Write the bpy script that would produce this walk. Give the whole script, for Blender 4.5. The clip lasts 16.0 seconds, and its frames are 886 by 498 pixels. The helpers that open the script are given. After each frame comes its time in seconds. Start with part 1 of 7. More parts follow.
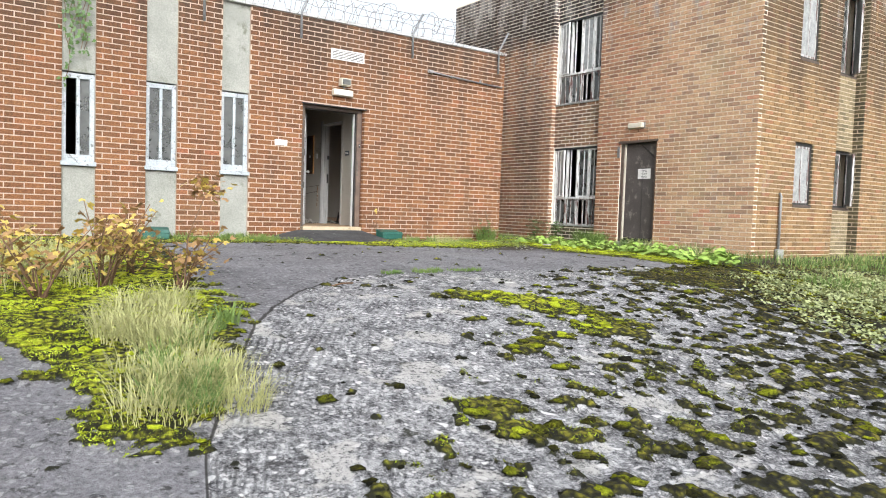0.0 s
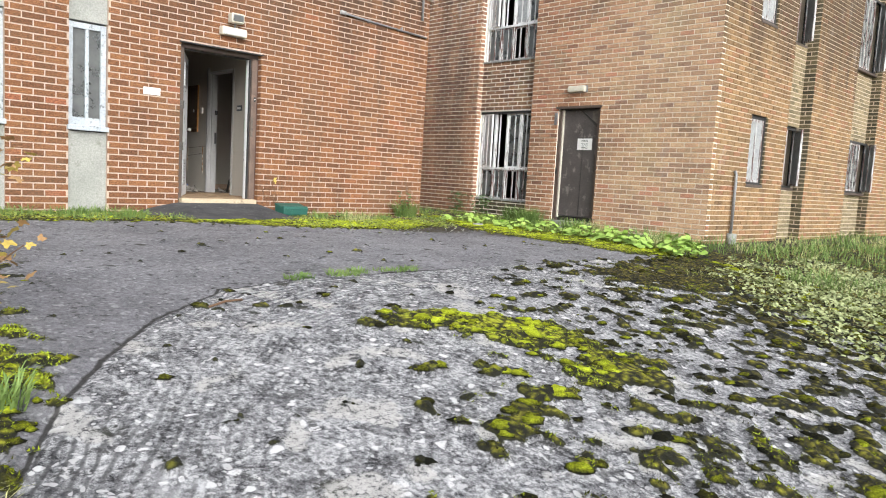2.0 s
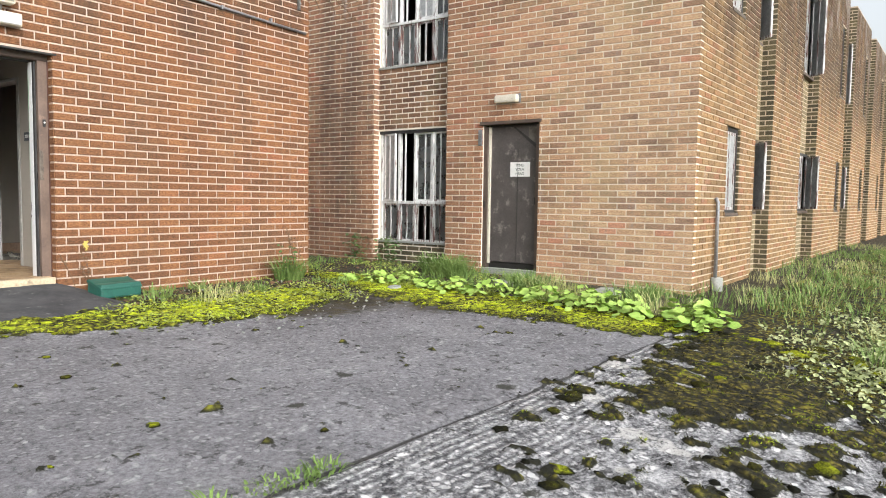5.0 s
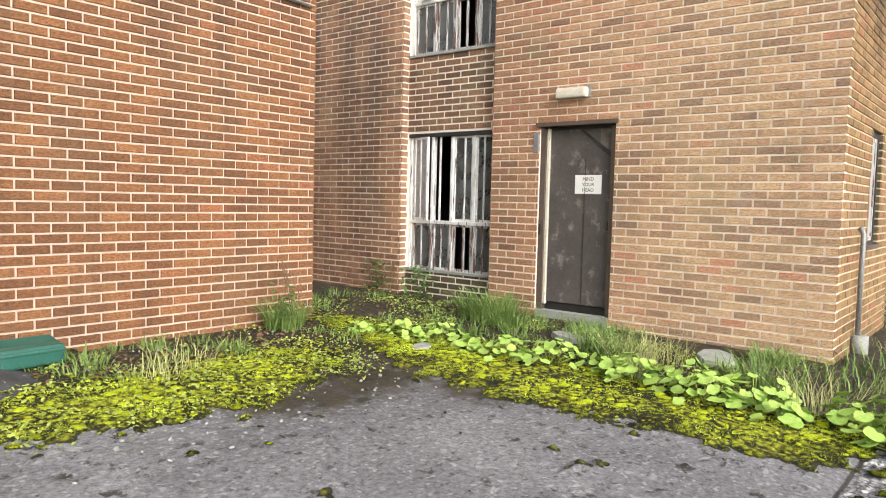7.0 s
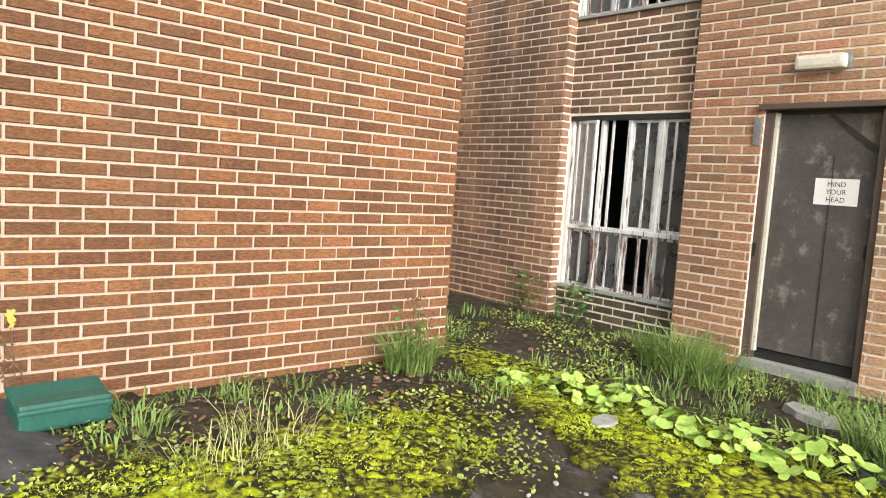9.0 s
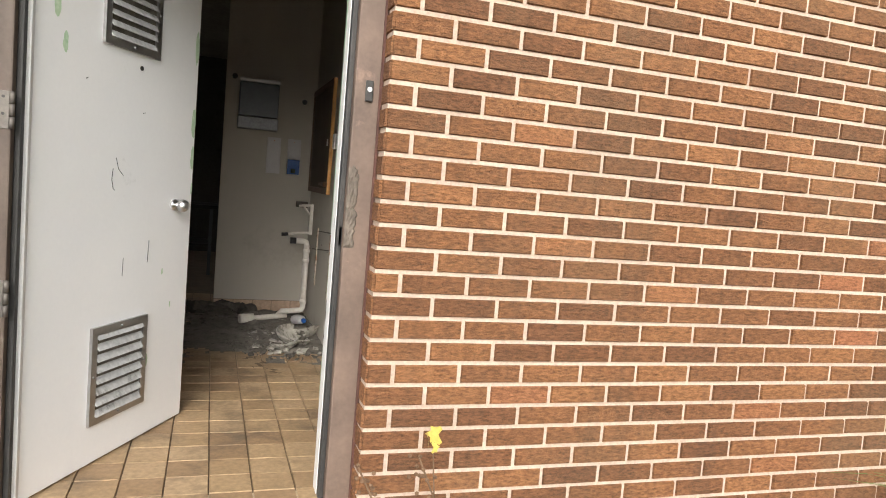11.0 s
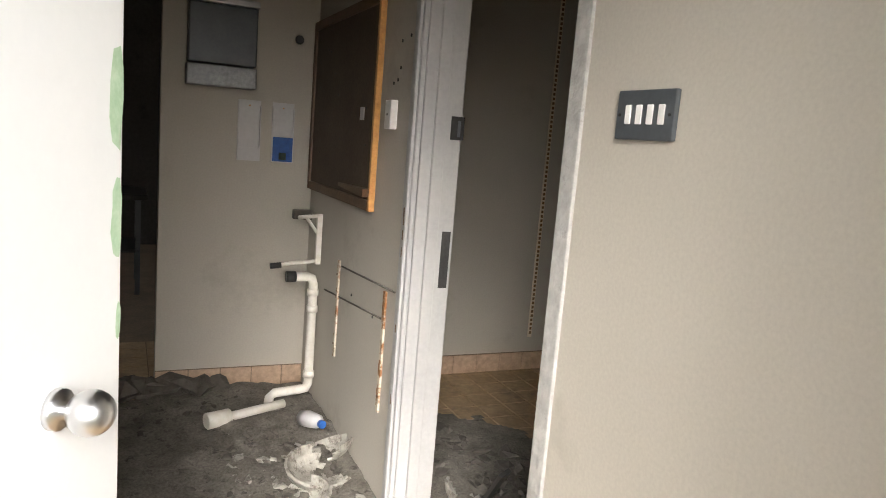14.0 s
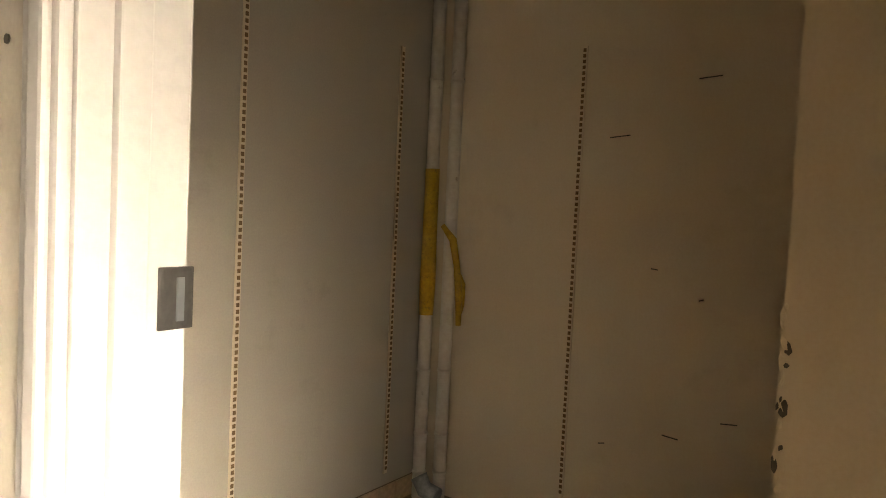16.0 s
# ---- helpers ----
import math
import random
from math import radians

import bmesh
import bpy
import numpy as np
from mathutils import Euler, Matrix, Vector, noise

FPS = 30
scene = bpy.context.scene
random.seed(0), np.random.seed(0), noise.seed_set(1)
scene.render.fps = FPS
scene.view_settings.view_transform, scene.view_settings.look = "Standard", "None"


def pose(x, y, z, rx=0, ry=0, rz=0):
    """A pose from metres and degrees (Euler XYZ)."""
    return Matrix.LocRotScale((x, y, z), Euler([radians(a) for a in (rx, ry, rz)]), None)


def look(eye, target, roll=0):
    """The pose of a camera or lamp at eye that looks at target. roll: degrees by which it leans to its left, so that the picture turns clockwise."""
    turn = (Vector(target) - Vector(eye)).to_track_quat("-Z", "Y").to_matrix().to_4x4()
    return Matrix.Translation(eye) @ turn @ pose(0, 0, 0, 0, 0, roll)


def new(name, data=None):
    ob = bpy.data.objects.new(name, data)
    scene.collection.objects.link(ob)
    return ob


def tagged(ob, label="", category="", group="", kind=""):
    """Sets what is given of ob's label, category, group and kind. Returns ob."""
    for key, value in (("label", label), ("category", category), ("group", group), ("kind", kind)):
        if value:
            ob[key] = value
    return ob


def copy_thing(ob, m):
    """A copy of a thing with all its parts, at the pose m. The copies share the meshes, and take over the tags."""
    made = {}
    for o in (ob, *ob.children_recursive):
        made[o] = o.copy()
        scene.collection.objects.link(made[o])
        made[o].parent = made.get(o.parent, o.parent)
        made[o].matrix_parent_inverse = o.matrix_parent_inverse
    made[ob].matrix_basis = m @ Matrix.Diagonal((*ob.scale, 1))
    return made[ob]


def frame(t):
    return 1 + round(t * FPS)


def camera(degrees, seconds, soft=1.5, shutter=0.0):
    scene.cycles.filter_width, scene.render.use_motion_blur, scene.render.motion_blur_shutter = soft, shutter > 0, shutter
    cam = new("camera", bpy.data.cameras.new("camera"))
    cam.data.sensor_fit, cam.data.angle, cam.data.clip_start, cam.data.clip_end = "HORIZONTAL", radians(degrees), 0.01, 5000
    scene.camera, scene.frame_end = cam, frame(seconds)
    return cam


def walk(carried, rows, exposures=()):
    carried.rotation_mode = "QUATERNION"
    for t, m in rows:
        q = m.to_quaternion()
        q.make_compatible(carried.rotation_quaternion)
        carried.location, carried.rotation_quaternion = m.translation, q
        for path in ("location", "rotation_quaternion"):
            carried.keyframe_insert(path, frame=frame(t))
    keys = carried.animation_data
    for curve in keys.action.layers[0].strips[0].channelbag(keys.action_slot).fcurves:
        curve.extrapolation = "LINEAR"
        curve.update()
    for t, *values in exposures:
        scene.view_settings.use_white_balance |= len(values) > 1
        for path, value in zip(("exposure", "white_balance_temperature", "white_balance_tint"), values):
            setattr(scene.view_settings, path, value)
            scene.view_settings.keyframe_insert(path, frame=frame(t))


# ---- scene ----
cam = camera(64.0, 16.0, 1.0)
PATH = [
    (0, (0.595, -0.036, 1.605), (1.75, 1.593, 1.501), 1.9),
    (0.5, (0.795, 0.416, 1.668), (1.99, 2.016, 1.549), 2.3),
    (1, (1.025, 0.789, 1.694), (2.252, 2.364, 1.579), 1.8),
    (1.5, (1.299, 1.229, 1.692), (2.561, 2.771, 1.52), 2.8),
    (2, (1.572, 1.716, 1.757), (2.943, 3.159, 1.559), 3.3),
    (2.5, (1.909, 2.135, 1.821), (3.352, 3.505, 1.617), 3.6),
    (3, (2.187, 2.629, 1.846), (3.675, 3.95, 1.642), 3.1),
    (3.5, (2.461, 3.036, 1.903), (3.997, 4.302, 1.715), 2.1),
    (4, (2.812, 3.434, 1.99), (4.396, 4.643, 1.829), 1.2),
    (4.2, (2.934, 3.613, 1.993), (4.533, 4.804, 1.838), 1.0),
    (6.3, (4.728, 5.102, 2.232), (6.316, 6.311, 2.116), 1.0),
    (6.5, (4.875, 5.241, 2.232), (6.451, 6.465, 2.097), 1.2),
    (7, (5.264, 5.631, 2.284), (6.803, 6.902, 2.15), 1.4),
    (7.5, (5.674, 5.953, 2.327), (7.183, 7.26, 2.197), 1.8),
    (8, (5.99, 6.25, 2.329), (7.46, 7.597, 2.171), 2.5),
    (8.2, (6.113, 6.418, 2.354), (7.563, 7.785, 2.188), 2.8),
    (10.3, (6.372, 8.258, 2.393), (7.261, 10.041, 2.224), 4.9),
    (10.5, (6.348, 8.412, 2.387), (7.156, 10.234, 2.226), 5.1),
    (11, (6.217, 8.878, 2.428), (6.847, 10.769, 2.26), 4.9),
    (11.5, (6.156, 9.313, 2.452), (6.664, 11.239, 2.27), 4.6),
    (12, (6.085, 9.703, 2.444), (6.553, 11.637, 2.241), 4.3),
    (12.5, (6.01, 10.088, 2.48), (6.515, 12.009, 2.246), 4.1),
    (13, (6.022, 10.437, 2.454), (6.602, 12.332, 2.182), 4.2),
    (13.5, (6.107, 10.828, 2.537), (6.787, 12.683, 2.227), 4.4),
    (14, (6.139, 11.255, 2.599), (6.961, 13.054, 2.303), 4.7),
    (14.5, (6.229, 11.645, 2.649), (7.202, 13.373, 2.387), 4.6),
    (15, (6.352, 12.042, 2.738), (7.537, 13.646, 2.582), 4.7),
    (15.5, (6.45, 12.351, 2.756), (7.855, 13.773, 2.688), 3.8),
    (16, (6.611, 12.627, 2.764), (8.25, 13.767, 2.661), 2.7),
]
EXPOSURES = [(0.0, 0.76, 6150, 10), (4.2, 0.82, 6200, 10), (8.2, 0.95, 6600, 10), (11.0, 0.94, 6550, 10), (12.0, 1.08, 6550, 10), (12.5, 1.15, 6550, 10), (13.5, 1.5, 6600, 10), (14.0, 2.05, 6450, 10), (14.5, 2.7, 5900, 10), (15.0, 3.1, 6000, 10), (15.5, 3.45, 6700, 10), (16.0, 4.45, 8200, 10)]
walk(cam, [(t, look(eye, target, roll)) for t, eye, target, roll in PATH], EXPOSURES)

# ---- world, sun ----
world = bpy.data.worlds.new("world")
scene.world = world
world.use_nodes = True
wn, wl = world.node_tree.nodes, world.node_tree.links
sky = wn.new("ShaderNodeTexSky")
sky.sky_type = 'NISHITA'
sky.sun_disc = False
SUN_AZ, SUN_UP = radians(200), radians(28)
sky.sun_elevation, sky.sun_rotation = SUN_UP, SUN_AZ
sky.air_density, sky.dust_density, sky.ozone_density = 1.5, 4.0, 1.0
veil = wn.new("ShaderNodeHueSaturation")
veil.inputs["Saturation"].default_value = 0.22
wl.new(sky.outputs[0], veil.inputs["Color"])
wl.new(veil.outputs[0], wn["Background"].inputs[0])
wn["Background"].inputs[1].default_value = 0.15
sun = new("sun", bpy.data.lights.new("sun", 'SUN'))
sun.data.energy, sun.data.angle, sun.data.color = 0.95, radians(25), (1.0, 0.97, 0.92)
sun.matrix_world = look((0, 0, 30 * math.tan(SUN_UP)), (-30 * math.sin(SUN_AZ), -30 * math.cos(SUN_AZ), 0))

# ---- materials ----
def node_mat(name):
    m = bpy.data.materials.new(name)
    m.use_nodes = True
    n, l = m.node_tree.nodes, m.node_tree.links
    return m, n, l, n["Principled BSDF"]


def noise_node(n, l, vec, scale, detail=5.0, rough=0.6):
    t = n.new("ShaderNodeTexNoise")
    t.inputs["Scale"].default_value, t.inputs["Detail"].default_value, t.inputs["Roughness"].default_value = scale, detail, rough
    l.new(vec, t.inputs["Vector"])
    return t.outputs["Fac"]


def ramp(n, l, fac, stops):
    r = n.new("ShaderNodeValToRGB")
    e = r.color_ramp.elements
    while len(e) < len(stops):
        e.new(0.5)
    for q, (p, c) in zip(e, stops):
        q.position, q.color = p, (*c, 1) if len(c) == 3 else c
    l.new(fac, r.inputs[0])
    return r.outputs[0]


def mix(n, l, fac, a, b, mode='MIX'):
    x = n.new("ShaderNodeMix")
    x.data_type, x.blend_type = 'RGBA', mode
    for socket, v in ((x.inputs[0], fac), (x.inputs[6], a), (x.inputs[7], b)):
        if isinstance(v, (int, float)):
            socket.default_value = v
        elif isinstance(v, tuple):
            socket.default_value = (*v, 1)
        else:
            l.new(v, socket)
    return x.outputs[2]


def calc(n, l, op, a, b=0.0, clamp=False):
    x = n.new("ShaderNodeMath")
    x.operation, x.use_clamp = op, clamp
    for socket, v in zip(x.inputs, (a, b)):
        if isinstance(v, (int, float)):
            socket.default_value = v
        else:
            l.new(v, socket)
    return x.outputs[0]


def bump(n, l, height, strength, distance, bsdf):
    b = n.new("ShaderNodeBump")
    b.inputs["Strength"].default_value, b.inputs["Distance"].default_value = strength, distance
    l.new(height, b.inputs["Height"])
    l.new(b.outputs[0], bsdf.inputs["Normal"])


def place(n):
    return n.new("ShaderNodeNewGeometry").outputs["Position"]


def threshold(n, l, fac, lo, hi):
    r = n.new("ShaderNodeMapRange")
    r.inputs[1].default_value, r.inputs[2].default_value = lo, hi
    l.new(fac, r.inputs[0])
    return r.outputs[0]


def plain(name, a, b, scale=6.0, rough=0.7, relief=0.15, grain=60.0, metal=0.0, stain=None, stain_cut=(0.58, 0.7), spec=0.5, vary=0.35):
    """A surface of two close colours, with grain and, where given, stains."""
    m, n, l, p = node_mat(name)
    pos = place(n)
    big = noise_node(n, l, pos, scale)
    fine = noise_node(n, l, pos, grain, 3.0)
    col = mix(n, l, threshold(n, l, big, 0.3, 0.7), a, b)
    col = mix(n, l, vary, col, ramp(n, l, fine, [(0.3, (0.25, 0.25, 0.25)), (0.7, (0.75, 0.75, 0.75))]), 'OVERLAY')
    if stain:
        col = mix(n, l, threshold(n, l, noise_node(n, l, pos, scale * 2.3, 7.0, 0.7), *stain_cut), col, stain)
    l.new(col, p.inputs["Base Color"])
    p.inputs["Roughness"].default_value, p.inputs["Metallic"].default_value = rough, metal
    p.inputs["Specular IOR Level"].default_value = spec
    bump(n, l, mix(n, l, 0.4, fine, big), relief, 0.01, p)
    return m


def brick_mat(name, stops, single, weather=0.0, salts=0.0, grime=0.0):
    """Fired clay; each brick takes its own tone."""
    m, n, l, p = node_mat(name)
    pos = place(n)
    tone = n.new("ShaderNodeObjectInfo").outputs["Random"] if single else n.new("ShaderNodeNewGeometry").outputs["Random Per Island"]
    col = ramp(n, l, tone, stops)
    m2 = n.new("ShaderNodeMapping")
    m2.inputs["Scale"].default_value = (40, 40, 125)
    l.new(pos, m2.inputs[0])
    drag = noise_node(n, l, m2.outputs[0], 1.0, 5.0, 0.75)
    col = mix(n, l, 0.8, col, ramp(n, l, drag, [(0.3, (0.12, 0.12, 0.12)), (0.7, (0.88, 0.88, 0.88))]), 'OVERLAY')
    patch = noise_node(n, l, pos, 1.1, 6.0, 0.65)
    col = mix(n, l, calc(n, l, 'MULTIPLY', threshold(n, l, patch, 0.50, 0.74), 0.4), col, (0.16, 0.12, 0.075))
    if weather:
        hue = noise_node(n, l, pos, 0.9, 5.0, 0.6)
        z = n.new("ShaderNodeSeparateXYZ")
        l.new(pos, z.inputs[0])
        rosy = calc(n, l, 'ADD', hue, threshold(n, l, z.outputs[1], 8.0, 11.0))
        col = mix(n, l, calc(n, l, 'MULTIPLY', threshold(n, l, rosy, 0.55, 1.1), 0.75), col, mix(n, l, 0.75, col, (0.62, 0.36, 0.30), 'MULTIPLY'))
        col = mix(n, l, calc(n, l, 'MULTIPLY', threshold(n, l, rosy, 0.48, 0.3), 0.5), col, (0.40, 0.32, 0.17))
        algae = noise_node(n, l, pos, 1.9, 8.0, 0.72)
        col = mix(n, l, calc(n, l, 'MULTIPLY', threshold(n, l, algae, 0.53, 0.66), 0.6), col, (0.27, 0.22, 0.13))
        soot = noise_node(n, l, pos, 0.8, 8.0, 0.7)
        high = threshold(n, l, z.outputs[2], 5.0, 6.9)
        back = threshold(n, l, z.outputs[1], 9.5, 12.5)
        f = calc(n, l, 'MULTIPLY', high, calc(n, l, 'ADD', back, 0.42))
        streak = n.new("ShaderNodeMapping")
        streak.inputs["Scale"].default_value = (2.2, 2.2, 0.5)
        l.new(pos, streak.inputs[0])
        damp = calc(n, l, 'MULTIPLY', threshold(n, l, noise_node(n, l, streak.outputs[0], 1.0, 6.0, 0.7), 0.34, 0.62), calc(n, l, 'MULTIPLY', threshold(n, l, z.outputs[1], 9.6, 12.0), 0.8))
        col = mix(n, l, damp, col, (0.105, 0.066, 0.048))
        col = mix(n, l, calc(n, l, 'MULTIPLY', threshold(n, l, calc(n, l, 'ADD', soot, calc(n, l, 'MULTIPLY', f, 0.62)), 0.62, 0.84), weather, True), col, (0.034, 0.030, 0.030))
    if grime:
        h = n.new("ShaderNodeSeparateXYZ")
        l.new(pos, h.inputs[0])
        runs = n.new("ShaderNodeMapping")
        runs.inputs["Scale"].default_value = (2.6, 2.6, 0.35)
        l.new(pos, runs.inputs[0])
        f = calc(n, l, 'ADD', noise_node(n, l, runs.outputs[0], 1.0, 7.0, 0.7), calc(n, l, 'MULTIPLY', threshold(n, l, h.outputs[2], 3.3, 4.9), 0.34))
        col = mix(n, l, calc(n, l, 'MULTIPLY', threshold(n, l, f, 0.52, 0.84), grime, True), col, (0.05, 0.038, 0.03))
    if salts:
        z = n.new("ShaderNodeSeparateXYZ")
        l.new(pos, z.inputs[0])
        drip = n.new("ShaderNodeMapping")
        drip.inputs["Scale"].default_value = (3.4, 3.4, 1.1)
        l.new(pos, drip.inputs[0])
        f = calc(n, l, 'ADD', noise_node(n, l, drip.outputs[0], 1.0, 9.0, 0.75), calc(n, l, 'MULTIPLY', threshold(n, l, z.outputs[2], 4.6, 7.2), 0.17))
        col = mix(n, l, calc(n, l, 'MULTIPLY', threshold(n, l, f, 0.6, 0.72), salts, True), col, (0.42, 0.39, 0.37))
    l.new(col, p.inputs["Base Color"])
    p.inputs["Roughness"].default_value = 0.88
    p.inputs["Specular IOR Level"].default_value = 0.3
    bump(n, l, drag, 1.0, 0.011, p)
    return m


def flaked(name, cut=0.58, pale=1.0):
    """White gloss over timber, flaked off in long upright slivers."""
    m, n, l, p = node_mat(name)
    pos = place(n)
    grow = n.new("ShaderNodeMapping")
    grow.inputs["Scale"].default_value = (34, 34, 3.2)
    l.new(pos, grow.inputs[0])
    flake = noise_node(n, l, grow.outputs[0], 1.0, 6.0, 0.7)
    bare = mix(n, l, noise_node(n, l, pos, 14, 4.0), (0.07, 0.045, 0.04), (0.24, 0.13, 0.11))
    paint = mix(n, l, threshold(n, l, noise_node(n, l, pos, 5, 6.0), 0.4, 0.7), (0.78 * pale, 0.78 * pale, 0.77 * pale), (0.60 * pale, 0.60 * pale, 0.58 * pale))
    gone = threshold(n, l, flake, cut, cut + 0.04)
    l.new(mix(n, l, gone, paint, bare), p.inputs["Base Color"])
    p.inputs["Roughness"].default_value = 0.6
    bump(n, l, calc(n, l, 'SUBTRACT', 1.0, gone), 0.6, 0.002, p)
    return m


CLAY_A = [(0.0, (0.165, 0.076, 0.038)), (0.3, (0.205, 0.094, 0.044)), (0.7, (0.245, 0.112, 0.05)), (0.95, (0.285, 0.132, 0.058)), (1.0, (0.32, 0.125, 0.064))]
CLAY_B = [(0.0, (0.32, 0.205, 0.14)), (0.2, (0.45, 0.285, 0.172)), (0.6, (0.56, 0.365, 0.218)), (0.92, (0.63, 0.43, 0.262)), (1.0, (0.55, 0.265, 0.165))]
CLAY_C = [(0.0, (0.22, 0.135, 0.065)), (0.4, (0.29, 0.18, 0.085)), (0.75, (0.36, 0.225, 0.105)), (1.0, (0.32, 0.15, 0.08))]
M_BRICK_A1 = brick_mat("brick_a_single", CLAY_A, True, grime=0.8)
M_BRICK_A = brick_mat("brick_a", CLAY_A, False, grime=0.8)
M_BRICK_B = brick_mat("brick_b", CLAY_B, False, weather=0.9, salts=0.75)
# algae-stained brick, darkened further to hold the shade of the bay returns
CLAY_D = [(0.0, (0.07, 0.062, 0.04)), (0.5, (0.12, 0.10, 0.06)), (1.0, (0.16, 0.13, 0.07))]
M_BRICK_DAMP_SHADED = brick_mat("brick_algae_and_shade", CLAY_D, False)
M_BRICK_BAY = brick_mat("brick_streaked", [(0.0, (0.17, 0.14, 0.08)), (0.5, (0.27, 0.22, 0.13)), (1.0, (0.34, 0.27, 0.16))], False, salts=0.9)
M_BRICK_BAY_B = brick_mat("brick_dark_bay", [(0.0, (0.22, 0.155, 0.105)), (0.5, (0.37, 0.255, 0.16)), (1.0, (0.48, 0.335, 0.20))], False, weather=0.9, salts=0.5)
M_BRICK_C = brick_mat("brick_c", CLAY_C, False, salts=0.45, grime=0.7)
M_MORTAR = plain("mortar_cream", (0.47, 0.365, 0.29), (0.57, 0.45, 0.365), 4, 0.95, 0.4, 90)
M_MORTAR_B = plain("mortar_grey", (0.82, 0.74, 0.62), (0.90, 0.82, 0.70), 3, 0.95, 0.4, 90, stain=(0.42, 0.37, 0.30), stain_cut=(0.62, 0.8))
M_MORTAR_C = plain("mortar_tan", (0.50, 0.41, 0.30), (0.60, 0.50, 0.38), 3, 0.95, 0.4, 90, stain=(0.2, 0.2, 0.14))
M_CONC = plain("concrete_panel", (0.26, 0.27, 0.24), (0.36, 0.36, 0.33), 2.5, 0.9, 0.25, 50, stain=(0.17, 0.18, 0.14))
M_COPING = plain("coping", (0.42, 0.43, 0.43), (0.52, 0.52, 0.52), 5, 0.6, 0.2, 50, stain=(0.2, 0.2, 0.19))
M_FRAME_BROWN = plain("weathered_brown_timber", (0.07, 0.05, 0.04), (0.115, 0.085, 0.066), 5, 0.6, 0.15, 50, stain=(0.19, 0.15, 0.12), stain_cut=(0.62, 0.75), vary=0.2)
M_JAMB = plain("worn_tan_brown_timber", (0.10, 0.07, 0.055), (0.18, 0.125, 0.096), 4, 0.65, 0.15, 50, stain=(0.26, 0.17, 0.13), stain_cut=(0.6, 0.72), vary=0.2)
M_FRAME_DARK = plain("dark_timber", (0.02, 0.02, 0.02), (0.04, 0.037, 0.034), 8, 0.6, 0.3, 70)
M_DOOR_BROWN = plain("faded_brown_door_paint", (0.055, 0.048, 0.045), (0.10, 0.088, 0.082), 2.2, 0.7, 0.2, 60, stain=(0.26, 0.23, 0.21), stain_cut=(0.56, 0.70))
M_WHITE = plain("white_gloss_paint", (0.66, 0.66, 0.66), (0.72, 0.715, 0.71), 3, 0.5, 0.05, 60, stain=(0.56, 0.54, 0.51), stain_cut=(0.6, 0.72), vary=0.15)
M_FLAKE = flaked("flaking_white_paint")
M_WORN = flaked("worn_white_paint", 0.50, 0.72)
M_GREYPAINT = plain("pale_grey_paint", (0.36, 0.40, 0.43), (0.46, 0.49, 0.51), 6, 0.6, 0.3, 50, stain=(0.14, 0.15, 0.15), stain_cut=(0.56, 0.64))
M_LEAF_PAINT = plain("door_leaf_white", (0.82, 0.83, 0.845), (0.86, 0.865, 0.87), 2, 0.5, 0.03, 60, stain=(0.70, 0.71, 0.71), stain_cut=(0.66, 0.74), vary=0.1)
M_CHIP_GREEN = plain("old_green_undercoat", (0.42, 0.60, 0.42), (0.52, 0.66, 0.48), 12, 0.6, 0.2, 60)
M_PLASTER = plain("cream_plaster", (0.455, 0.423, 0.368), (0.50, 0.464, 0.405), 0.9, 0.65, 0.02, 120, stain=(0.35, 0.315, 0.265), stain_cut=(0.58, 0.8), vary=0.1)
M_PLASTER2 = plain("stained_cream_plaster", (0.70, 0.61, 0.48), (0.76, 0.68, 0.55), 0.8, 0.8, 0.05, 90, stain=(0.60, 0.51, 0.38), stain_cut=(0.56, 0.8), vary=0.12)
M_PLASTER_GREY = plain("grey_plaster", (0.46, 0.44, 0.41), (0.54, 0.52, 0.48), 1.6, 0.75, 0.15, 30, stain=(0.38, 0.34, 0.30), stain_cut=(0.6, 0.74))
# near-black walls: the gloom of the rooms is put into this colour
M_DARK_ROOM = plain("unlit_room_wall", (0.05, 0.05, 0.05), (0.075, 0.072, 0.07), 1.2, 0.9, 0.2, 30, stain=(0.03, 0.03, 0.03))
M_CEIL = plain("ceiling_paint", (0.28, 0.27, 0.25), (0.36, 0.35, 0.32), 1.5, 0.9, 0.1, 30)
M_TILE = plain("quarry_tile", (0.35, 0.235, 0.13), (0.47, 0.33, 0.19), 2.2, 0.55, 0.15, 40, stain=(0.22, 0.16, 0.11), stain_cut=(0.54, 0.7))
M_SKIRT = plain("pink_skirting_tile", (0.46, 0.32, 0.22), (0.54, 0.38, 0.27), 5, 0.5, 0.1, 40)
M_STEP = plain("worn_cream_concrete", (0.46, 0.37, 0.25), (0.56, 0.46, 0.32), 5, 0.85, 0.3, 60, stain=(0.24, 0.19, 0.13), stain_cut=(0.55, 0.7))
M_GROUT = plain("dirty_grout", (0.17, 0.125, 0.085), (0.24, 0.18, 0.12), 6, 0.95, 0.3, 60)
M_DIRT = plain("rubble_dust", (0.07, 0.062, 0.052), (0.15, 0.135, 0.115), 9, 0.95, 0.6, 40)
M_CERAMIC = plain("dirty_ceramic", (0.34, 0.32, 0.28), (0.46, 0.44, 0.39), 12, 0.5, 0.15, 40, stain=(0.14, 0.12, 0.10), stain_cut=(0.5, 0.62))
M_PIPE = plain("white_plastic_pipe", (0.72, 0.68, 0.61), (0.78, 0.74, 0.67), 6, 0.45, 0.06, 40, stain=(0.42, 0.37, 0.30), stain_cut=(0.62, 0.72))
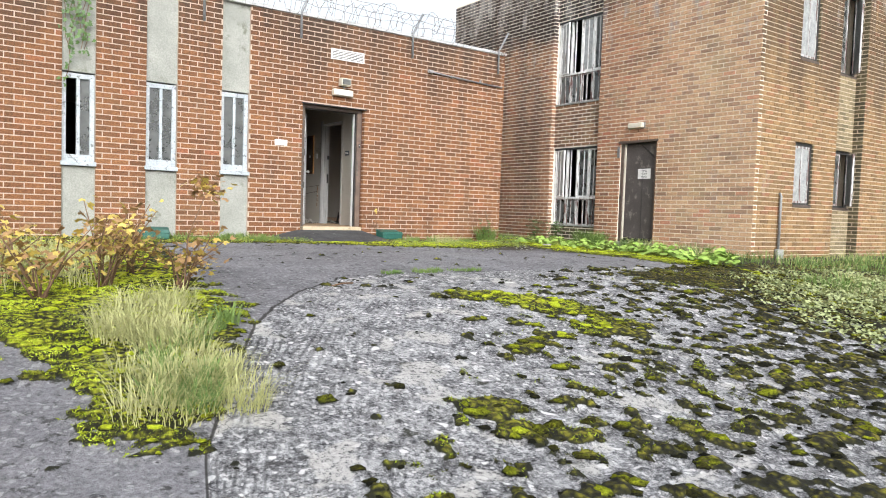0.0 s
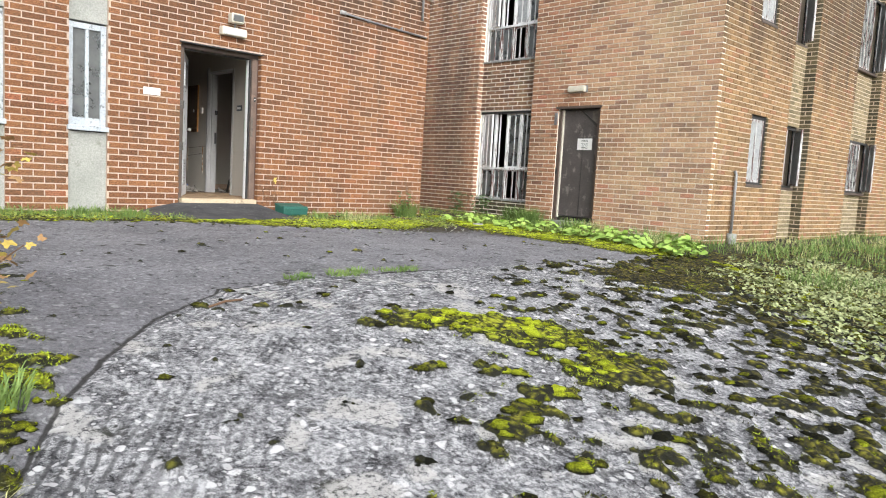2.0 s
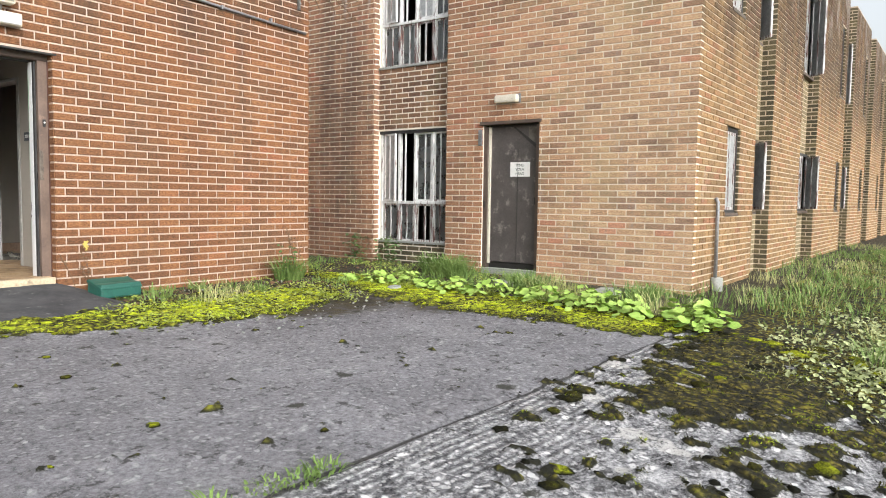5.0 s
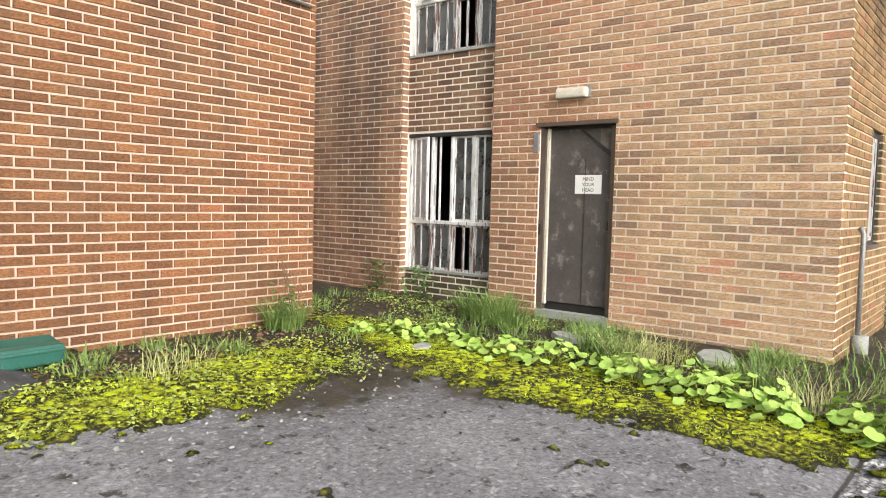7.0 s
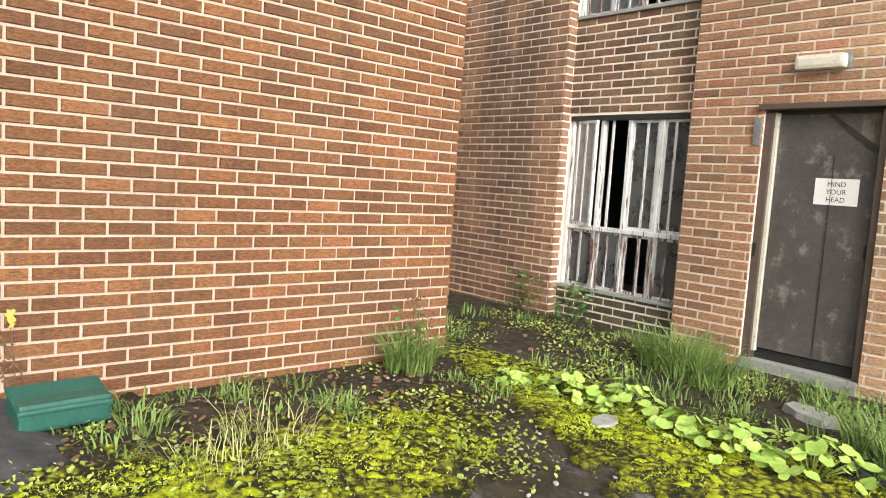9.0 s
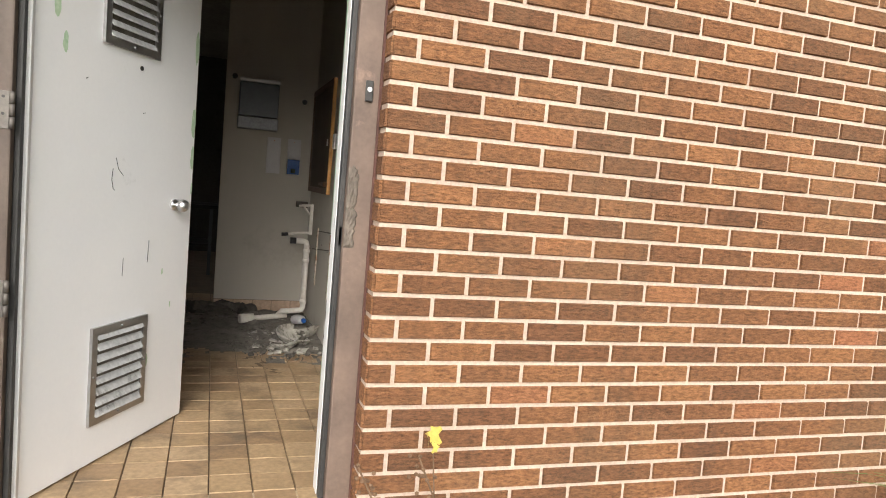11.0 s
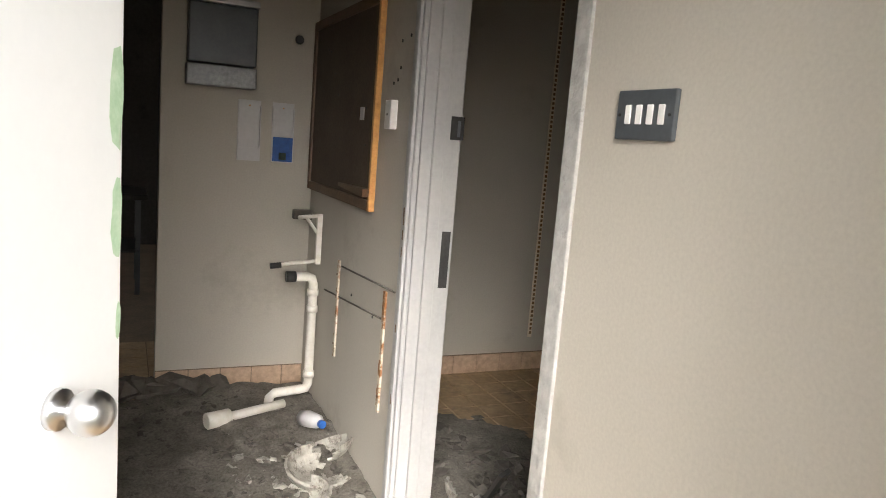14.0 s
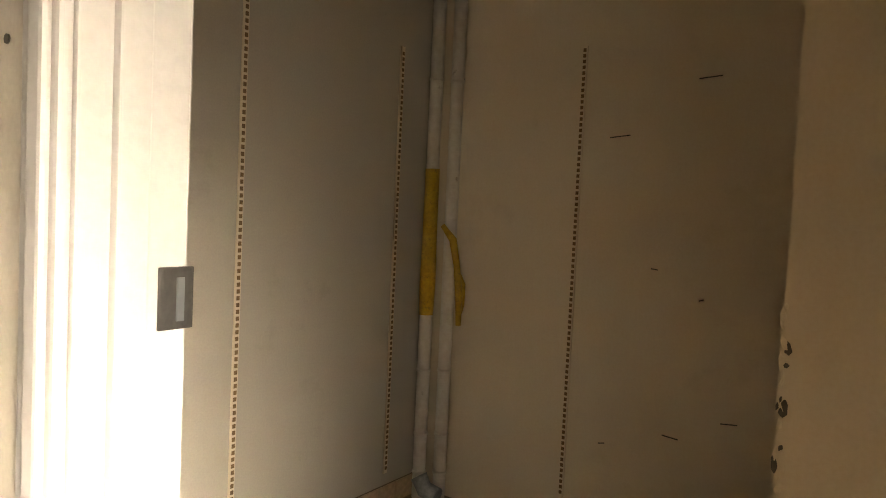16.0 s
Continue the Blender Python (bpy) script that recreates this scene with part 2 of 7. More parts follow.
M_RUST = plain("rusty_strip", (0.55, 0.47, 0.36), (0.62, 0.56, 0.46), 9, 0.8, 0.4, 50, stain=(0.24, 0.10, 0.03), stain_cut=(0.46, 0.56))
M_RAIL = plain("rusty_slotted_rail", (0.16, 0.10, 0.05), (0.24, 0.15, 0.07), 20, 0.8, 0.4, 90, stain=(0.07, 0.05, 0.03))
M_STEEL = plain("brushed_steel", (0.42, 0.42, 0.42), (0.50, 0.50, 0.50), 10, 0.35, 0.03, 80, metal=1.0, vary=0.08)
M_CHROME = plain("chrome", (0.65, 0.65, 0.66), (0.72, 0.72, 0.72), 10, 0.28, 0.02, 80, metal=1.0, vary=0.05)
M_PLATE = plain("grey_metal_plate", (0.085, 0.095, 0.105), (0.11, 0.12, 0.13), 10, 0.4, 0.03, 80, metal=0.3, vary=0.08)
M_BLACK = plain("black_metal", (0.012, 0.012, 0.012), (0.03, 0.028, 0.026), 10, 0.5, 0.15, 80)
M_BOARD = plain("brown_board", (0.085, 0.06, 0.042), (0.12, 0.088, 0.062), 3, 0.7, 0.1, 90)
M_TIMBER = plain("varnished_orange_timber", (0.50, 0.24, 0.07), (0.62, 0.32, 0.10), 8, 0.5, 0.15, 70)
M_TIMBER_DK = plain("dark_varnished_timber", (0.10, 0.055, 0.03), (0.15, 0.085, 0.045), 8, 0.5, 0.15, 70)
M_GREENBOX = plain("dark_green_plastic", (0.016, 0.085, 0.066), (0.026, 0.12, 0.09), 6, 0.45, 0.05, 60)
M_YELLOW = plain("yellow_tape", (0.50, 0.30, 0.02), (0.62, 0.40, 0.03), 14, 0.5, 0.2, 60, stain=(0.2, 0.12, 0.02))
M_BLUE = plain("blue_plastic", (0.012, 0.075, 0.30), (0.02, 0.10, 0.36), 9, 0.4, 0.05, 60)
M_CLEAR = plain("milky_plastic", (0.55, 0.54, 0.54), (0.62, 0.60, 0.60), 6, 0.3, 0.03, 60, vary=0.08)
M_PAPER = plain("paper_white", (0.74, 0.73, 0.71), (0.80, 0.79, 0.77), 6, 0.8, 0.05, 60)
M_INK = plain("print_ink", (0.03, 0.05, 0.04), (0.05, 0.08, 0.06), 6, 0.8, 0.0, 60)
M_LAMP = plain("aged_lamp_casing", (0.60, 0.56, 0.46), (0.68, 0.64, 0.54), 9, 0.5, 0.1, 60, stain=(0.3, 0.25, 0.17))
M_GALV = plain("galvanised_steel", (0.24, 0.25, 0.26), (0.34, 0.35, 0.36), 14, 0.5, 0.1, 60, metal=0.6)
M_TARNISH = plain("tarnished_steel", (0.075, 0.068, 0.06), (0.15, 0.135, 0.12), 12, 0.5, 0.1, 60, metal=0.4)
M_WIRE = plain("rusted_wire", (0.10, 0.08, 0.07), (0.15, 0.12, 0.10), 20, 0.7, 0.0, 60)
M_GRASS = plain("grass_green", (0.09, 0.17, 0.03), (0.22, 0.31, 0.08), 3, 0.7, 0.0, 30)
M_STRAW = plain("dry_grass", (0.34, 0.35, 0.13), (0.54, 0.53, 0.25), 3, 0.8, 0.0, 30)
M_HERB = plain("low_weed_green", (0.17, 0.23, 0.035), (0.40, 0.46, 0.10), 5, 0.7, 0.0, 30)
M_PALE_HERB = plain("pale_creeping_weed", (0.24, 0.28, 0.11), (0.46, 0.50, 0.25), 4, 0.7, 0.0, 30)
M_LEAF = plain("fresh_leaf", (0.24, 0.40, 0.06), (0.44, 0.60, 0.14), 9, 0.55, 0.15, 70, stain=(0.56, 0.64, 0.22), stain_cut=(0.6, 0.7))
M_AUTUMN = plain("autumn_leaf", (0.46, 0.33, 0.06), (0.58, 0.47, 0.12), 9, 0.55, 0.1, 50, stain=(0.30, 0.12, 0.03), stain_cut=(0.58, 0.68))
M_TWIG = plain("twig_bark", (0.13, 0.075, 0.04), (0.2, 0.12, 0.07), 20, 0.85, 0.2, 60)
M_IVY = plain("ivy_leaf", (0.05, 0.11, 0.02), (0.10, 0.18, 0.04), 9, 0.5, 0.1, 50)
M_RENDER = plain("grey_render", (0.40, 0.42, 0.44), (0.48, 0.50, 0.52), 1.5, 0.9, 0.2, 30, stain=(0.3, 0.3, 0.3))
M_STONE = plain("broken_slab", (0.26, 0.27, 0.25), (0.34, 0.35, 0.32), 6, 0.9, 0.3, 50, stain=(0.16, 0.18, 0.1))


def glass_mat():
    m, n, l, p = node_mat("dirty_glass")
    fac = noise_node(n, l, place(n), 5, 6.0)
    l.new(ramp(n, l, fac, [(0.3, (0.10, 0.105, 0.105)), (0.75, (0.24, 0.25, 0.24))]), p.inputs["Base Color"])
    l.new(threshold(n, l, fac, 0.3, 0.9), p.inputs["Roughness"])
    p.inputs["Transmission Weight"].default_value = 0.55
    p.inputs["IOR"].default_value = 1.45
    return m


M_GLASS = glass_mat()
# pale colour stands in for sky reflected in panes and boards behind them
M_MILKY = plain("pale_reflection_pane", (0.24, 0.25, 0.25), (0.44, 0.45, 0.44), 9, 0.35, 0.03, 40, stain=(0.24, 0.25, 0.24), stain_cut=(0.56, 0.7))


def ground_mat():
    """Asphalt, combed concrete with lichen, and moss, laid out by the sheet's own cover."""
    m, n, l, p = node_mat("ground_cover")
    pos = place(n)

    def cover(name):
        a = n.new("ShaderNodeAttribute")
        a.attribute_name = name
        return a.outputs["Fac"]
    moss, edge, tone, soil = cover("moss"), cover("edge"), cover("tone"), cover("soil")
    fine, mid, big = noise_node(n, l, pos, 75, 4.0, 0.7), noise_node(n, l, pos, 9, 6.0, 0.65), noise_node(n, l, pos, 1.3, 5.0)
    asphalt = mix(n, l, threshold(n, l, big, 0.3, 0.7), (0.15, 0.146, 0.155), (0.27, 0.264, 0.278))
    grit = noise_node(n, l, pos, 34, 8.0, 0.84)
    blur = noise_node(n, l, pos, 6.5, 7.0, 0.75)
    asphalt = mix(n, l, 0.85, asphalt, ramp(n, l, grit, [(0.32, (0.08, 0.08, 0.08)), (0.68, (0.92, 0.92, 0.92))]), 'OVERLAY')
    conc = ramp(n, l, calc(n, l, 'ADD', calc(n, l, 'MULTIPLY', grit, 0.68), calc(n, l, 'MULTIPLY', blur, 0.32)), [(0.42, (0.015, 0.015, 0.017)), (0.46, (0.13, 0.128, 0.134)), (0.515, (0.33, 0.327, 0.333)), (0.575, (0.66, 0.655, 0.66))])
    drawn = calc(n, l, 'ADD', calc(n, l, 'MULTIPLY', edge, 118.0), calc(n, l, 'MULTIPLY', noise_node(n, l, pos, 3.0, 3.0, 0.5), 9.0))
    wave = calc(n, l, 'SINE', drawn)
    combed = calc(n, l, 'MULTIPLY', calc(n, l, 'ADD', calc(n, l, 'MULTIPLY', threshold(n, l, edge, 1.0, 0.25), 0.8), 0.2), threshold(n, l, noise_node(n, l, pos, 2.1, 4.0, 0.6), 0.34, 0.58))
    groove = calc(n, l, 'MULTIPLY', threshold(n, l, calc(n, l, 'ADD', wave, calc(n, l, 'MULTIPLY', calc(n, l, 'SUBTRACT', grit, 0.5), 2.4)), 0.2, 0.95), combed)
    conc = mix(n, l, calc(n, l, 'MULTIPLY', groove, 0.75), conc, (0.045, 0.044, 0.046))
    blot = noise_node(n, l, pos, 4.2, 8.0, 0.72)
    conc = mix(n, l, calc(n, l, 'MULTIPLY', threshold(n, l, blot, 0.54, 0.67), 0.55), conc, (0.42, 0.415, 0.42))
    conc = mix(n, l, calc(n, l, 'MULTIPLY', threshold(n, l, blot, 0.45, 0.36), 0.6), conc, (0.075, 0.074, 0.078))
    asphalt = mix(n, l, calc(n, l, 'MULTIPLY', threshold(n, l, blot, 0.55, 0.68), 0.4), asphalt, (0.27, 0.265, 0.28))
    spots = n.new("ShaderNodeTexVoronoi")
    spots.inputs["Scale"].default_value = 9.0
    warp = n.new("ShaderNodeVectorMath")
    warp.operation = 'MULTIPLY_ADD'
    wv = n.new("ShaderNodeTexNoise")
    wv.inputs["Scale"].default_value = 7.0
    l.new(pos, wv.inputs["Vector"])
    l.new(wv.outputs["Color"], warp.inputs[0])
    warp.inputs[1].default_value = (0.16, 0.16, 0.16)
    l.new(pos, warp.inputs[2])
    l.new(warp.outputs[0], spots.inputs["Vector"])
    lich = calc(n, l, 'ADD', spots.outputs["Distance"], calc(n, l, 'ADD', calc(n, l, 'MULTIPLY', mid, 0.35), calc(n, l, 'MULTIPLY', grit, 0.5)))
    lich = threshold(n, l, lich, 0.62, 0.575)
    dots = n.new("ShaderNodeTexVoronoi")
    dots.inputs["Scale"].default_value = 3.4
    l.new(warp.outputs[0], dots.inputs["Vector"])
    pick = n.new("ShaderNodeSeparateColor")
    l.new(dots.outputs["Color"], pick.inputs[0])
    dots = calc(n, l, 'MULTIPLY', threshold(n, l, calc(n, l, 'ADD', calc(n, l, 'ADD', dots.outputs["Distance"], calc(n, l, 'MULTIPLY', pick.outputs[1], 0.16)), calc(n, l, 'MULTIPLY', grit, 0.5)), 0.50, 0.42), threshold(n, l, pick.outputs[0], 0.5, 0.52))
    chip = n.new("ShaderNodeTexVoronoi")
    chip.inputs["Scale"].default_value = 26.0
    l.new(warp.outputs[0], chip.inputs["Vector"])
    some = n.new("ShaderNodeSeparateColor")
    l.new(chip.outputs["Color"], some.inputs[0])
    chip = calc(n, l, 'MULTIPLY', threshold(n, l, calc(n, l, 'ADD', chip.outputs["Distance"], calc(n, l, 'MULTIPLY', grit, 0.5)), 0.60, 0.565), threshold(n, l, some.outputs[0], 0.66, 0.67))
    on_conc = threshold(n, l, calc(n, l, 'ADD', edge, calc(n, l, 'MULTIPLY', calc(n, l, 'SUBTRACT', mid, 0.5), 0.10)), -0.012, 0.012)
    base = mix(n, l, on_conc, asphalt, conc)
    base = mix(n, l, calc(n, l, 'MULTIPLY', lich, calc(n, l, 'ADD', calc(n, l, 'MULTIPLY', on_conc, 0.72), 0.22)), base, (0.76, 0.75, 0.745))
    base = mix(n, l, calc(n, l, 'MULTIPLY', chip, calc(n, l, 'ADD', calc(n, l, 'MULTIPLY', on_conc, 0.5), 0.35)), base, (0.62, 0.61, 0.61))
    dark = threshold(n, l, noise_node(n, l, pos, 11.0, 8.0, 0.75), 0.56, 0.62)
    base = mix(n, l, calc(n, l, 'MULTIPLY', dark, 0.85), base, (0.042, 0.041, 0.04))
    base = mix(n, l, calc(n, l, 'MULTIPLY', dots, 0.9), base, (0.03, 0.031, 0.02))
    bare = threshold(n, l, noise_node(n, l, pos, 2.7, 3.0, 0.5), 0.60, 0.63)
    base = mix(n, l, calc(n, l, 'MULTIPLY', calc(n, l, 'MULTIPLY', bare, on_conc), calc(n, l, 'MULTIPLY', threshold(n, l, grit, 0.42, 0.5), 0.75)), base, (0.60, 0.58, 0.55))
    wet = calc(n, l, 'ABSOLUTE', edge)
    base = mix(n, l, calc(n, l, 'MULTIPLY', threshold(n, l, wet, 0.016, 0.007), 0.9), base, (0.03, 0.027, 0.024))
    earth = mix(n, l, threshold(n, l, mid, 0.35, 0.65), (0.022, 0.018, 0.012), (0.075, 0.062, 0.035))
    base = mix(n, l, threshold(n, l, calc(n, l, 'ADD', soil, calc(n, l, 'MULTIPLY', mid, 0.5)), 0.55, 0.8), base, earth)
    tuft = n.new("ShaderNodeTexVoronoi")
    tuft.feature = 'SMOOTH_F1'
    tuft.inputs["Scale"].default_value = 21.0
    tuft.inputs["Smoothness"].default_value = 0.35
    bent = n.new("ShaderNodeVectorMath")
    bent.operation = 'MULTIPLY_ADD'
    l.new(wv.outputs["Color"], bent.inputs[0])
    bent.inputs[1].default_value = (0.12, 0.12, 0.12)
    l.new(pos, bent.inputs[2])
    l.new(bent.outputs[0], tuft.inputs["Vector"])
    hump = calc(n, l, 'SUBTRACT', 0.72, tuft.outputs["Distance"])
    # tuft gaps go near black: their shade is put into the moss colour
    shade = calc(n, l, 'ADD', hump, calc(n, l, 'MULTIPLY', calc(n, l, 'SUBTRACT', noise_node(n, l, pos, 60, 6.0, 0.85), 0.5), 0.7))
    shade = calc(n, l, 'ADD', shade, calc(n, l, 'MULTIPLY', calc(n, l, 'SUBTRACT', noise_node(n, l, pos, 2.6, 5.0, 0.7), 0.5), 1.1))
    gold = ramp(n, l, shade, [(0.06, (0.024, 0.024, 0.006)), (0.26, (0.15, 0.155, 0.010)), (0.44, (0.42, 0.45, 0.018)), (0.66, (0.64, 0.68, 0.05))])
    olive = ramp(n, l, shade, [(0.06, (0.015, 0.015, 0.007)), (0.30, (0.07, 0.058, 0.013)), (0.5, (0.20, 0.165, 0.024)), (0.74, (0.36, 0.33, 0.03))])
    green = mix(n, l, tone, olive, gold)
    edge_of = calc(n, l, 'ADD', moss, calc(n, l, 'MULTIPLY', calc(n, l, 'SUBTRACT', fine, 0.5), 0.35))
    # dark rim drawn round moss patches in place of their edge shade
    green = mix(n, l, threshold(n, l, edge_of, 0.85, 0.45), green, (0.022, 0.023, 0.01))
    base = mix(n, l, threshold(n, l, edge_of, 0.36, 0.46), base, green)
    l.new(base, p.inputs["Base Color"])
    p.inputs["Roughness"].default_value = 0.85
    p.inputs["Specular IOR Level"].default_value = 0.35
    ridge = calc(n, l, 'MULTIPLY', calc(n, l, 'MULTIPLY', wave, on_conc), calc(n, l, 'MULTIPLY', combed, 0.4))
    h = calc(n, l, 'ADD', calc(n, l, 'MULTIPLY', fine, calc(n, l, 'ADD', calc(n, l, 'MULTIPLY', moss, 2.2), 0.9)), ridge)
    h = calc(n, l, 'ADD', h, calc(n, l, 'MULTIPLY', mid, 0.8))
    h = calc(n, l, 'ADD', h, calc(n, l, 'MULTIPLY', calc(n, l, 'MULTIPLY', hump, moss), 2.6))
    bump(n, l, h, 0.9, 0.02, p)
    return m


M_GROUND = ground_mat()


# ---- building blocks ----
def quad_box(bm, x0, x1, y0, y1, z0, z1, bevel=0.0):
    v = [bm.verts.new(c) for c in ((x0, y0, z0), (x1, y0, z0), (x1, y1, z0), (x0, y1, z0), (x0, y0, z1), (x1, y0, z1), (x1, y1, z1), (x0, y1, z1))]
    f = [bm.faces.new([v[i] for i in q]) for q in ((3, 2, 1, 0), (4, 5, 6, 7), (0, 1, 5, 4), (1, 2, 6, 5), (2, 3, 7, 6), (3, 0, 4, 7))]
    if bevel:
        bmesh.ops.bevel(bm, geom=list({e for q in f for e in q.edges}), offset=bevel, segments=2, affect='EDGES', profile=0.6)
    return bm


def box(x0, x1, y0, y1, z0, z1, bevel=0.0):
    return quad_box(bmesh.new(), min(x0, x1), max(x0, x1), min(y0, y1), max(y0, y1), min(z0, z1), max(z0, z1), bevel)


def tube(points, radius, sides=12, caps=True):
    """A round bar along points, with its own radius at each point if radius is a list."""
    bm = bmesh.new()
    pts = [Vector(p) for p in points]
    radii = radius if isinstance(radius, (list, tuple)) else [radius] * len(pts)
    rings = []
    side = None
    for i, (p, r) in enumerate(zip(pts, radii)):
        d = (pts[min(i + 1, len(pts) - 1)] - pts[max(i - 1, 0)]).normalized()
        if side is None:
            side = d.orthogonal().normalized()
        side = (side - d * side.dot(d)).normalized()
        up = d.cross(side)
        rings.append([bm.verts.new(p + r * (math.cos(2 * math.pi * k / sides) * side + math.sin(2 * math.pi * k / sides) * up)) for k in range(sides)])
    for a, b in zip(rings, rings[1:]):
        for k in range(sides):
            bm.faces.new((a[k], a[(k + 1) % sides], b[(k + 1) % sides], b[k])).smooth = True
    if caps:
        bm.faces.new(rings[0][::-1])
        bm.faces.new(rings[-1])
    return bm


def mesh_of(bm, name, material):
    bmesh.ops.recalc_face_normals(bm, faces=bm.faces)
    me = bpy.data.meshes.new(name)
    bm.to_mesh(me)
    bm.free()
    me.materials.append(material)
    return me


def part(name, bm, material, parent=None, label=""):
    ob = new(name, mesh_of(bm, name, material))
    ob.parent = parent
    return tagged(ob, label)


def thing(name, label, category, at=(0, 0, 0), group="", kind=""):
    ob = new(name)
    ob.location = at
    ob.empty_display_size = 0.1
    bpy.context.view_layer.update()
    return tagged(ob, label, category, group, kind)


def under(ob, parent):
    """Hang ob below parent without moving it."""
    ob.parent = parent
    ob.matrix_parent_inverse = Matrix.Translation(parent.location).inverted()
    return ob


def sub(name, bm, material, parent, label=""):
    """A piece of a part; its mesh is in world coordinates."""
    ob = part(name, bm, material, None, label)
    ob.parent = parent
    return ob


def piece(name, bm, material, parent, label=""):
    return under(part(name, bm, material, None, label), parent)


def word(text, size, m, material, parent, name="lettering"):
    cu = bpy.data.curves.new(name, 'FONT')
    cu.body, cu.size, cu.extrude, cu.align_x, cu.align_y = text, size, 0.0006, 'CENTER', 'CENTER'
    tmp = new("tmp_text", cu)
    bpy.context.view_layer.update()
    me = bpy.data.meshes.new_from_object(tmp.evaluated_get(bpy.context.evaluated_depsgraph_get()))
    bpy.data.objects.remove(tmp)
    me.transform(m)
    me.materials.clear()
    me.materials.append(material)
    ob = new(name, me)
    return under(ob, parent)


COURSE, PITCH, JOINT = 0.0787, 0.2420, 0.0150


def brickwork(u0, u1, z0, z1, holes=(), phase=0.0, z_phase=0.0):
    """Stretcher-bond bricks (ua, ub, za, zb) over a wall, left out of the holes."""
    k0 = math.floor((z0 - z_phase) / COURSE)
    for k in range(k0, math.ceil((z1 - z_phase) / COURSE)):
        za, zb = max(z0, z_phase + k * COURSE + JOINT / 2), min(z1, z_phase + (k + 1) * COURSE - JOINT / 2)
        if zb - za < 0.025:
            continue
        spans = [(u0, u1)]
        for a, b, c, d in holes:
            if c < (za + zb) / 2 < d:
                spans = [q for s in spans for q in ((s[0], min(s[1], a)), (max(s[0], b), s[1])) if q[1] - q[0] > 0.03]
        start = phase + (k % 2) * PITCH / 2
        for a, b in spans:
            for j in range(math.floor((a - start) / PITCH), math.ceil((b - start) / PITCH)):
                ua, ub = max(a, start + j * PITCH + JOINT / 2), min(b, start + (j + 1) * PITCH - JOINT / 2)
                if ub - ua > 0.012:
                    yield ua, ub, za, zb


def brick_skin(name, bricks, origin, along, out, material, parent):
    """All these bricks in one mesh: origin + u * along, standing proud along out."""
    o, a, w = np.array(origin), np.array(along), np.array(out)
    up = np.array((0, 0, 1.0))
    rng = np.random.RandomState(len(bricks) % 1000)
    verts, faces = [], []
    s = 0.003
    for ua, ub, za, zb in bricks:
        d = 0.006 + rng.uniform(-0.002, 0.003)
        i = len(verts)
        verts += [o + a * u + up * z - w * 0.004 for u, z in ((ua, za), (ub, za), (ub, zb), (ua, zb))]
        verts += [o + a * u + up * z + w * d for u, z in ((ua + s, za + s), (ub - s, za + s), (ub - s, zb - s), (ua + s, zb - s))]
        faces += [(i + 4, i + 5, i + 6, i + 7), (i, i + 1, i + 5, i + 4), (i + 1, i + 2, i + 6, i + 5), (i + 2, i + 3, i + 7, i + 6), (i + 3, i, i + 4, i + 7)]
    if np.cross(a, up).dot(w) < 0:
        faces = [f[::-1] for f in faces]
    me = bpy.data.meshes.new(name)
    me.from_pydata([tuple(v) for v in verts], [], faces)
    me.materials.append(material)
    ob = new(name, me)
    under(ob, parent)
    return tagged(ob, "weathered brown bricks in stretcher bond", kind="stuff")


def pierced(u0, u1, z0, z1, holes, put):
    """Fill a wall's face with blocks round its holes; put(ua, ub, za, zb) adds one."""
    us = sorted({u0, u1, *[min(max(v, u0), u1) for h in holes for v in h[:2]]})
    for a, b in zip(us, us[1:]):
        cut = sorted((max(c, z0), min(d, z1)) for ha, hb, c, d in holes if ha < (a + b) / 2 < hb)
        z = z0
        for c, d in cut:
            if c > z:
                put(a, b, z, c)
            z = max(z, d)
        if z < z1:
            put(a, b, z, z1)


def wall_x(name, x0, x1, y0, y1, z0, z1, holes, material, label):
    """A wall that runs along x."""
    bm = bmesh.new()
    pierced(x0, x1, z0, z1, holes, lambda a, b, c, d: quad_box(bm, a, b, y0, y1, c, d))
    return tagged(part(name, bm, material), label, "wall", kind="structure")


def wall_y(name, y0, y1, x0, x1, z0, z1, holes, material, label):
    """A wall that runs along y."""
    bm = bmesh.new()
    pierced(y0, y1, z0, z1, holes, lambda a, b, c, d: quad_box(bm, x0, x1, a, b, c, d))
    return tagged(part(name, bm, material), label, "wall", kind="structure")

# ---- the plan ----
YA, XB, YC = 11.19, 11.97, 6.853          # outer faces of the entrance wing, the tall block's west and south sides
A_END, A_TOP, B_TOP = 9.93, 4.86, 7.12
FLOOR, K_Y, PART_X, ROOM_X, CEIL = 1.29, 14.80, 7.0, 9.655, 3.95
DOOR = (5.565, 6.755, 0.6, 3.37)             # entrance opening
BROWN = (8.93, 9.83, 1.10, 3.17)           # brown door's opening, along y
SLITS = [(1.97, 2.40), (3.08, 3.53), (4.20, 4.65)]
BAY_B, BAY_IN = (10.47, 11.90), 0.12
Z_GRID = 2.568 - COURSE / 2

GY = [-60, -5, 0, 1.25, 2.5, 3.6, 5.1, 6.2, 7.0, 8.5, 10.3, 12, 60]
GZ = [-1.2, -0.08, 0.2, 0.29, 0.42, 0.60, 0.85, 0.94, 0.99, 1.01, 1.05, 1.08, 1.2]


def ground_z(x, y):
    return float(np.interp(y, GY, GZ))


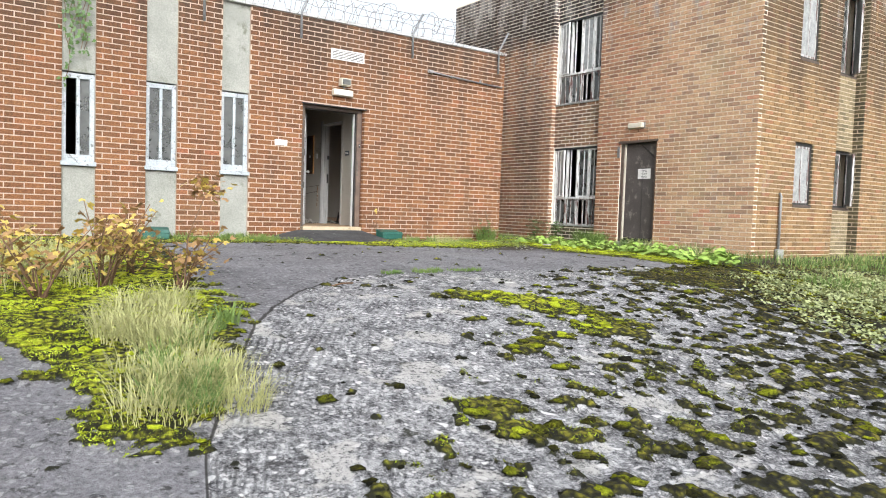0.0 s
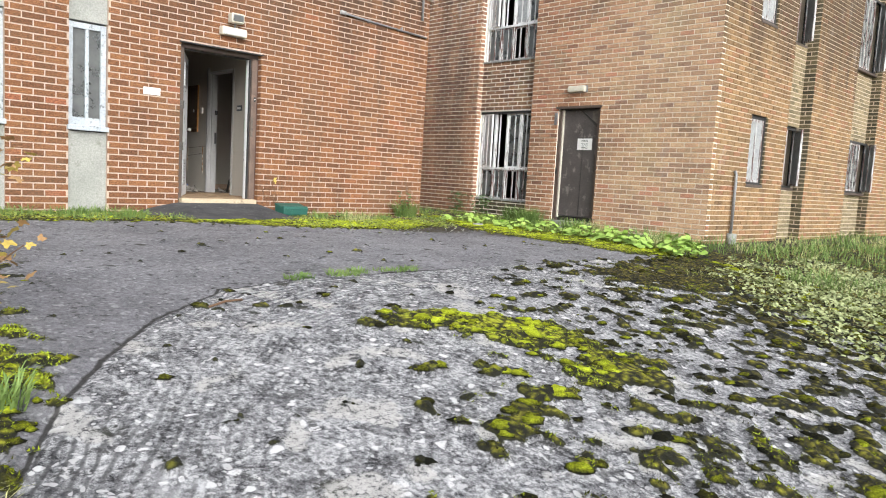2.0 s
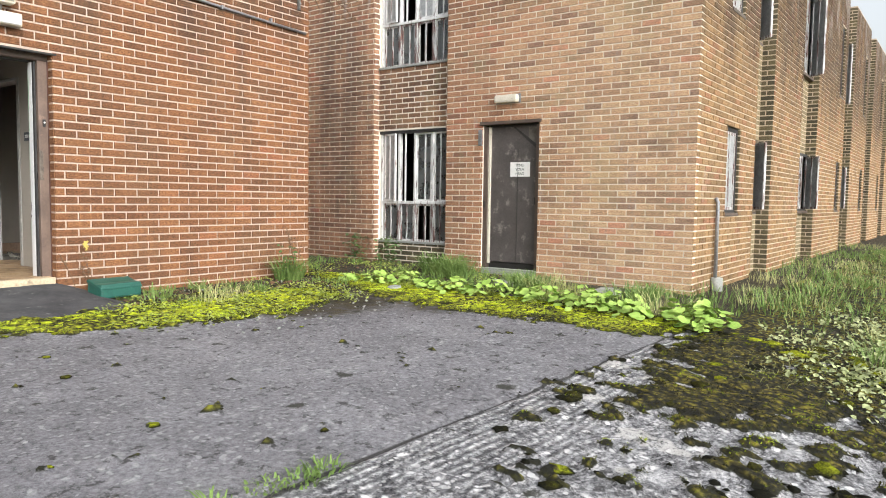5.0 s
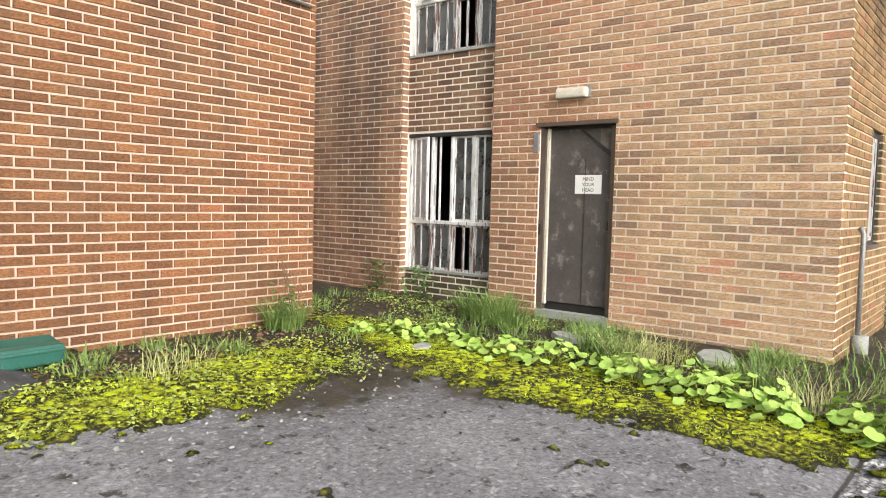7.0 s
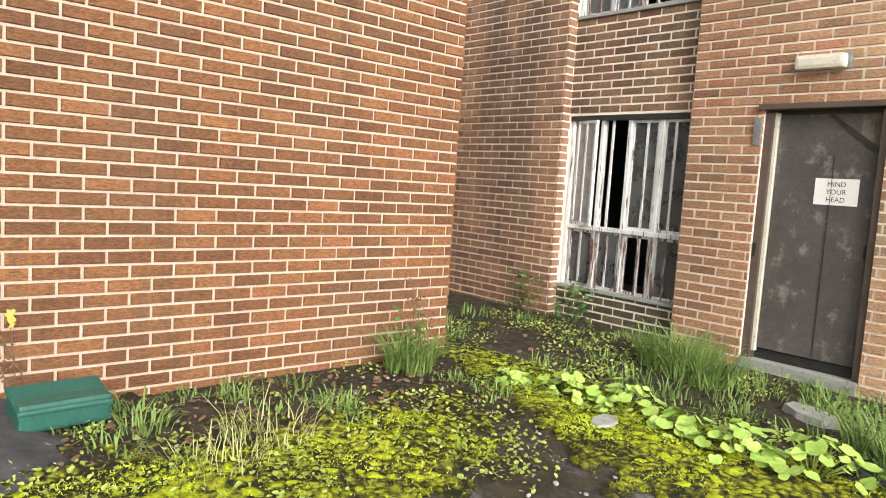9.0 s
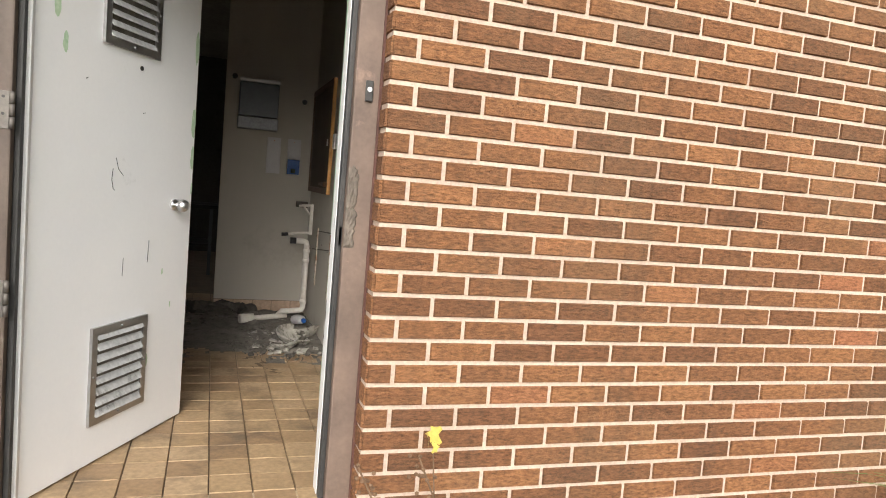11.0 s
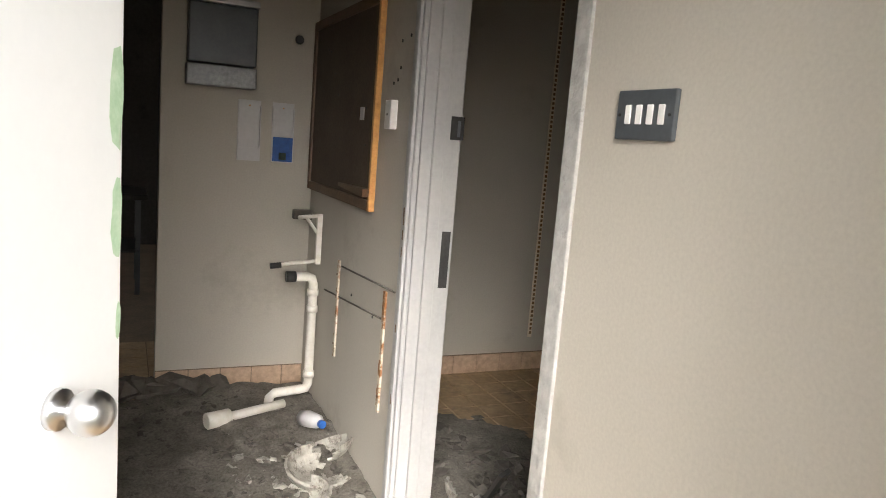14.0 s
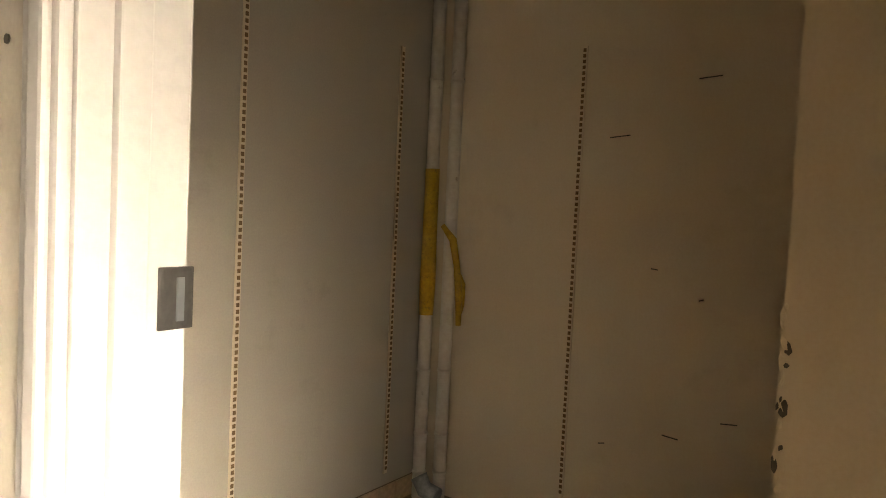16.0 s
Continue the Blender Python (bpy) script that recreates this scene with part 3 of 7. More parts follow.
def kerb_y(x):
    return np.interp(x, [0.6, 1.2, 1.54, 1.9, 2.4, 3.1, 3.75, 4.6, 9.6, 14], [-2.0, 1.8, 3.05, 3.8, 4.75, 5.62, 6.12, 6.34, 6.25, 6.2])


def spread(x, y, cx, cy, rx, ry, turn=0.0):
    c, s = math.cos(turn), math.sin(turn)
    u, v = (x - cx) * c + (y - cy) * s, (y - cy) * c - (x - cx) * s
    return np.exp(-((u / rx) ** 2 + (v / ry) ** 2))


def covers(x, y):
    """How far moss and soil hold the ground at x, y, and how golden the moss is."""
    edge = (kerb_y(x) - y) * (0.55 + 0.45 * np.clip((x - 2.6) / 2.0, 0, 1))
    isle = np.maximum.reduce([spread(x, y, 1.38, 3.5, 0.34, 0.5), spread(x, y, 1.45, 4.4, 0.6, 0.8), spread(x, y, 1.5, 5.7, 0.95, 1.0), spread(x, y, 1.5, 7.3, 1.2, 1.3), spread(x, y, 1.0, 9.0, 1.8, 1.5)])
    isle = np.maximum(isle, np.clip((np.interp(y, [3.0, 4.35, 4.7, 5.05, 5.5, 6.0, 6.6, 7.9, 9.35, 10.5], [1.62, 2.15, 2.35, 2.45, 2.45, 2.45, 2.5, 2.7, 2.9, 3.0]) - x) * 1.6 + 0.42, 0, 0.9) * np.clip((y - np.interp(x, [-1.0, 0.6, 0.9, 1.2, 1.6, 2.2], [6.0, 5.2, 4.5, 3.6, 3.15, 3.3])) * 1.5 + 0.5, 0, 1) * (x > -6))
    isle = isle * np.clip(1.0 - edge * 5, 0, 1)
    strip_a = np.clip((y - np.interp(x, [2, 4.5, 5.6, 6.3, 7.5, 8.2, 9.05, 9.6, 9.9], [10.1, 10.1, 9.8, 9.36, 9.0, 9.1, 9.6, 10.3, 11.0])) * 1.5 + 0.4, 0, 1) * np.clip((9.95 - x) * 4, 0, 1)
    xb = np.interp(y, [6.0, 6.27, 6.68, 7.43, 8.26, 8.94, 9.78, 12], [9.6, 9.3, 9.05, 9.0, 8.9, 9.05, 9.3, 10.0])
    strip_b = np.clip((x - xb) * 1.6 + 0.42, 0, 1) * np.clip((x.clip(0, 20) < 10.3) * 1.0 + 0.55, 0, 1) * np.clip((y - 6.0) * 3, 0, 1)
    main = np.maximum.reduce([spread(x, y, 4.6, 5.05, 0.5, 0.22), spread(x, y, 5.2, 4.6, 0.75, 0.36, -0.5), spread(x, y, 5.2, 4.0, 0.5, 0.3), 0.85 * spread(x, y, 4.1, 3.8, 0.5, 0.16, 0.4),
                              0.9 * spread(x, y, 3.1, 3.0, 0.28, 0.2), 0.9 * spread(x, y, 3.2, 2.65, 0.45, 0.16, -0.5), spread(x, y, 8.3, 5.3, 1.3, 0.75, -0.45)])
    away = np.clip(((x - 3.9) * 0.62 - (y - 3.3) * 0.78 + 0.6) / 2.6, 0, 1) * (edge > 0.2)
    field = 0.34 + 0.22 * away
    field = np.where(away > 0.02, field, 0.22)
    field = field + 0.35 * np.clip((x - 7.5) / 2.5, 0, 1) * (edge > 0.1)
    wild = np.clip((x - 9.2) / 1.2, 0, 1) * np.clip((6.6 - y) / 0.6, 0, 1)
    bed = 1 - 0.75 * np.clip((y - 10.0) * 1.4, 0, 1) * (x > 6.2)
    moss = np.maximum.reduce([isle, strip_a * bed, strip_b * (0.95 - 0.5 * np.clip((x - 10.0) * 2, 0, 1)), main, 0.72 * wild, field * (edge > 0.08), 0.17 + 0 * x])
    soil = np.maximum.reduce([strip_a * np.clip((y - 9.95) * 2.2, 0, 1), 0.62 * spread(x, y, 8.75, 9.3, 0.75, 0.9, 0.5), 0.5 * np.clip((x - xb + 0.5) * 2, 0, 1) * np.clip((y - 7.2) * 0.8, 0, 1) * (x < 12), 0.54 * np.clip((y - np.interp(x, [6.0, 7.5, 8.2, 9.05], [9.1, 8.5, 8.3, 8.4])) * 1.6, 0, 1) * np.clip((x - 7.0) * 1.2, 0, 1), np.clip((x - 10.1) * 1.5, 0, 1) * (y > 6.2), 0.22 * isle * np.clip((x - 1.2) * 1.5, 0, 1), 0.75 * spread(x, y, 9.2, 10.2, 0.7, 0.9), 0.8 * wild])
    gold = np.clip(np.maximum.reduce([isle * 1.15, strip_a, strip_b, 0.95 * spread(x, y, 4.9, 4.6, 1.2, 0.9), 0.32 + 0 * x]), 0, 1) - 0.9 * spread(x, y, 8.3, 5.3, 1.7, 1.0, -0.45) - 0.2 * away
    return edge, moss, soil, np.clip(gold, 0, 1)


def clumps(x, y):
    return noise.noise((x * 6, y * 6, 0)) + 0.6 * noise.noise((x * 15, y * 15, 5))


def steps(a, b, fine0, fine1, fine, coarse):
    """Lines of a grid from a to b, close between fine0 and fine1."""
    out = list(np.arange(fine0, fine1, fine))
    d, v = coarse, fine0
    while v > a:
        v -= d
        d *= 1.22
        out.insert(0, max(v, a))
    d, v = coarse, fine1
    while v < b:
        out.append(min(v, b))
        v += d
        d *= 1.22
    out.append(b)
    return np.array(sorted(set(np.round(out, 4))))


def build_ground():
    xs, ys = steps(-400, 500, -0.5, 10.4, 0.036, 0.09), steps(-400, 500, 1.2, 11.2, 0.036, 0.07)
    gx, gy = np.meshgrid(xs, ys)
    x, y = gx.ravel(), gy.ravel()
    edge, moss, soil, gold = covers(x, y)
    z = np.interp(y, GY, GZ)
    near = (x > -4) & (x < 16) & (y > -5) & (y < 12)
    lump, wide = np.zeros_like(x), np.zeros_like(x)
    for i in np.nonzero(near)[0]:
        lump[i] = clumps(x[i], y[i])
        wide[i] = noise.noise((x[i] * 1.7, y[i] * 1.7, 9))
    got = np.clip((moss + 0.50 * lump + 0.16 * wide - 0.56) * 4.0 + 0.5, 0, 1)
    got = np.where(near, got, np.clip((moss - 0.56) * 4 + 0.5, 0, 1))
    z = z + got * (0.026 + 0.016 * lump) + near * 0.006 * wide - 0.012 * (np.abs(edge) < 0.02) * near
    z = z - 0.35 * ((x > -6) & (y > 11.6) & (x < 9.6))
    nx = len(xs)
    idx = np.arange(len(x)).reshape(len(ys), nx)
    faces = np.stack([idx[:-1, :-1], idx[:-1, 1:], idx[1:, 1:], idx[1:, :-1]], -1).reshape(-1, 4)
    me = bpy.data.meshes.new("ground")
    me.from_pydata(np.stack([x, y, z], 1).tolist(), [], faces.tolist())
    for name, data in (("moss", got), ("edge", edge), ("tone", gold), ("soil", soil)):
        me.attributes.new(name, 'FLOAT', 'POINT').data.foreach_set("value", data.astype(np.float32))
    me.polygons.foreach_set("use_smooth", [True] * len(me.polygons))
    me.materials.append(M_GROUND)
    return tagged(new("ground", me), "worn asphalt and combed concrete with moss", "ground", kind="structure")


build_ground()

# ---- entrance wing ----
slit_holes = [(a, b, 0.6, A_TOP) for a, b in SLITS]
wing = wall_x("wall_north", -7.0, A_END, YA + 0.004, YA + 0.22, 0.55, A_TOP - 0.06, [DOOR] + slit_holes, M_MORTAR, "long brown brick wall of the entrance wing")
wing_side = wall_y("wall_north_return", YA + 0.22, 15.6, A_END - 0.22, A_END - 0.004, 0.55, A_TOP - 0.06, [], M_MORTAR, "brick end wall of the entrance wing")
coping = tagged(part("coping", box(-7.0, A_END + 0.03, YA - 0.03, YA + 0.26, A_TOP - 0.06, A_TOP, 0.008), M_COPING), "pale metal coping along the parapet", "coping", kind="structure")
tagged(part("roof_slab", box(-7.0, A_END - 0.22, YA + 0.22, 19.5, 4.3, 4.5), M_CONC), "flat roof deck of the entrance wing", "roof", kind="structure")
for i, (a, b) in enumerate(SLITS):
    panel = thing("concrete_panel", "grey weathered concrete panels above and below a slit window", "wall panel", ((a + b) / 2, YA + 0.04, 0.8), "panels of the entrance wing", "structure")
    piece("upper_panel", box(a, b, YA + 0.045, YA + 0.2, 3.41, A_TOP - 0.06, 0.006), M_CONC, panel)
    piece("lower_panel", box(a, b, YA + 0.045, YA + 0.2, 0.6, 2.08, 0.006), M_CONC, panel)


def slit_window(a, b, n):
    w = thing(f"window_{n}", "narrow pale grey timber window with two dirty panes", "window", ((a + b) / 2, YA + 0.1, 2.1), "slit windows", "structure")
    y0, y1 = YA + 0.06, YA + 0.15
    part_of = piece("window_frame", box(a + 0.005, a + 0.06, y0, y1, 2.15, 3.39, 0.004), M_GREYPAINT, w)
    piece("window_frame", box(b - 0.07, b - 0.005, y0, y1, 2.15, 3.39, 0.004), M_GREYPAINT, w)
    piece("window_frame", box(a + 0.06, b - 0.07, y0 + 0.01, y1, 3.32, 3.39, 0.004), M_GREYPAINT, w)
    piece("window_frame", box(a + 0.06, b - 0.07, y0 + 0.01, y1, 2.15, 2.25, 0.004), M_GREYPAINT, w)
    piece("window_sill", box(a - 0.02, b + 0.01, YA - 0.03, y1, 2.09, 2.15, 0.008), M_GREYPAINT, w, "sloping painted sill")
    m = (a + b) / 2
    piece("mullion", box(m - 0.022, m + 0.022, y0 + 0.01, y1 - 0.01, 2.25, 3.32, 0.004), M_GREYPAINT, w)
    for q, r in ((a + 0.06, m - 0.022), (m + 0.022, b - 0.07)):
        if not (n == 1 and q < m - 0.1):
            sub("pane", box(q, r, y0 + 0.04, y0 + 0.046, 2.25, 3.32), M_GLASS, part_of).visible_shadow = False


for i, (a, b) in enumerate(SLITS):
    slit_window(a, b, i + 1)

# ---- tall block ----
bay_holes_b = [(BAY_B[0], BAY_B[1], 0.5, 8.0), BROWN]
tall_w = wall_y("wall_east", YC, 15.75, XB + 0.004, XB + 0.115, 0.5, B_TOP, bay_holes_b, M_MORTAR_B, "stained brown brick side of the tall block")
WIN_B = [(1.39, 3.14), (4.10, 5.98)]
tall_bay = wall_y("wall_east_bay", YC + 0.12, 15.75, XB + BAY_IN, XB + 0.34, 0.5, B_TOP, [(BAY_B[0], BAY_B[1], c, d) for c, d in WIN_B] + [BROWN], M_MORTAR_B, "recessed brick bay round the tall windows")
BAYS_C = [(14.68, 15.75), (18.0, 19.65), (23.25, 24.55), (27.6, 28.9), (32.0, 33.3)]
WINS_C = [(1.90, 3.10), (4.55, 6.2)]
NARROW = [(13.22, 13.86), (22.3, 22.85), (26.6, 27.15), (31.0, 31.55)]
c_holes = [(a, b, 0.4, 8.0) for a, b in BAYS_C] + [(a, b, c, d) for a, b in NARROW for c, d in WINS_C]
tall_s = wall_x("wall_south", XB + 0.115, 36.0, YC + 0.004, YC + 0.2, 0.4, B_TOP, c_holes, M_MORTAR_C, "yellow-brown brick front of the tall block")
tall_s_bay = wall_x("wall_south_bay", XB + 0.34, 36.0, YC + 0.2, YC + 0.42, 0.4, B_TOP, [(a, b, c, d) for a, b in BAYS_C + NARROW for c, d in WINS_C], M_MORTAR_C, "recessed brick bays of the tall block")
tagged(part("wall_block_back", box(XB + 0.34, 36.0, 15.4, 15.75, 0.4, B_TOP), M_MORTAR_B), "rear wall of the tall block", "wall", kind="structure")
tagged(part("wall_block_end", box(35.7, 36.0, YC + 0.42, 15.4, 0.4, B_TOP), M_MORTAR_B), "end wall of the tall block", "wall", kind="structure")
tagged(part("block_roof", box(XB + 0.34, 35.7, YC + 0.42, 15.4, 6.7, 6.9), M_CONC), "flat roof of the tall block", "roof", kind="structure")
tagged(part("block_inner_floor", box(XB + 0.34, 35.7, YC + 0.42, 15.4, 3.7, 3.9), M_CONC), "floor slab inside the tall block", "floor", kind="structure")
# coloured near black for the unlit inside behind the windows
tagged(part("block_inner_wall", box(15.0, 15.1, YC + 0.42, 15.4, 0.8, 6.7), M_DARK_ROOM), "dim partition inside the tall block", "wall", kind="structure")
tagged(part("block_ground_floor", box(XB + 0.34, 35.7, YC + 0.42, 15.4, 0.7, 1.1), M_CONC), "ground floor slab inside the tall block", "floor", kind="structure")

# ---- rooms of the entrance wing ----
tagged(part("floor", box(-7.0, A_END - 0.22, YA + 0.22, 19.5, 1.0, FLOOR - 0.012), M_GROUT), "dirty tiled floor bed", "floor", kind="structure")
tagged(part("threshold", box(DOOR[0] + 0.05, DOOR[1] - 0.02, YA - 0.012, YA + 0.22, 1.0, FLOOR - 0.004, 0.008), M_STEP), "worn pale concrete door threshold", "threshold", kind="structure")
tagged(part("ceiling", box(-7.0, A_END - 0.22, YA + 0.22, 19.5, CEIL, CEIL + 0.1), M_CEIL), "dull painted ceiling", "ceiling", kind="structure")
DOORWAY = (12.545, 13.40, 0.9, 3.32)
wall_y("partition", YA + 0.22, K_Y, PART_X, PART_X + 0.115, FLOOR - 0.05, CEIL, [DOORWAY], M_PLASTER, "cream plastered partition with a doorway")
wall_x("wall_lobby_end", 6.285, A_END - 0.22, K_Y, K_Y + 0.12, FLOOR - 0.05, CEIL, [], M_PLASTER, "cream plastered end wall of the lobby")
# given the gloom colour too, which keeps the lobby dark
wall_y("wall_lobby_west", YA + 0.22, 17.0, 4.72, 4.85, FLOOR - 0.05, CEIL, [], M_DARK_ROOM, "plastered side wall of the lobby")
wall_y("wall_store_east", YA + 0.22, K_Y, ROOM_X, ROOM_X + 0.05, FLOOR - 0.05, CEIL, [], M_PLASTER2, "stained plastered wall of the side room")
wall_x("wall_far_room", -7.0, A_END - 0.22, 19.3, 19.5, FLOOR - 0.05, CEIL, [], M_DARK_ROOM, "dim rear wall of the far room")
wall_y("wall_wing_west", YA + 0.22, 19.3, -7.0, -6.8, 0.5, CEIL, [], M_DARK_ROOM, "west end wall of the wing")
wall_y("side_room_pier", YA + 0.235, 12.89, 8.3, 8.42, FLOOR - 0.05, CEIL, [], M_PLASTER2, "plastered pier with a chipped edge in the side room")
wall_x("wall_store_inside", PART_X + 0.115, ROOM_X, YA + 0.22, YA + 0.235, FLOOR - 0.05, CEIL, [], M_PLASTER2, "plastered inner face of the side room")
wall_x("wall_lobby_inside", 4.85, PART_X, YA + 0.22, YA + 0.235, FLOOR - 0.05, CEIL, [(DOOR[0] + 0.05, DOOR[1] - 0.04, 0.6, DOOR[3] - 0.05)], M_PLASTER, "plastered inner face beside the entrance")

# ---- entrance door ----
def turned(bm, origin, yaw):
    bmesh.ops.transform(bm, matrix=pose(*origin, 0, 0, yaw), verts=bm.verts)
    return bm


M_SPLINTER = plain("splintered_grey_wood", (0.10, 0.083, 0.068), (0.20, 0.165, 0.135), 14, 0.9, 0.4, 60, stain=(0.05, 0.042, 0.036))


M_PRIMER = plain("dark_red_primer", (0.06, 0.025, 0.018), (0.10, 0.04, 0.028), 8, 0.8, 0.3, 60)


def entrance_door():
    d = thing("door_1", "brown timber entrance frame with an open white louvred door", "door", (6.2, YA + 0.1, FLOOR), kind="structure")
    a, b, top = DOOR[0], DOOR[1], DOOR[3]
    y0, y1 = YA + 0.09, YA + 0.16
    for p, q, side in ((a + 0.003, a + 0.085, 1), (b - 0.098, b - 0.003, -1)):
        jamb = piece("jamb", box(p, q, y0, y1, FLOOR - 0.09, top - 0.06, 0.006), M_FRAME_BROWN if side > 0 else M_JAMB, d, "weathered brown timber jamb")
        stop = (q, q + 0.018) if side > 0 else (p - 0.018, p)
        part_ob = part("seal_strip", box(stop[0], stop[1], y1 - 0.035, y1 + 0.004, FLOOR - 0.004, top - 0.07, 0.003), M_FRAME_DARK)
        under(part_ob, d)
        piece("lining", box(stop[0] - (0.0 if side > 0 else 0.002), stop[1] + (0.012 if side > 0 else 0.0), y1 + 0.004, YA + (0.26 if side > 0 else 0.24), FLOOR - 0.004, top - 0.07, 0.004), M_WHITE, d, "chipped white lining")
    piece("head", box(a + 0.003, b - 0.003, y0, y1, top - 0.06, top - 0.004, 0.006), M_FRAME_BROWN, d)
    piece("head_lining", box(a + 0.08, b - 0.09, y1, YA + 0.26, top - 0.07, top - 0.03, 0.004), M_FRAME_DARK, d)
    lead = part("lead_flashing", box(a - 0.02, b + 0.03, YA - 0.02, YA + 0.05, top - 0.012, top + 0.006, 0.003), M_FRAME_DARK)
    under(lead, d)
    # splintered latch side
    rng = random.Random(8)
    bm = bmesh.new()
    cols, lines = 8, 26
    grid = [[bm.verts.new((b - 0.0985 + 0.048 * c / (cols - 1) * (0.75 + 0.35 * noise.noise((r * 0.45, 3, 0))), y0 - (0.001 if c in (0, cols - 1) or r in (0, lines - 1) else rng.uniform(0.005, 0.010)), 2.20 + 0.285 * r / (lines - 1) - 0.018 * (r > lines - 4) * rng.random()))
             for c in range(cols)] for r in range(lines)]
    for r in range(lines - 1):
        for c in range(cols - 1):
            bm.faces.new((grid[r][c], grid[r][c + 1], grid[r + 1][c + 1], grid[r + 1][c]))
    piece("splintered_timber", bm, M_SPLINTER, d, "splintered raw timber at the latch")
    piece("keep", box(b - 0.112, b - 0.097, y0 + 0.035, y0 + 0.07, 2.2, 2.27, 0.003), M_BLACK, d)
    dot = piece("door_sensor", box(b - 0.062, b - 0.036, y0 - 0.012, y0 - 0.0005, 2.70, 2.77, 0.003), M_BLACK, d, "black sensor with a white button")
    bm = bmesh.new()
    bmesh.ops.create_cone(bm, cap_ends=True, segments=16, radius1=0.008, radius2=0.008, depth=0.006)
    bmesh.ops.transform(bm, matrix=pose(b - 0.049, y0 - 0.013, 2.74, 90, 0, 0), verts=bm.verts)
    piece("button", bm, M_PAPER, d)
    for k, (z, h, w) in enumerate(((3.02, 0.42, 0.022), (2.72, 0.30, 0.016), (2.40, 0.34, 0.014), (2.06, 0.16, 0.008), (1.72, 0.22, 0.01))):
        bm = bmesh.new()
        n = 22
        inner = [bm.verts.new((b - 0.1192, YA + 0.2385, z + h * (q / n - 0.5))) for q in range(n + 1)]
        outer = [bm.verts.new((b - 0.1192, YA + 0.2385 - w * (0.15 + abs(math.sin(math.pi * q / n)) * (0.65 + 0.6 * noise.noise((q * 0.7, k * 3.1, 1)))), z + h * (q / n - 0.5))) for q in range(n + 1)]
        for q in range(n):
            bm.faces.new((inner[q], inner[q + 1], outer[q + 1], outer[q]))
        piece("paint_chip", bm, M_CHIP_GREEN, d, "torn paint baring green undercoat")
    for z, y, h, w in ((1.95, YA + 0.225, 0.10, 0.012), (1.86, YA + 0.23, 0.04, 0.014), (2.28, YA + 0.175, 0.03, 0.008)):
        bm = bmesh.new()
        bm.faces.new([bm.verts.new((b - 0.1194, y + w / 2 * math.cos(q) * rng.uniform(0.4, 1.2), z + h / 2 * math.sin(q) * rng.uniform(0.6, 1.1))) for q in np.linspace(0, 2 * math.pi, 13)[:-1]])
        piece("gouge", bm, M_FRAME_DARK, d, "dark gouge in the lining")
    piece("sealant", box(b - 0.014, b - 0.002, y0 - 0.006, y0 + 0.02, FLOOR - 0.09, top - 0.06, 0.002), M_PRIMER, d, "dark red sealant beside the bricks")
    # leaf
    hinge, yaw, width = (5.645, YA + 0.13, 0), 62.5, 1.0
    wide = Matrix.Diagonal((1.065, 1.0, 1.0, 1.0))
    leaf = piece("leaf", turned(box(0.0, width * 1.065, 0.0, 0.045, FLOOR + 0.008, 3.30, 0.004), hinge, yaw), M_LEAF_PAINT, d, "scuffed white flush door leaf")

    def on_leaf(name, bm, m, label=""):
        bmesh.ops.transform(bm, matrix=wide, verts=bm.verts)
        ob = part(name, turned(bm, hinge, yaw), m, None, label)
        ob.parent = leaf
        return ob
    for z0, z1 in ((1.447, 1.815), (2.84, 3.18)):
        u0, u1 = 0.375, 0.702
        bm = bmesh.new()
        quad_box(bm, u0, u1, -0.012, 0.001, z1 - 0.03, z1)
        quad_box(bm, u0, u1, -0.012, 0.001, z0, z0 + 0.03)
        quad_box(bm, u0, u0 + 0.03, -0.012, 0.001, z0 + 0.03, z1 - 0.03)
        quad_box(bm, u1 - 0.03, u1, -0.012, 0.001, z0 + 0.03, z1 - 0.03)
        on_leaf("louvre_frame", bm, M_STEEL, "brushed steel louvre frame")
        on_leaf("louvre_backing", box(u0 + 0.03, u1 - 0.03, -0.003, 0.001, z0 + 0.03, z1 - 0.03), M_DIRT)
        n = 8
        for k in range(n):
            z = z0 + 0.045 + (z1 - z0 - 0.075) * k / (n - 1)
            bm = box(u0 + 0.03, u1 - 0.03, -0.0015, 0.0015, -0.016, 0.016)
            bmesh.ops.transform(bm, matrix=pose(0, -0.009, z - 0.004, -35, 0, 0), verts=bm.verts)
            on_leaf("slat", bm, M_COPING)
        for u, z in ((u0 + 0.015, (z0 + z1) / 2), ((u0 + u1) / 2, z1 - 0.015), ((u0 + u1) / 2, z0 + 0.015), (u1 - 0.015, (z0 + z1) / 2)):
            bm = bmesh.new()
            bmesh.ops.create_cone(bm, cap_ends=True, segments=10, radius1=0.006, radius2=0.004, depth=0.005)
            bmesh.ops.transform(bm, matrix=pose(u, -0.013, z, 90, 0, 0), verts=bm.verts)
            on_leaf("screw", bm, M_GALV)
    bm = tube([(0.862, 0.0, 2.262), (0.862, -0.010, 2.262), (0.862, -0.011, 2.262), (0.862, -0.03, 2.262)], [0.024, 0.024, 0.011, 0.011], 18)
    on_leaf("knob_stem", bm, M_CHROME)
    bm = bmesh.new()
    bmesh.ops.create_uvsphere(bm, u_segments=20, v_segments=12, radius=0.027)
    for f in bm.faces:
        f.smooth = True
    bmesh.ops.transform(bm, matrix=pose(0.862, -0.044, 2.262), verts=bm.verts)
    on_leaf("knob", bm, M_CHROME, "round chrome knob")
    bm = bmesh.new()
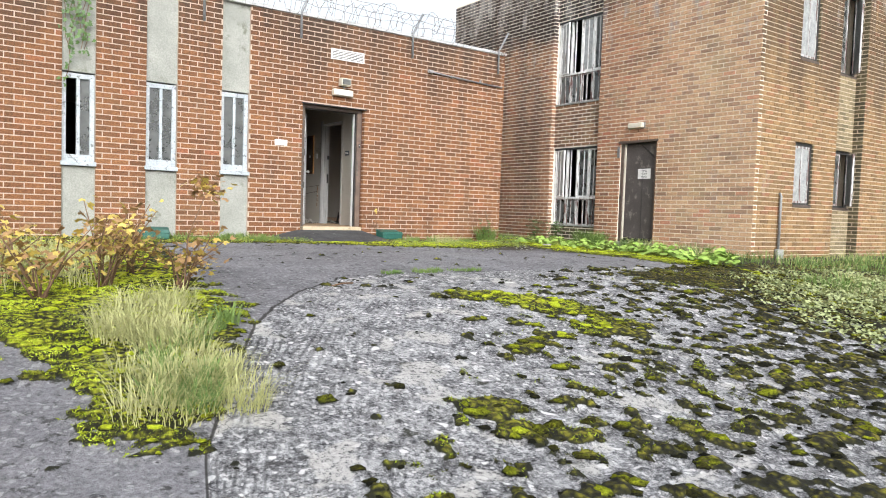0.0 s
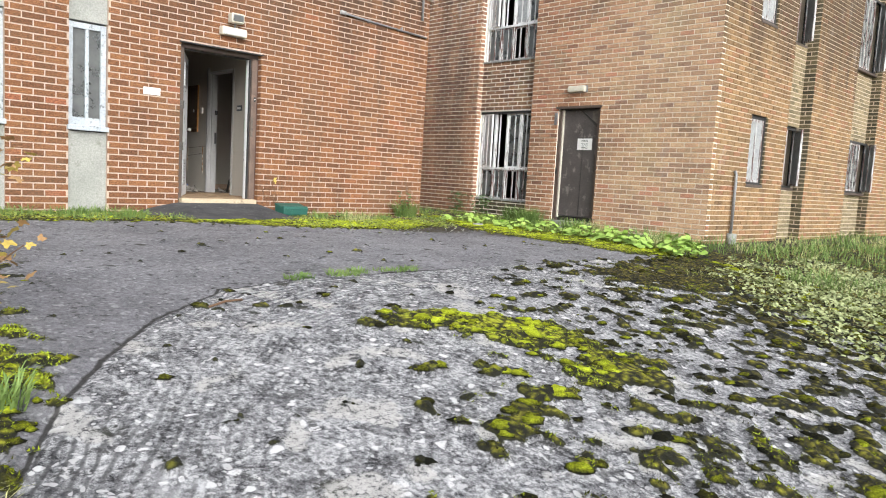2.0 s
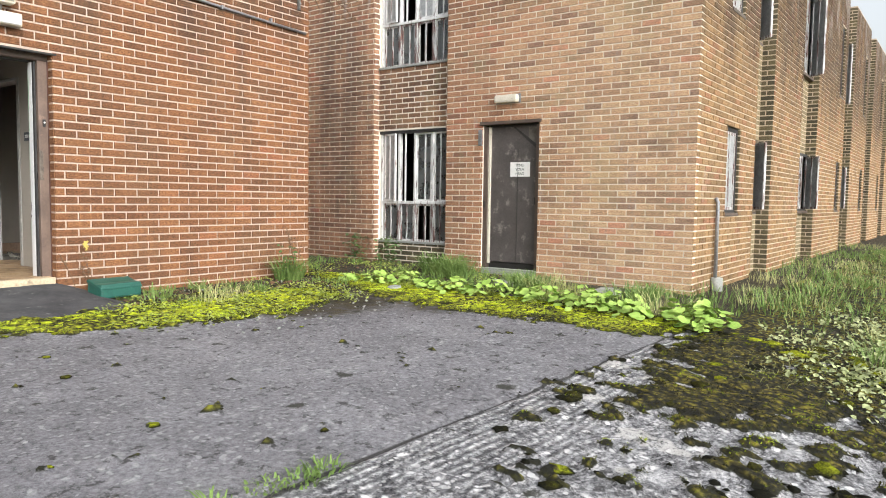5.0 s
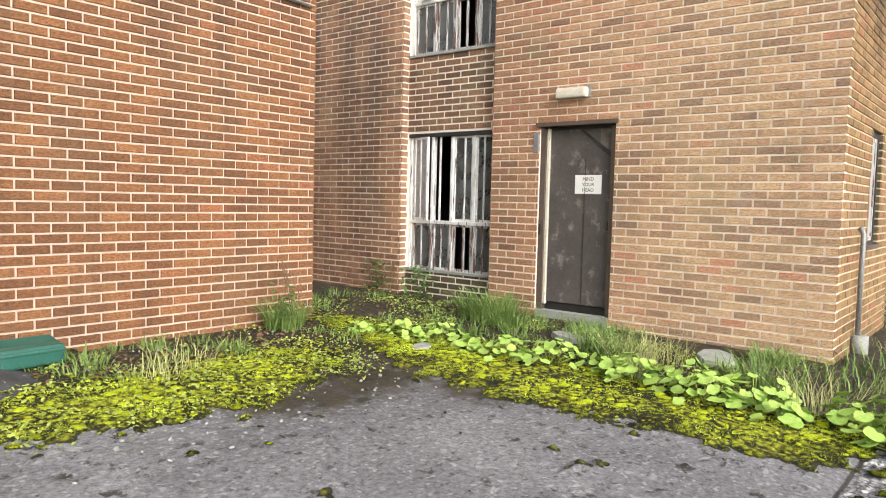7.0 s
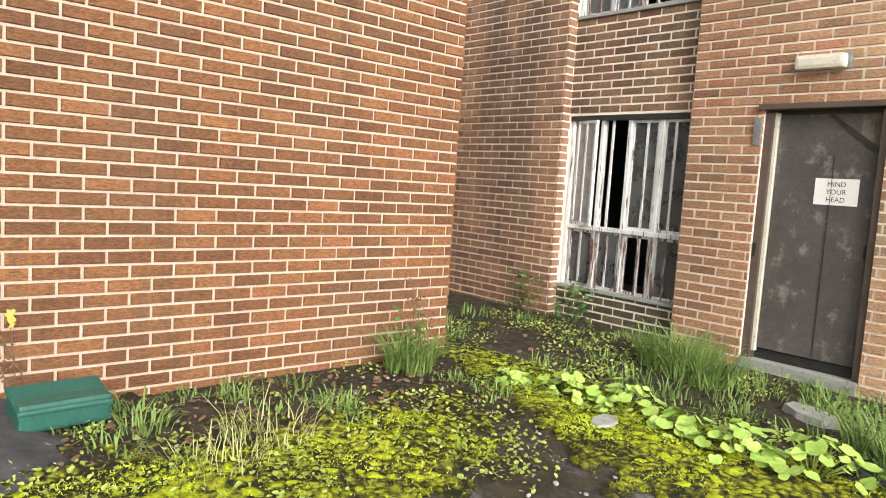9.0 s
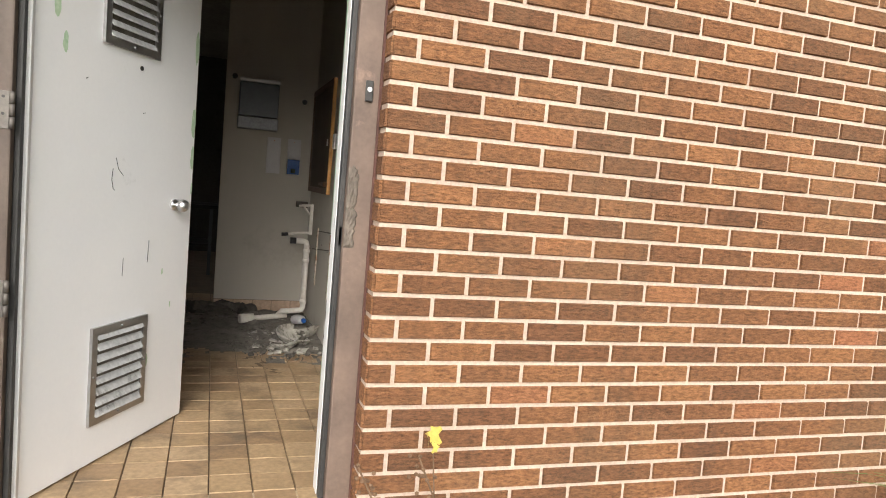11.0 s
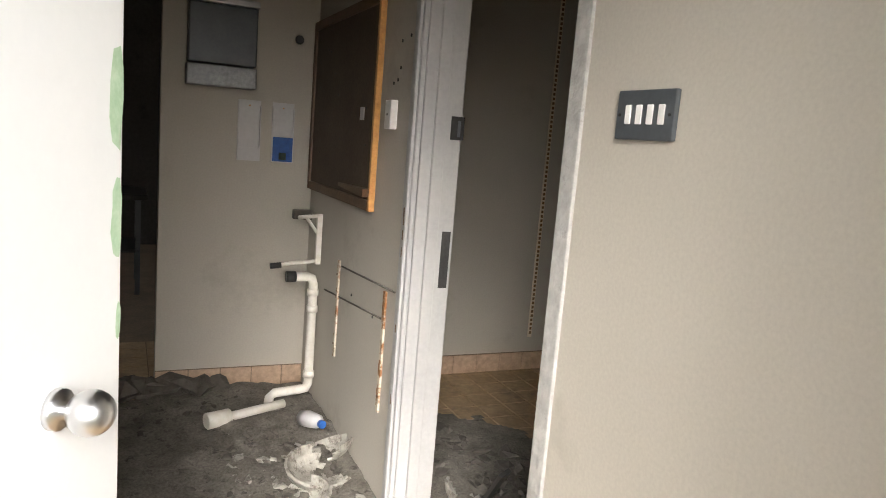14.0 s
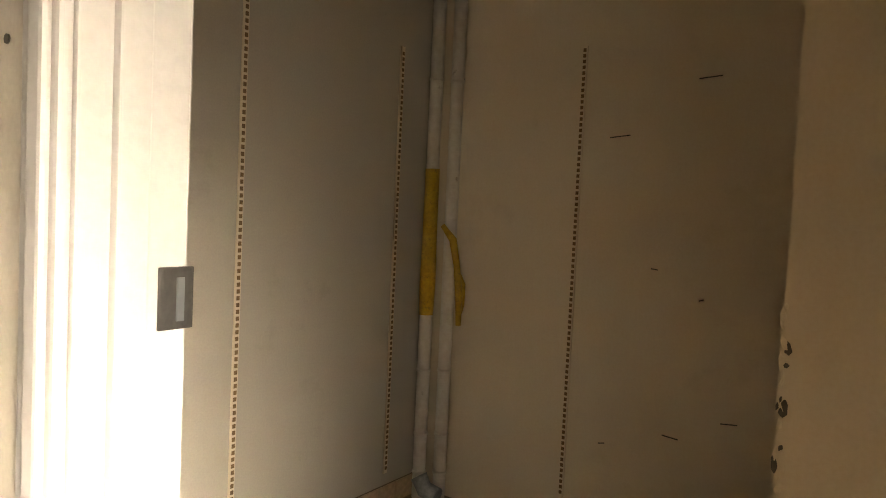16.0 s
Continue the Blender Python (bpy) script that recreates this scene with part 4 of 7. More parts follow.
    bmesh.ops.create_cone(bm, cap_ends=True, segments=14, radius1=0.009, radius2=0.009, depth=0.004)
    bmesh.ops.transform(bm, matrix=pose(0.60, -0.001, 2.79, 90, 0, 0), verts=bm.verts)
    on_leaf("spy_hole", bm, M_BLACK)
    for k, (u, z, w, h) in enumerate(((0.982, 2.95, 0.04, 0.16), (0.984, 2.62, 0.036, 0.15), (0.986, 2.47, 0.03, 0.12), (0.992, 2.33, 0.014, 0.06), (0.16, 2.92, 0.035, 0.12), (0.20, 2.80, 0.03, 0.07), (0.80, 1.98, 0.014, 0.035), (0.72, 1.62, 0.02, 0.06), (0.87, 1.83, 0.012, 0.03))):
        bm = bmesh.new()
        ring = [bm.verts.new((u + w / 2 * math.cos(q) * rng.uniform(0.6, 1.1), -0.0012, z + h / 2 * math.sin(q) * rng.uniform(0.7, 1.1))) for q in np.linspace(0, 2 * math.pi, 12)[:-1]]
        for v in ring:
            v.co.x = min(v.co.x, width - 0.002)
        bm.faces.new(ring)
        on_leaf("paint_chip", bm, M_CHIP_GREEN, "chipped paint baring green undercoat")
    for pts in (((0.475, 2.44), (0.49, 2.40), (0.52, 2.375)), ((0.46, 2.40), (0.455, 2.36), (0.465, 2.325), (0.475, 2.32)), ((0.30, 2.70), (0.31, 2.705)), ((0.54, 1.99), (0.542, 2.06)), ((0.62, 2.62), (0.635, 2.625)), ((0.70, 2.12), (0.695, 2.03))):
        on_leaf("scuff", tube([(u, -0.0008, z) for u, z in pts], 0.0013, 5), M_PLATE, "grey scuff mark")
    on_leaf("latch_plate", box(width, width + 0.002, 0.010, 0.034, 2.16, 2.33), M_STEEL)
    for z in (1.99, 2.55):
        h = piece("hinge", box(a + 0.036, a + 0.08, y0 - 0.005, y0 - 0.001, z - 0.055, z + 0.055, 0.001), M_TARNISH, d, "worn steel hinge")
        for q in range(3):
            lo = z - 0.055 + 0.037 * q
            sub("hinge_knuckle", tube([(a + 0.087, y0 - 0.006, lo), (a + 0.087, y0 - 0.006, lo + 0.035)], 0.008, 12), M_TARNISH, h)
        for u, w in ((0.05, -0.038), (0.064, -0.012), (0.05, 0.014), (0.064, 0.038)):
            sub("screw", tube([(a + u, y0 - 0.0075, z + w), (a + u, y0 - 0.004, z + w)], 0.0045, 10), M_BLACK, h)


entrance_door()


def brown_door():
    d = thing("door_2", "faded brown boarded door with a paper notice", "door", (XB + 0.06, 9.38, 1.1), kind="structure")
    a, b, z0, z1 = BROWN
    piece("jamb", box(XB + 0.02, XB + 0.11, b - 0.07, b - 0.003, z0, z1 - 0.07, 0.005), M_FRAME_BROWN, d)
    piece("jamb", box(XB + 0.02, XB + 0.11, a + 0.003, a + 0.055, z0, z1 - 0.07, 0.005), M_FRAME_BROWN, d)
    piece("pale_edge", box(XB + 0.045, XB + 0.09, b - 0.10, b - 0.07, z0 + 0.08, z1 - 0.07, 0.004), M_LAMP, d, "bare pale timber stop")
    piece("head", box(XB - 0.03, XB + 0.11, a - 0.03, b + 0.04, z1 - 0.05, z1 - 0.005, 0.005), M_FRAME_BROWN, d)
    # dark strip laid in for the shade below the head
    piece("transom_shadow", box(XB + 0.085, XB + 0.11, a + 0.055, b - 0.07, z1 - 0.12, z1 - 0.05, 0.003), M_FRAME_DARK, d)
    leaf = piece("leaf", box(XB + 0.07, XB + 0.11, a + 0.06, b - 0.105, z0 + 0.11, z1 - 0.085, 0.004), M_DOOR_BROWN, d, "scratched brown door panel")
    under(part("panel_batten", box(XB + 0.064, XB + 0.07, a + 0.36, a + 0.366, z0 + 0.12, z1 - 0.4), M_FRAME_DARK), d)
    bm = bmesh.new()
    quad = [(XB + 0.062, a + 0.062, z1 - 0.34), (XB + 0.062, a + 0.40, z1 - 0.09), (XB + 0.062, a + 0.44, z1 - 0.09), (XB + 0.062, a + 0.062, z1 - 0.40)]
    back = [(x + 0.01, y, z) for x, y, z in quad]
    vs = [bm.verts.new(c) for c in quad + back]
    for f in ((0, 1, 2, 3), (7, 6, 5, 4), (0, 4, 5, 1), (1, 5, 6, 2), (2, 6, 7, 3), (3, 7, 4, 0)):
        bm.faces.new([vs[i] for i in f])
    piece("broken_corner_strip", bm, M_BLACK, d, "dark torn strip across the corner")
    piece("corner_patch", box(XB + 0.066, XB + 0.07, a + 0.065, a + 0.2, z1 - 0.3, z1 - 0.1), M_DIRT, d)
    piece("threshold", box(XB - 0.012, XB + 0.12, a + 0.005, b - 0.005, z0 - 0.10, z0 + 0.02, 0.006), M_STONE, d, "pale stone threshold")
    # black strip fills the slit under the leaf in place of shade
    piece("gap_shade", box(XB + 0.09, XB + 0.11, a + 0.06, b - 0.08, z0 + 0.02, z0 + 0.10), M_BLACK, d)
    piece("lock", box(XB + 0.058, XB + 0.07, a + 0.075, a + 0.09, 2.02, 2.12, 0.002), M_BLACK, d)
    s = piece("notice", box(XB + 0.064, XB + 0.068, 9.10, 9.41, 2.40, 2.60), M_PAPER, d, "white paper notice reading mind your head")
    for k, t in enumerate(("MIND", "YOUR", "HEAD")):
        word(t, 0.052, Matrix.Translation((XB + 0.063, 9.255, 2.555 - 0.058 * k)) @ pose(0, 0, 0, 90, 0, -90), M_INK, d)
    piece("door_stop_box", box(XB - 0.02, XB + 0.02, b + 0.005, b + 0.07, 2.84, 3.06, 0.006), M_GALV, d, "grey junction box")
    piece("hinge", box(XB + 0.01, XB + 0.03, b - 0.04, b - 0.01, 1.95, 2.06, 0.003), M_BLACK, d)


brown_door()


def tall_window(n, z0, z1, split, rng):
    w = thing(f"window_{n}", "tall flaking white window with broken lights", "window", (XB + BAY_IN, 11.2, z0), "tall windows", "structure")
    x0, x1 = XB + BAY_IN + 0.03, XB + BAY_IN + 0.10
    a, b = BAY_B[0] + 0.012, BAY_B[1] - 0.012
    zt = z0 + (z1 - z0) * split
    piece("window_sill", box(XB + BAY_IN - 0.03, x1, a, b, z0 - 0.005, z0 + 0.03, 0.006), M_STONE, w)
    piece("window_head", box(XB + BAY_IN + 0.005, x1, a, b, z1 - 0.05, z1 - 0.005, 0.004), M_FRAME_DARK, w)
    for y in (a + 0.002, b - 0.042):
        piece("window_frame", box(x0, x1, y, y + 0.04, z0 + 0.03, z1 - 0.05, 0.004), M_FLAKE, w)
    piece("transom", box(x0 - 0.008, x1, a + 0.042, b - 0.042, zt - 0.022, zt + 0.022, 0.004), M_FLAKE, w)
    width = b - a - 0.084
    cuts = [0.0, 0.24, 0.50, 0.74, 1.0]
    for i, c in enumerate(cuts[1:-1]):
        y = a + 0.042 + width * c
        piece("mullion", box(x0, x1, y - 0.02, y + 0.02, z0 + 0.03, zt - 0.022, 0.004), M_WORN, w)
        piece("mullion", box(x0, x1, y - 0.02, y + 0.02, zt + 0.022, z1 - 0.05, 0.004), M_FLAKE, w)
    for i in range(4):
        ya, yb = a + 0.042 + width * cuts[i] + 0.02, a + 0.042 + width * cuts[i + 1] - 0.02
        for lo, hi, upper in ((z0 + 0.03, zt - 0.022, False), (zt + 0.022, z1 - 0.05, True)):
            if upper and i == 2:
                m = (ya + yb) / 2 + 0.04
                piece("bar", box(x0 + 0.01, x0 + 0.03, m - 0.012, m + 0.012, lo, hi, 0.003), M_FLAKE, w)
                continue
            bm = bmesh.new()
            t, off = 0.028, 0.0
            quad_box(bm, x0 + 0.015, x0 + 0.05, ya, ya + t, lo, hi)
            quad_box(bm, x0 + 0.015, x0 + 0.05, yb - t, yb, lo, hi)
            quad_box(bm, x0 + 0.015, x0 + 0.05, ya + t, yb - t, lo, lo + t)
            quad_box(bm, x0 + 0.015, x0 + 0.05, ya + t, yb - t, hi - t, hi)
            mid = (ya + yb) / 2 + rng.uniform(-0.02, 0.02)
            quad_box(bm, x0 + 0.018, x0 + 0.045, mid - 0.011, mid + 0.011, lo + t, hi - t)
            pane = box(x0 + 0.03, x0 + 0.034, ya + t, yb - t, lo + t, hi - t)
            if upper and i == 3:
                turn = Matrix.Translation((x0, yb, 0)) @ pose(0, 0, 0, 0, 0, -16) @ Matrix.Translation((-x0, -yb, 0))
                bmesh.ops.transform(bm, matrix=turn, verts=bm.verts)
                bmesh.ops.transform(pane, matrix=turn, verts=pane.verts)
            sash = piece("sash", bm, M_FLAKE if upper else M_WORN, w)
            if not (not upper and i == 1):
                sub("pane", pane, M_MILKY if upper and (i == 3 or (i == 1 and n == 5)) else M_GLASS, sash).visible_shadow = False
            else:
                pane.free()


rng = random.Random(2)
tall_window(4, WIN_B[0][0], WIN_B[0][1], 0.36, rng)
tall_window(5, WIN_B[1][0], WIN_B[1][1], 0.36, rng)


def side_window(n, a, b, z0, z1, y, ajar, paint):
    w = thing(f"window_{n}", "white timber casement window with flaking paint" if paint is M_WORN else "dark weathered timber casement window", "window", ((a + b) / 2, y, z0), "side windows", "structure")
    y0, y1 = y + 0.03, y + 0.09
    bm = bmesh.new()
    for x in (a + 0.004, b - 0.05):
        quad_box(bm, x, x + 0.046, y0, y1, z0 + 0.05, z1 - 0.02)
    quad_box(bm, a + 0.05, b - 0.05, y0, y1, z1 - 0.07, z1 - 0.02)
    quad_box(bm, a + 0.05, b - 0.05, y0, y1, z0 + 0.05, z0 + 0.09)
    # outer frame coloured dark to carry the shading at the reveal's edge
    piece("window_frame", bm, M_FRAME_DARK, w)
    piece("window_sill", box(a + 0.003, b - 0.003, y - 0.02, y1, z0 + 0.005, z0 + 0.05, 0.006), M_FRAME_BROWN, w)
    parts = 1 if b - a < 0.7 else (3 if b - a < 1.2 else 4)
    step = (b - a - 0.1) / parts
    for k in range(parts):
        xa, xb = a + 0.05 + step * k, a + 0.05 + step * (k + 1)
        bm = bmesh.new()
        quad_box(bm, xa, xa + 0.035, y0 + 0.01, y0 + 0.045, z0 + 0.09, z1 - 0.07)
        quad_box(bm, xb - 0.035, xb, y0 + 0.01, y0 + 0.045, z0 + 0.09, z1 - 0.07)
        quad_box(bm, xa + 0.035, xb - 0.035, y0 + 0.01, y0 + 0.045, z0 + 0.09, z0 + 0.13)
        quad_box(bm, xa + 0.035, xb - 0.035, y0 + 0.01, y0 + 0.045, z1 - 0.11, z1 - 0.07)
        if parts != 3:
            quad_box(bm, (xa + xb) / 2 - 0.015, (xa + xb) / 2 + 0.015, y0 + 0.01, y0 + 0.04, z0 + 0.13, z1 - 0.11)
        pane = box(xa + 0.035, xb - 0.035, y0 + 0.025, y0 + 0.03, z0 + 0.13, z1 - 0.11)
        if ajar and k == parts - 1 and parts > 1:
            turn = Matrix.Translation((xb, y0, 0)) @ pose(0, 0, 0, 0, 0, 48) @ Matrix.Translation((-xb, -y0, 0))
            bmesh.ops.transform(bm, matrix=turn, verts=bm.verts)
            bmesh.ops.transform(pane, matrix=turn, verts=pane.verts)
        sash = piece("sash", bm, paint, w)
        sub("pane", pane, M_MILKY if paint is M_WORN and (parts == 1 or k == parts - 1) else M_GLASS, sash).visible_shadow = False


num = 6
for k, (a, b) in enumerate(NARROW):
    for c, d in WINS_C:
        side_window(num, a, b, c, d, YC + 0.005, False, M_WORN if k < 1 else M_FRAME_BROWN)
        num += 1
for k, (a, b) in enumerate(BAYS_C):
    for c, d in WINS_C:
        side_window(num, a, b, c, d, YC + 0.21 if k != 1 else YC + 0.12, k < 3, M_WORN if k < 3 else M_FRAME_BROWN)
        num += 1

# ---- fixtures on the outer walls ----
def wall_lamp_a():
    t = thing("emergency_lamp", "aged cream twin wall lamp above the entrance", "wall lamp", (6.28, YA - 0.02, 3.6))
    casing = piece("casing", box(6.09, 6.46, YA - 0.11, YA - 0.005, 3.545, 3.66, 0.015), M_LAMP, t)
    sub("diffuser", box(6.11, 6.44, YA - 0.125, YA - 0.11, 3.555, 3.63, 0.006), M_CLEAR, casing, "yellowed diffuser")
    piece("bracket", tube([(6.30, YA - 0.05, 3.66), (6.30, YA - 0.06, 3.72), (6.29, YA - 0.09, 3.75)], 0.015, 8), M_GALV, t)
    flood = piece("flood_head", box(6.20, 6.39, YA - 0.16, YA - 0.03, 3.72, 3.85, 0.02), M_LAMP, t)
    sub("flood_glass", box(6.22, 6.37, YA - 0.168, YA - 0.158, 3.74, 3.83, 0.004), M_GLASS, flood)


wall_lamp_a()


def wall_lamp_b():
    t = thing("bulkhead_lamp", "cream tubular bulkhead lamp above the brown door", "wall lamp", (XB - 0.03, 9.42, 3.45))
    bm = box(XB - 0.10, XB - 0.012, 9.24, 9.60, 3.40, 3.51, 0.03)
    piece("diffuser", bm, M_LAMP, t)
    piece("backplate", box(XB - 0.02, XB - 0.004, 9.22, 9.62, 3.40, 3.52, 0.006), M_GALV, t)


wall_lamp_b()


def air_vent():
    t = thing("air_vent", "white painted louvred air vent in brickwork", "vent", (6.38, YA, 4.2))
    bm = bmesh.new()
    x0, x1, z0, z1 = 6.06, 6.70, 4.17, 4.35
    quad_box(bm, x0, x1, YA - 0.025, YA - 0.008, z1 - 0.02, z1)
    quad_box(bm, x0, x1, YA - 0.025, YA - 0.008, z0, z0 + 0.02)
    quad_box(bm, x0, x0 + 0.02, YA - 0.025, YA - 0.008, z0 + 0.02, z1 - 0.02)
    quad_box(bm, x1 - 0.02, x1, YA - 0.025, YA - 0.008, z0 + 0.02, z1 - 0.02)
    piece("frame", bm, M_PAPER, t)
    # black sheet put in for the shade between the slats
    piece("backing", box(x0 + 0.02, x1 - 0.02, YA - 0.010, YA - 0.008, z0 + 0.02, z1 - 0.02), M_BLACK, t)
    for k in range(5):
        bm = box(x0 + 0.02, x1 - 0.02, -0.002, 0.002, -0.0075, 0.0075)
        bmesh.ops.transform(bm, matrix=pose(0, YA - 0.018, z0 + 0.038 + 0.026 * k, -20, 0, 0), verts=bm.verts)
        piece("slat", bm, M_PAPER, t)


air_vent()
sign = thing("wall_sign", "small white rectangular sign with faded writing on brick", "sign", (5.19, YA - 0.01, 2.67))
piece("plate", box(5.08, 5.30, YA - 0.014, YA - 0.008, 2.62, 2.715, 0.003), M_PAPER, sign)
for k in range(2):
    piece("writing_bar", box(5.12, 5.26, YA - 0.0155, YA - 0.0142, 2.645 + 0.03 * k, 2.655 + 0.03 * k), M_PLASTER_GREY, sign)

cond = thing("conduit", "grey metal conduit clipped along the brick wall", "pipe", (8.2, YA - 0.03, 4.2))
piece("tube", tube([(8.13, YA - 0.05, 4.225), (8.35, YA - 0.03, 4.215), (9.0, YA - 0.03, 4.185), (9.86, YA - 0.03, 4.15)], 0.016, 10), M_GALV, cond)
piece("open_end", tube([(8.05, YA - 0.06, 4.23), (8.15, YA - 0.05, 4.226)], 0.03, 12), M_COPING, cond)
for x in (8.6, 9.3):
    piece("clip", box(x - 0.012, x + 0.012, YA - 0.052, YA - 0.006, 4.175, 4.225, 0.004), M_GALV, cond)


def cranked_post(x):
    t = thing("wire_post", "cranked galvanised post bolted to the parapet", "post", (x, YA - 0.02, 4.42), "barbed wire posts")
    piece("post", tube([(x, YA - 0.03, 4.42), (x, YA - 0.03, 4.86), (x + 0.12, YA - 0.16, 5.22)], 0.022, 6), M_GALV, t)
    for z in (4.5, 4.72):
        piece("bolt", tube([(x, YA - 0.06, z), (x, YA - 0.005, z)], 0.013, 6), M_GALV, t)


POSTS = (-0.3, 1.9, 3.9, 5.5, 7.7, 9.75)
for x in POSTS:
    cranked_post(x)


def strands():
    rng = random.Random(3)
    for k, (dz, dy) in enumerate(((0.12, -0.07), (0.22, -0.11), (0.33, -0.15))):
        pts = [(x, YA - 0.03 + dy + rng.uniform(-0.02, 0.02), 4.86 + dz + rng.uniform(-0.03, 0.03)) for x in np.arange(-1, 9.9, 0.25)]
        t = tagged(part("barbed_wire", tube(pts, 0.004, 4), M_WIRE), "rusty barbed wire strand along the parapet", "wire", "barbed wire")
    pts = []
    for k in range(900):
        a = k * 0.32
        r = 0.20 + 0.07 * math.sin(k * 0.11) + rng.uniform(-0.03, 0.03)
        pts.append((3.0 + k * 0.0078, YA - 0.06 + r * math.cos(a), 5.0 + r * math.sin(a) + 0.07 * math.sin(k * 0.05)))
    tagged(part("wire_coil", tube(pts, 0.0035, 4), M_WIRE), "tangled coil of rusty razor wire on the parapet", "wire")
    for k in range(7):
        p = [Vector((9.0 + rng.uniform(0, 1.2), YA - 0.05, 4.75 + rng.uniform(0, 0.2)))]
        for j in range(12):
            p.append(p[-1] + Vector((rng.uniform(-0.02, 0.14), rng.uniform(-0.04, 0.04), rng.uniform(-0.13, 0.11))))
        tagged(part("creeper_stem", tube(p, 0.005, 4), M_TWIG), "bare climbing stem on the brick corner", "creeper", "bare stems")


strands()


def green_box(x, y, z, yaw):
    t = thing("bait_box", "dark green plastic bait box with a white label", "box", (x, y, z), "bait boxes")
    bm = box(-0.21, 0.21, -0.12, 0.12, 0.0, 0.14, 0.02)
    lid = box(-0.215, 0.215, -0.125, 0.125, 0.142, 0.172, 0.012)
    bmesh.ops.transform(bm, matrix=pose(x, y, z, 0, 0, yaw), verts=bm.verts)
    for v in lid.verts:
        if v.co.y < 0:
            v.co.z -= 0.06
    piece("body", bm, M_GREENBOX, t)
    bmesh.ops.transform(lid, matrix=pose(x, y, z, 0, 0, yaw), verts=lid.verts)
    piece("lid", lid, M_GREENBOX, t)
    lab = box(-0.15, 0.13, -0.10, -0.055, 0.0, 0.002)
    for v in lab.verts:
        v.co.z += 0.1125 + 0.06 * (v.co.y + 0.125) / 0.25
    bmesh.ops.transform(lab, matrix=pose(x, y, z, 0, 0, yaw), verts=lab.verts)
    piece("label", lab, M_PAPER, t)


green_box(7.17, 10.92, 1.085, 3)
green_box(3.1, 10.75, 1.08, -8)

dp = thing("standpipe", "short grey pipe with a stone collar at the wall", "pipe", (12.75, YC - 0.06, 1.0))
piece("pipe", tube([(12.75, YC - 0.05, 0.98), (12.75, YC - 0.05, 2.08), (12.75, YC - 0.02, 2.14)], 0.024, 10), M_GALV, dp)
piece("collar", tube([(12.75, YC - 0.07, 0.95), (12.75, YC - 0.07, 1.14)], 0.075, 14), M_STONE, dp)


def apron():
    bm = bmesh.new()
    nx, ny = 28, 18
    grid = []
    for j in range(ny + 1):
        row = []
        for i in range(nx + 1):
            x, v = 4.9 + 2.35 * i / nx, j / ny
            y = YA - 0.006 - 1.25 * v
            side = min(1.0, max(0.0, (x - 4.95) / 0.6)) * min(1.0, max(0.0, (7.15 - x) / 0.4))
            h = 0.175 * (1 - v) ** 1.2 * side ** 0.7
            row.append(bm.verts.new((x, y, ground_z(x, y) - 0.012 + h + 0.008 * noise.noise((x * 4, y * 4, 3)))))
        grid.append(row)
    for j in range(ny):
        for i in range(nx):
            bm.faces.new((grid[j][i], grid[j + 1][i], grid[j + 1][i + 1], grid[j][i + 1])).smooth = True
    return tagged(part("apron", bm, M_APRON), "dark sloping asphalt apron at the doorstep", "ramp", kind="structure")


M_APRON = plain("apron_asphalt", (0.035, 0.035, 0.038), (0.085, 0.085, 0.088), 5, 0.9, 0.8, 60, stain=(0.26, 0.26, 0.25), stain_cut=(0.62, 0.68))
apron()

# ---- the far block ----
far = thing("far_block", "pale grey rendered building with tall windows beyond the lawn", "building", (42, 4, 0.9))
bm = bmesh.new()
FARW = [(y, y + 1.0, c, d) for y in (1.2, 3.4, 5.6, 7.8) for c, d in ((1.8, 3.6), (4.8, 6.2))]
pierced(0.0, 11.0, 0.6, 7.0, FARW, lambda a, b, c, d: quad_box(bm, 40, 40.3, a, b, c, d))
piece("wall", bm, M_RENDER, far)
# solid near-black block in place of the shaded rooms behind the glass
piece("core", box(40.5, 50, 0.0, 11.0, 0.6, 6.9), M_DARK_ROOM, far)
piece("roof", box(39.8, 50, -0.2, 11.2, 7.0, 7.25), M_COPING, far)
for a, b, c, d in FARW:
    piece("window", box(40.1, 40.14, a, b, c, d), M_GLASS, far)
    piece("window_bar", box(40.06, 40.1, (a + b) / 2 - 0.04, (a + b) / 2 + 0.04, c, d), M_FLAKE, far)


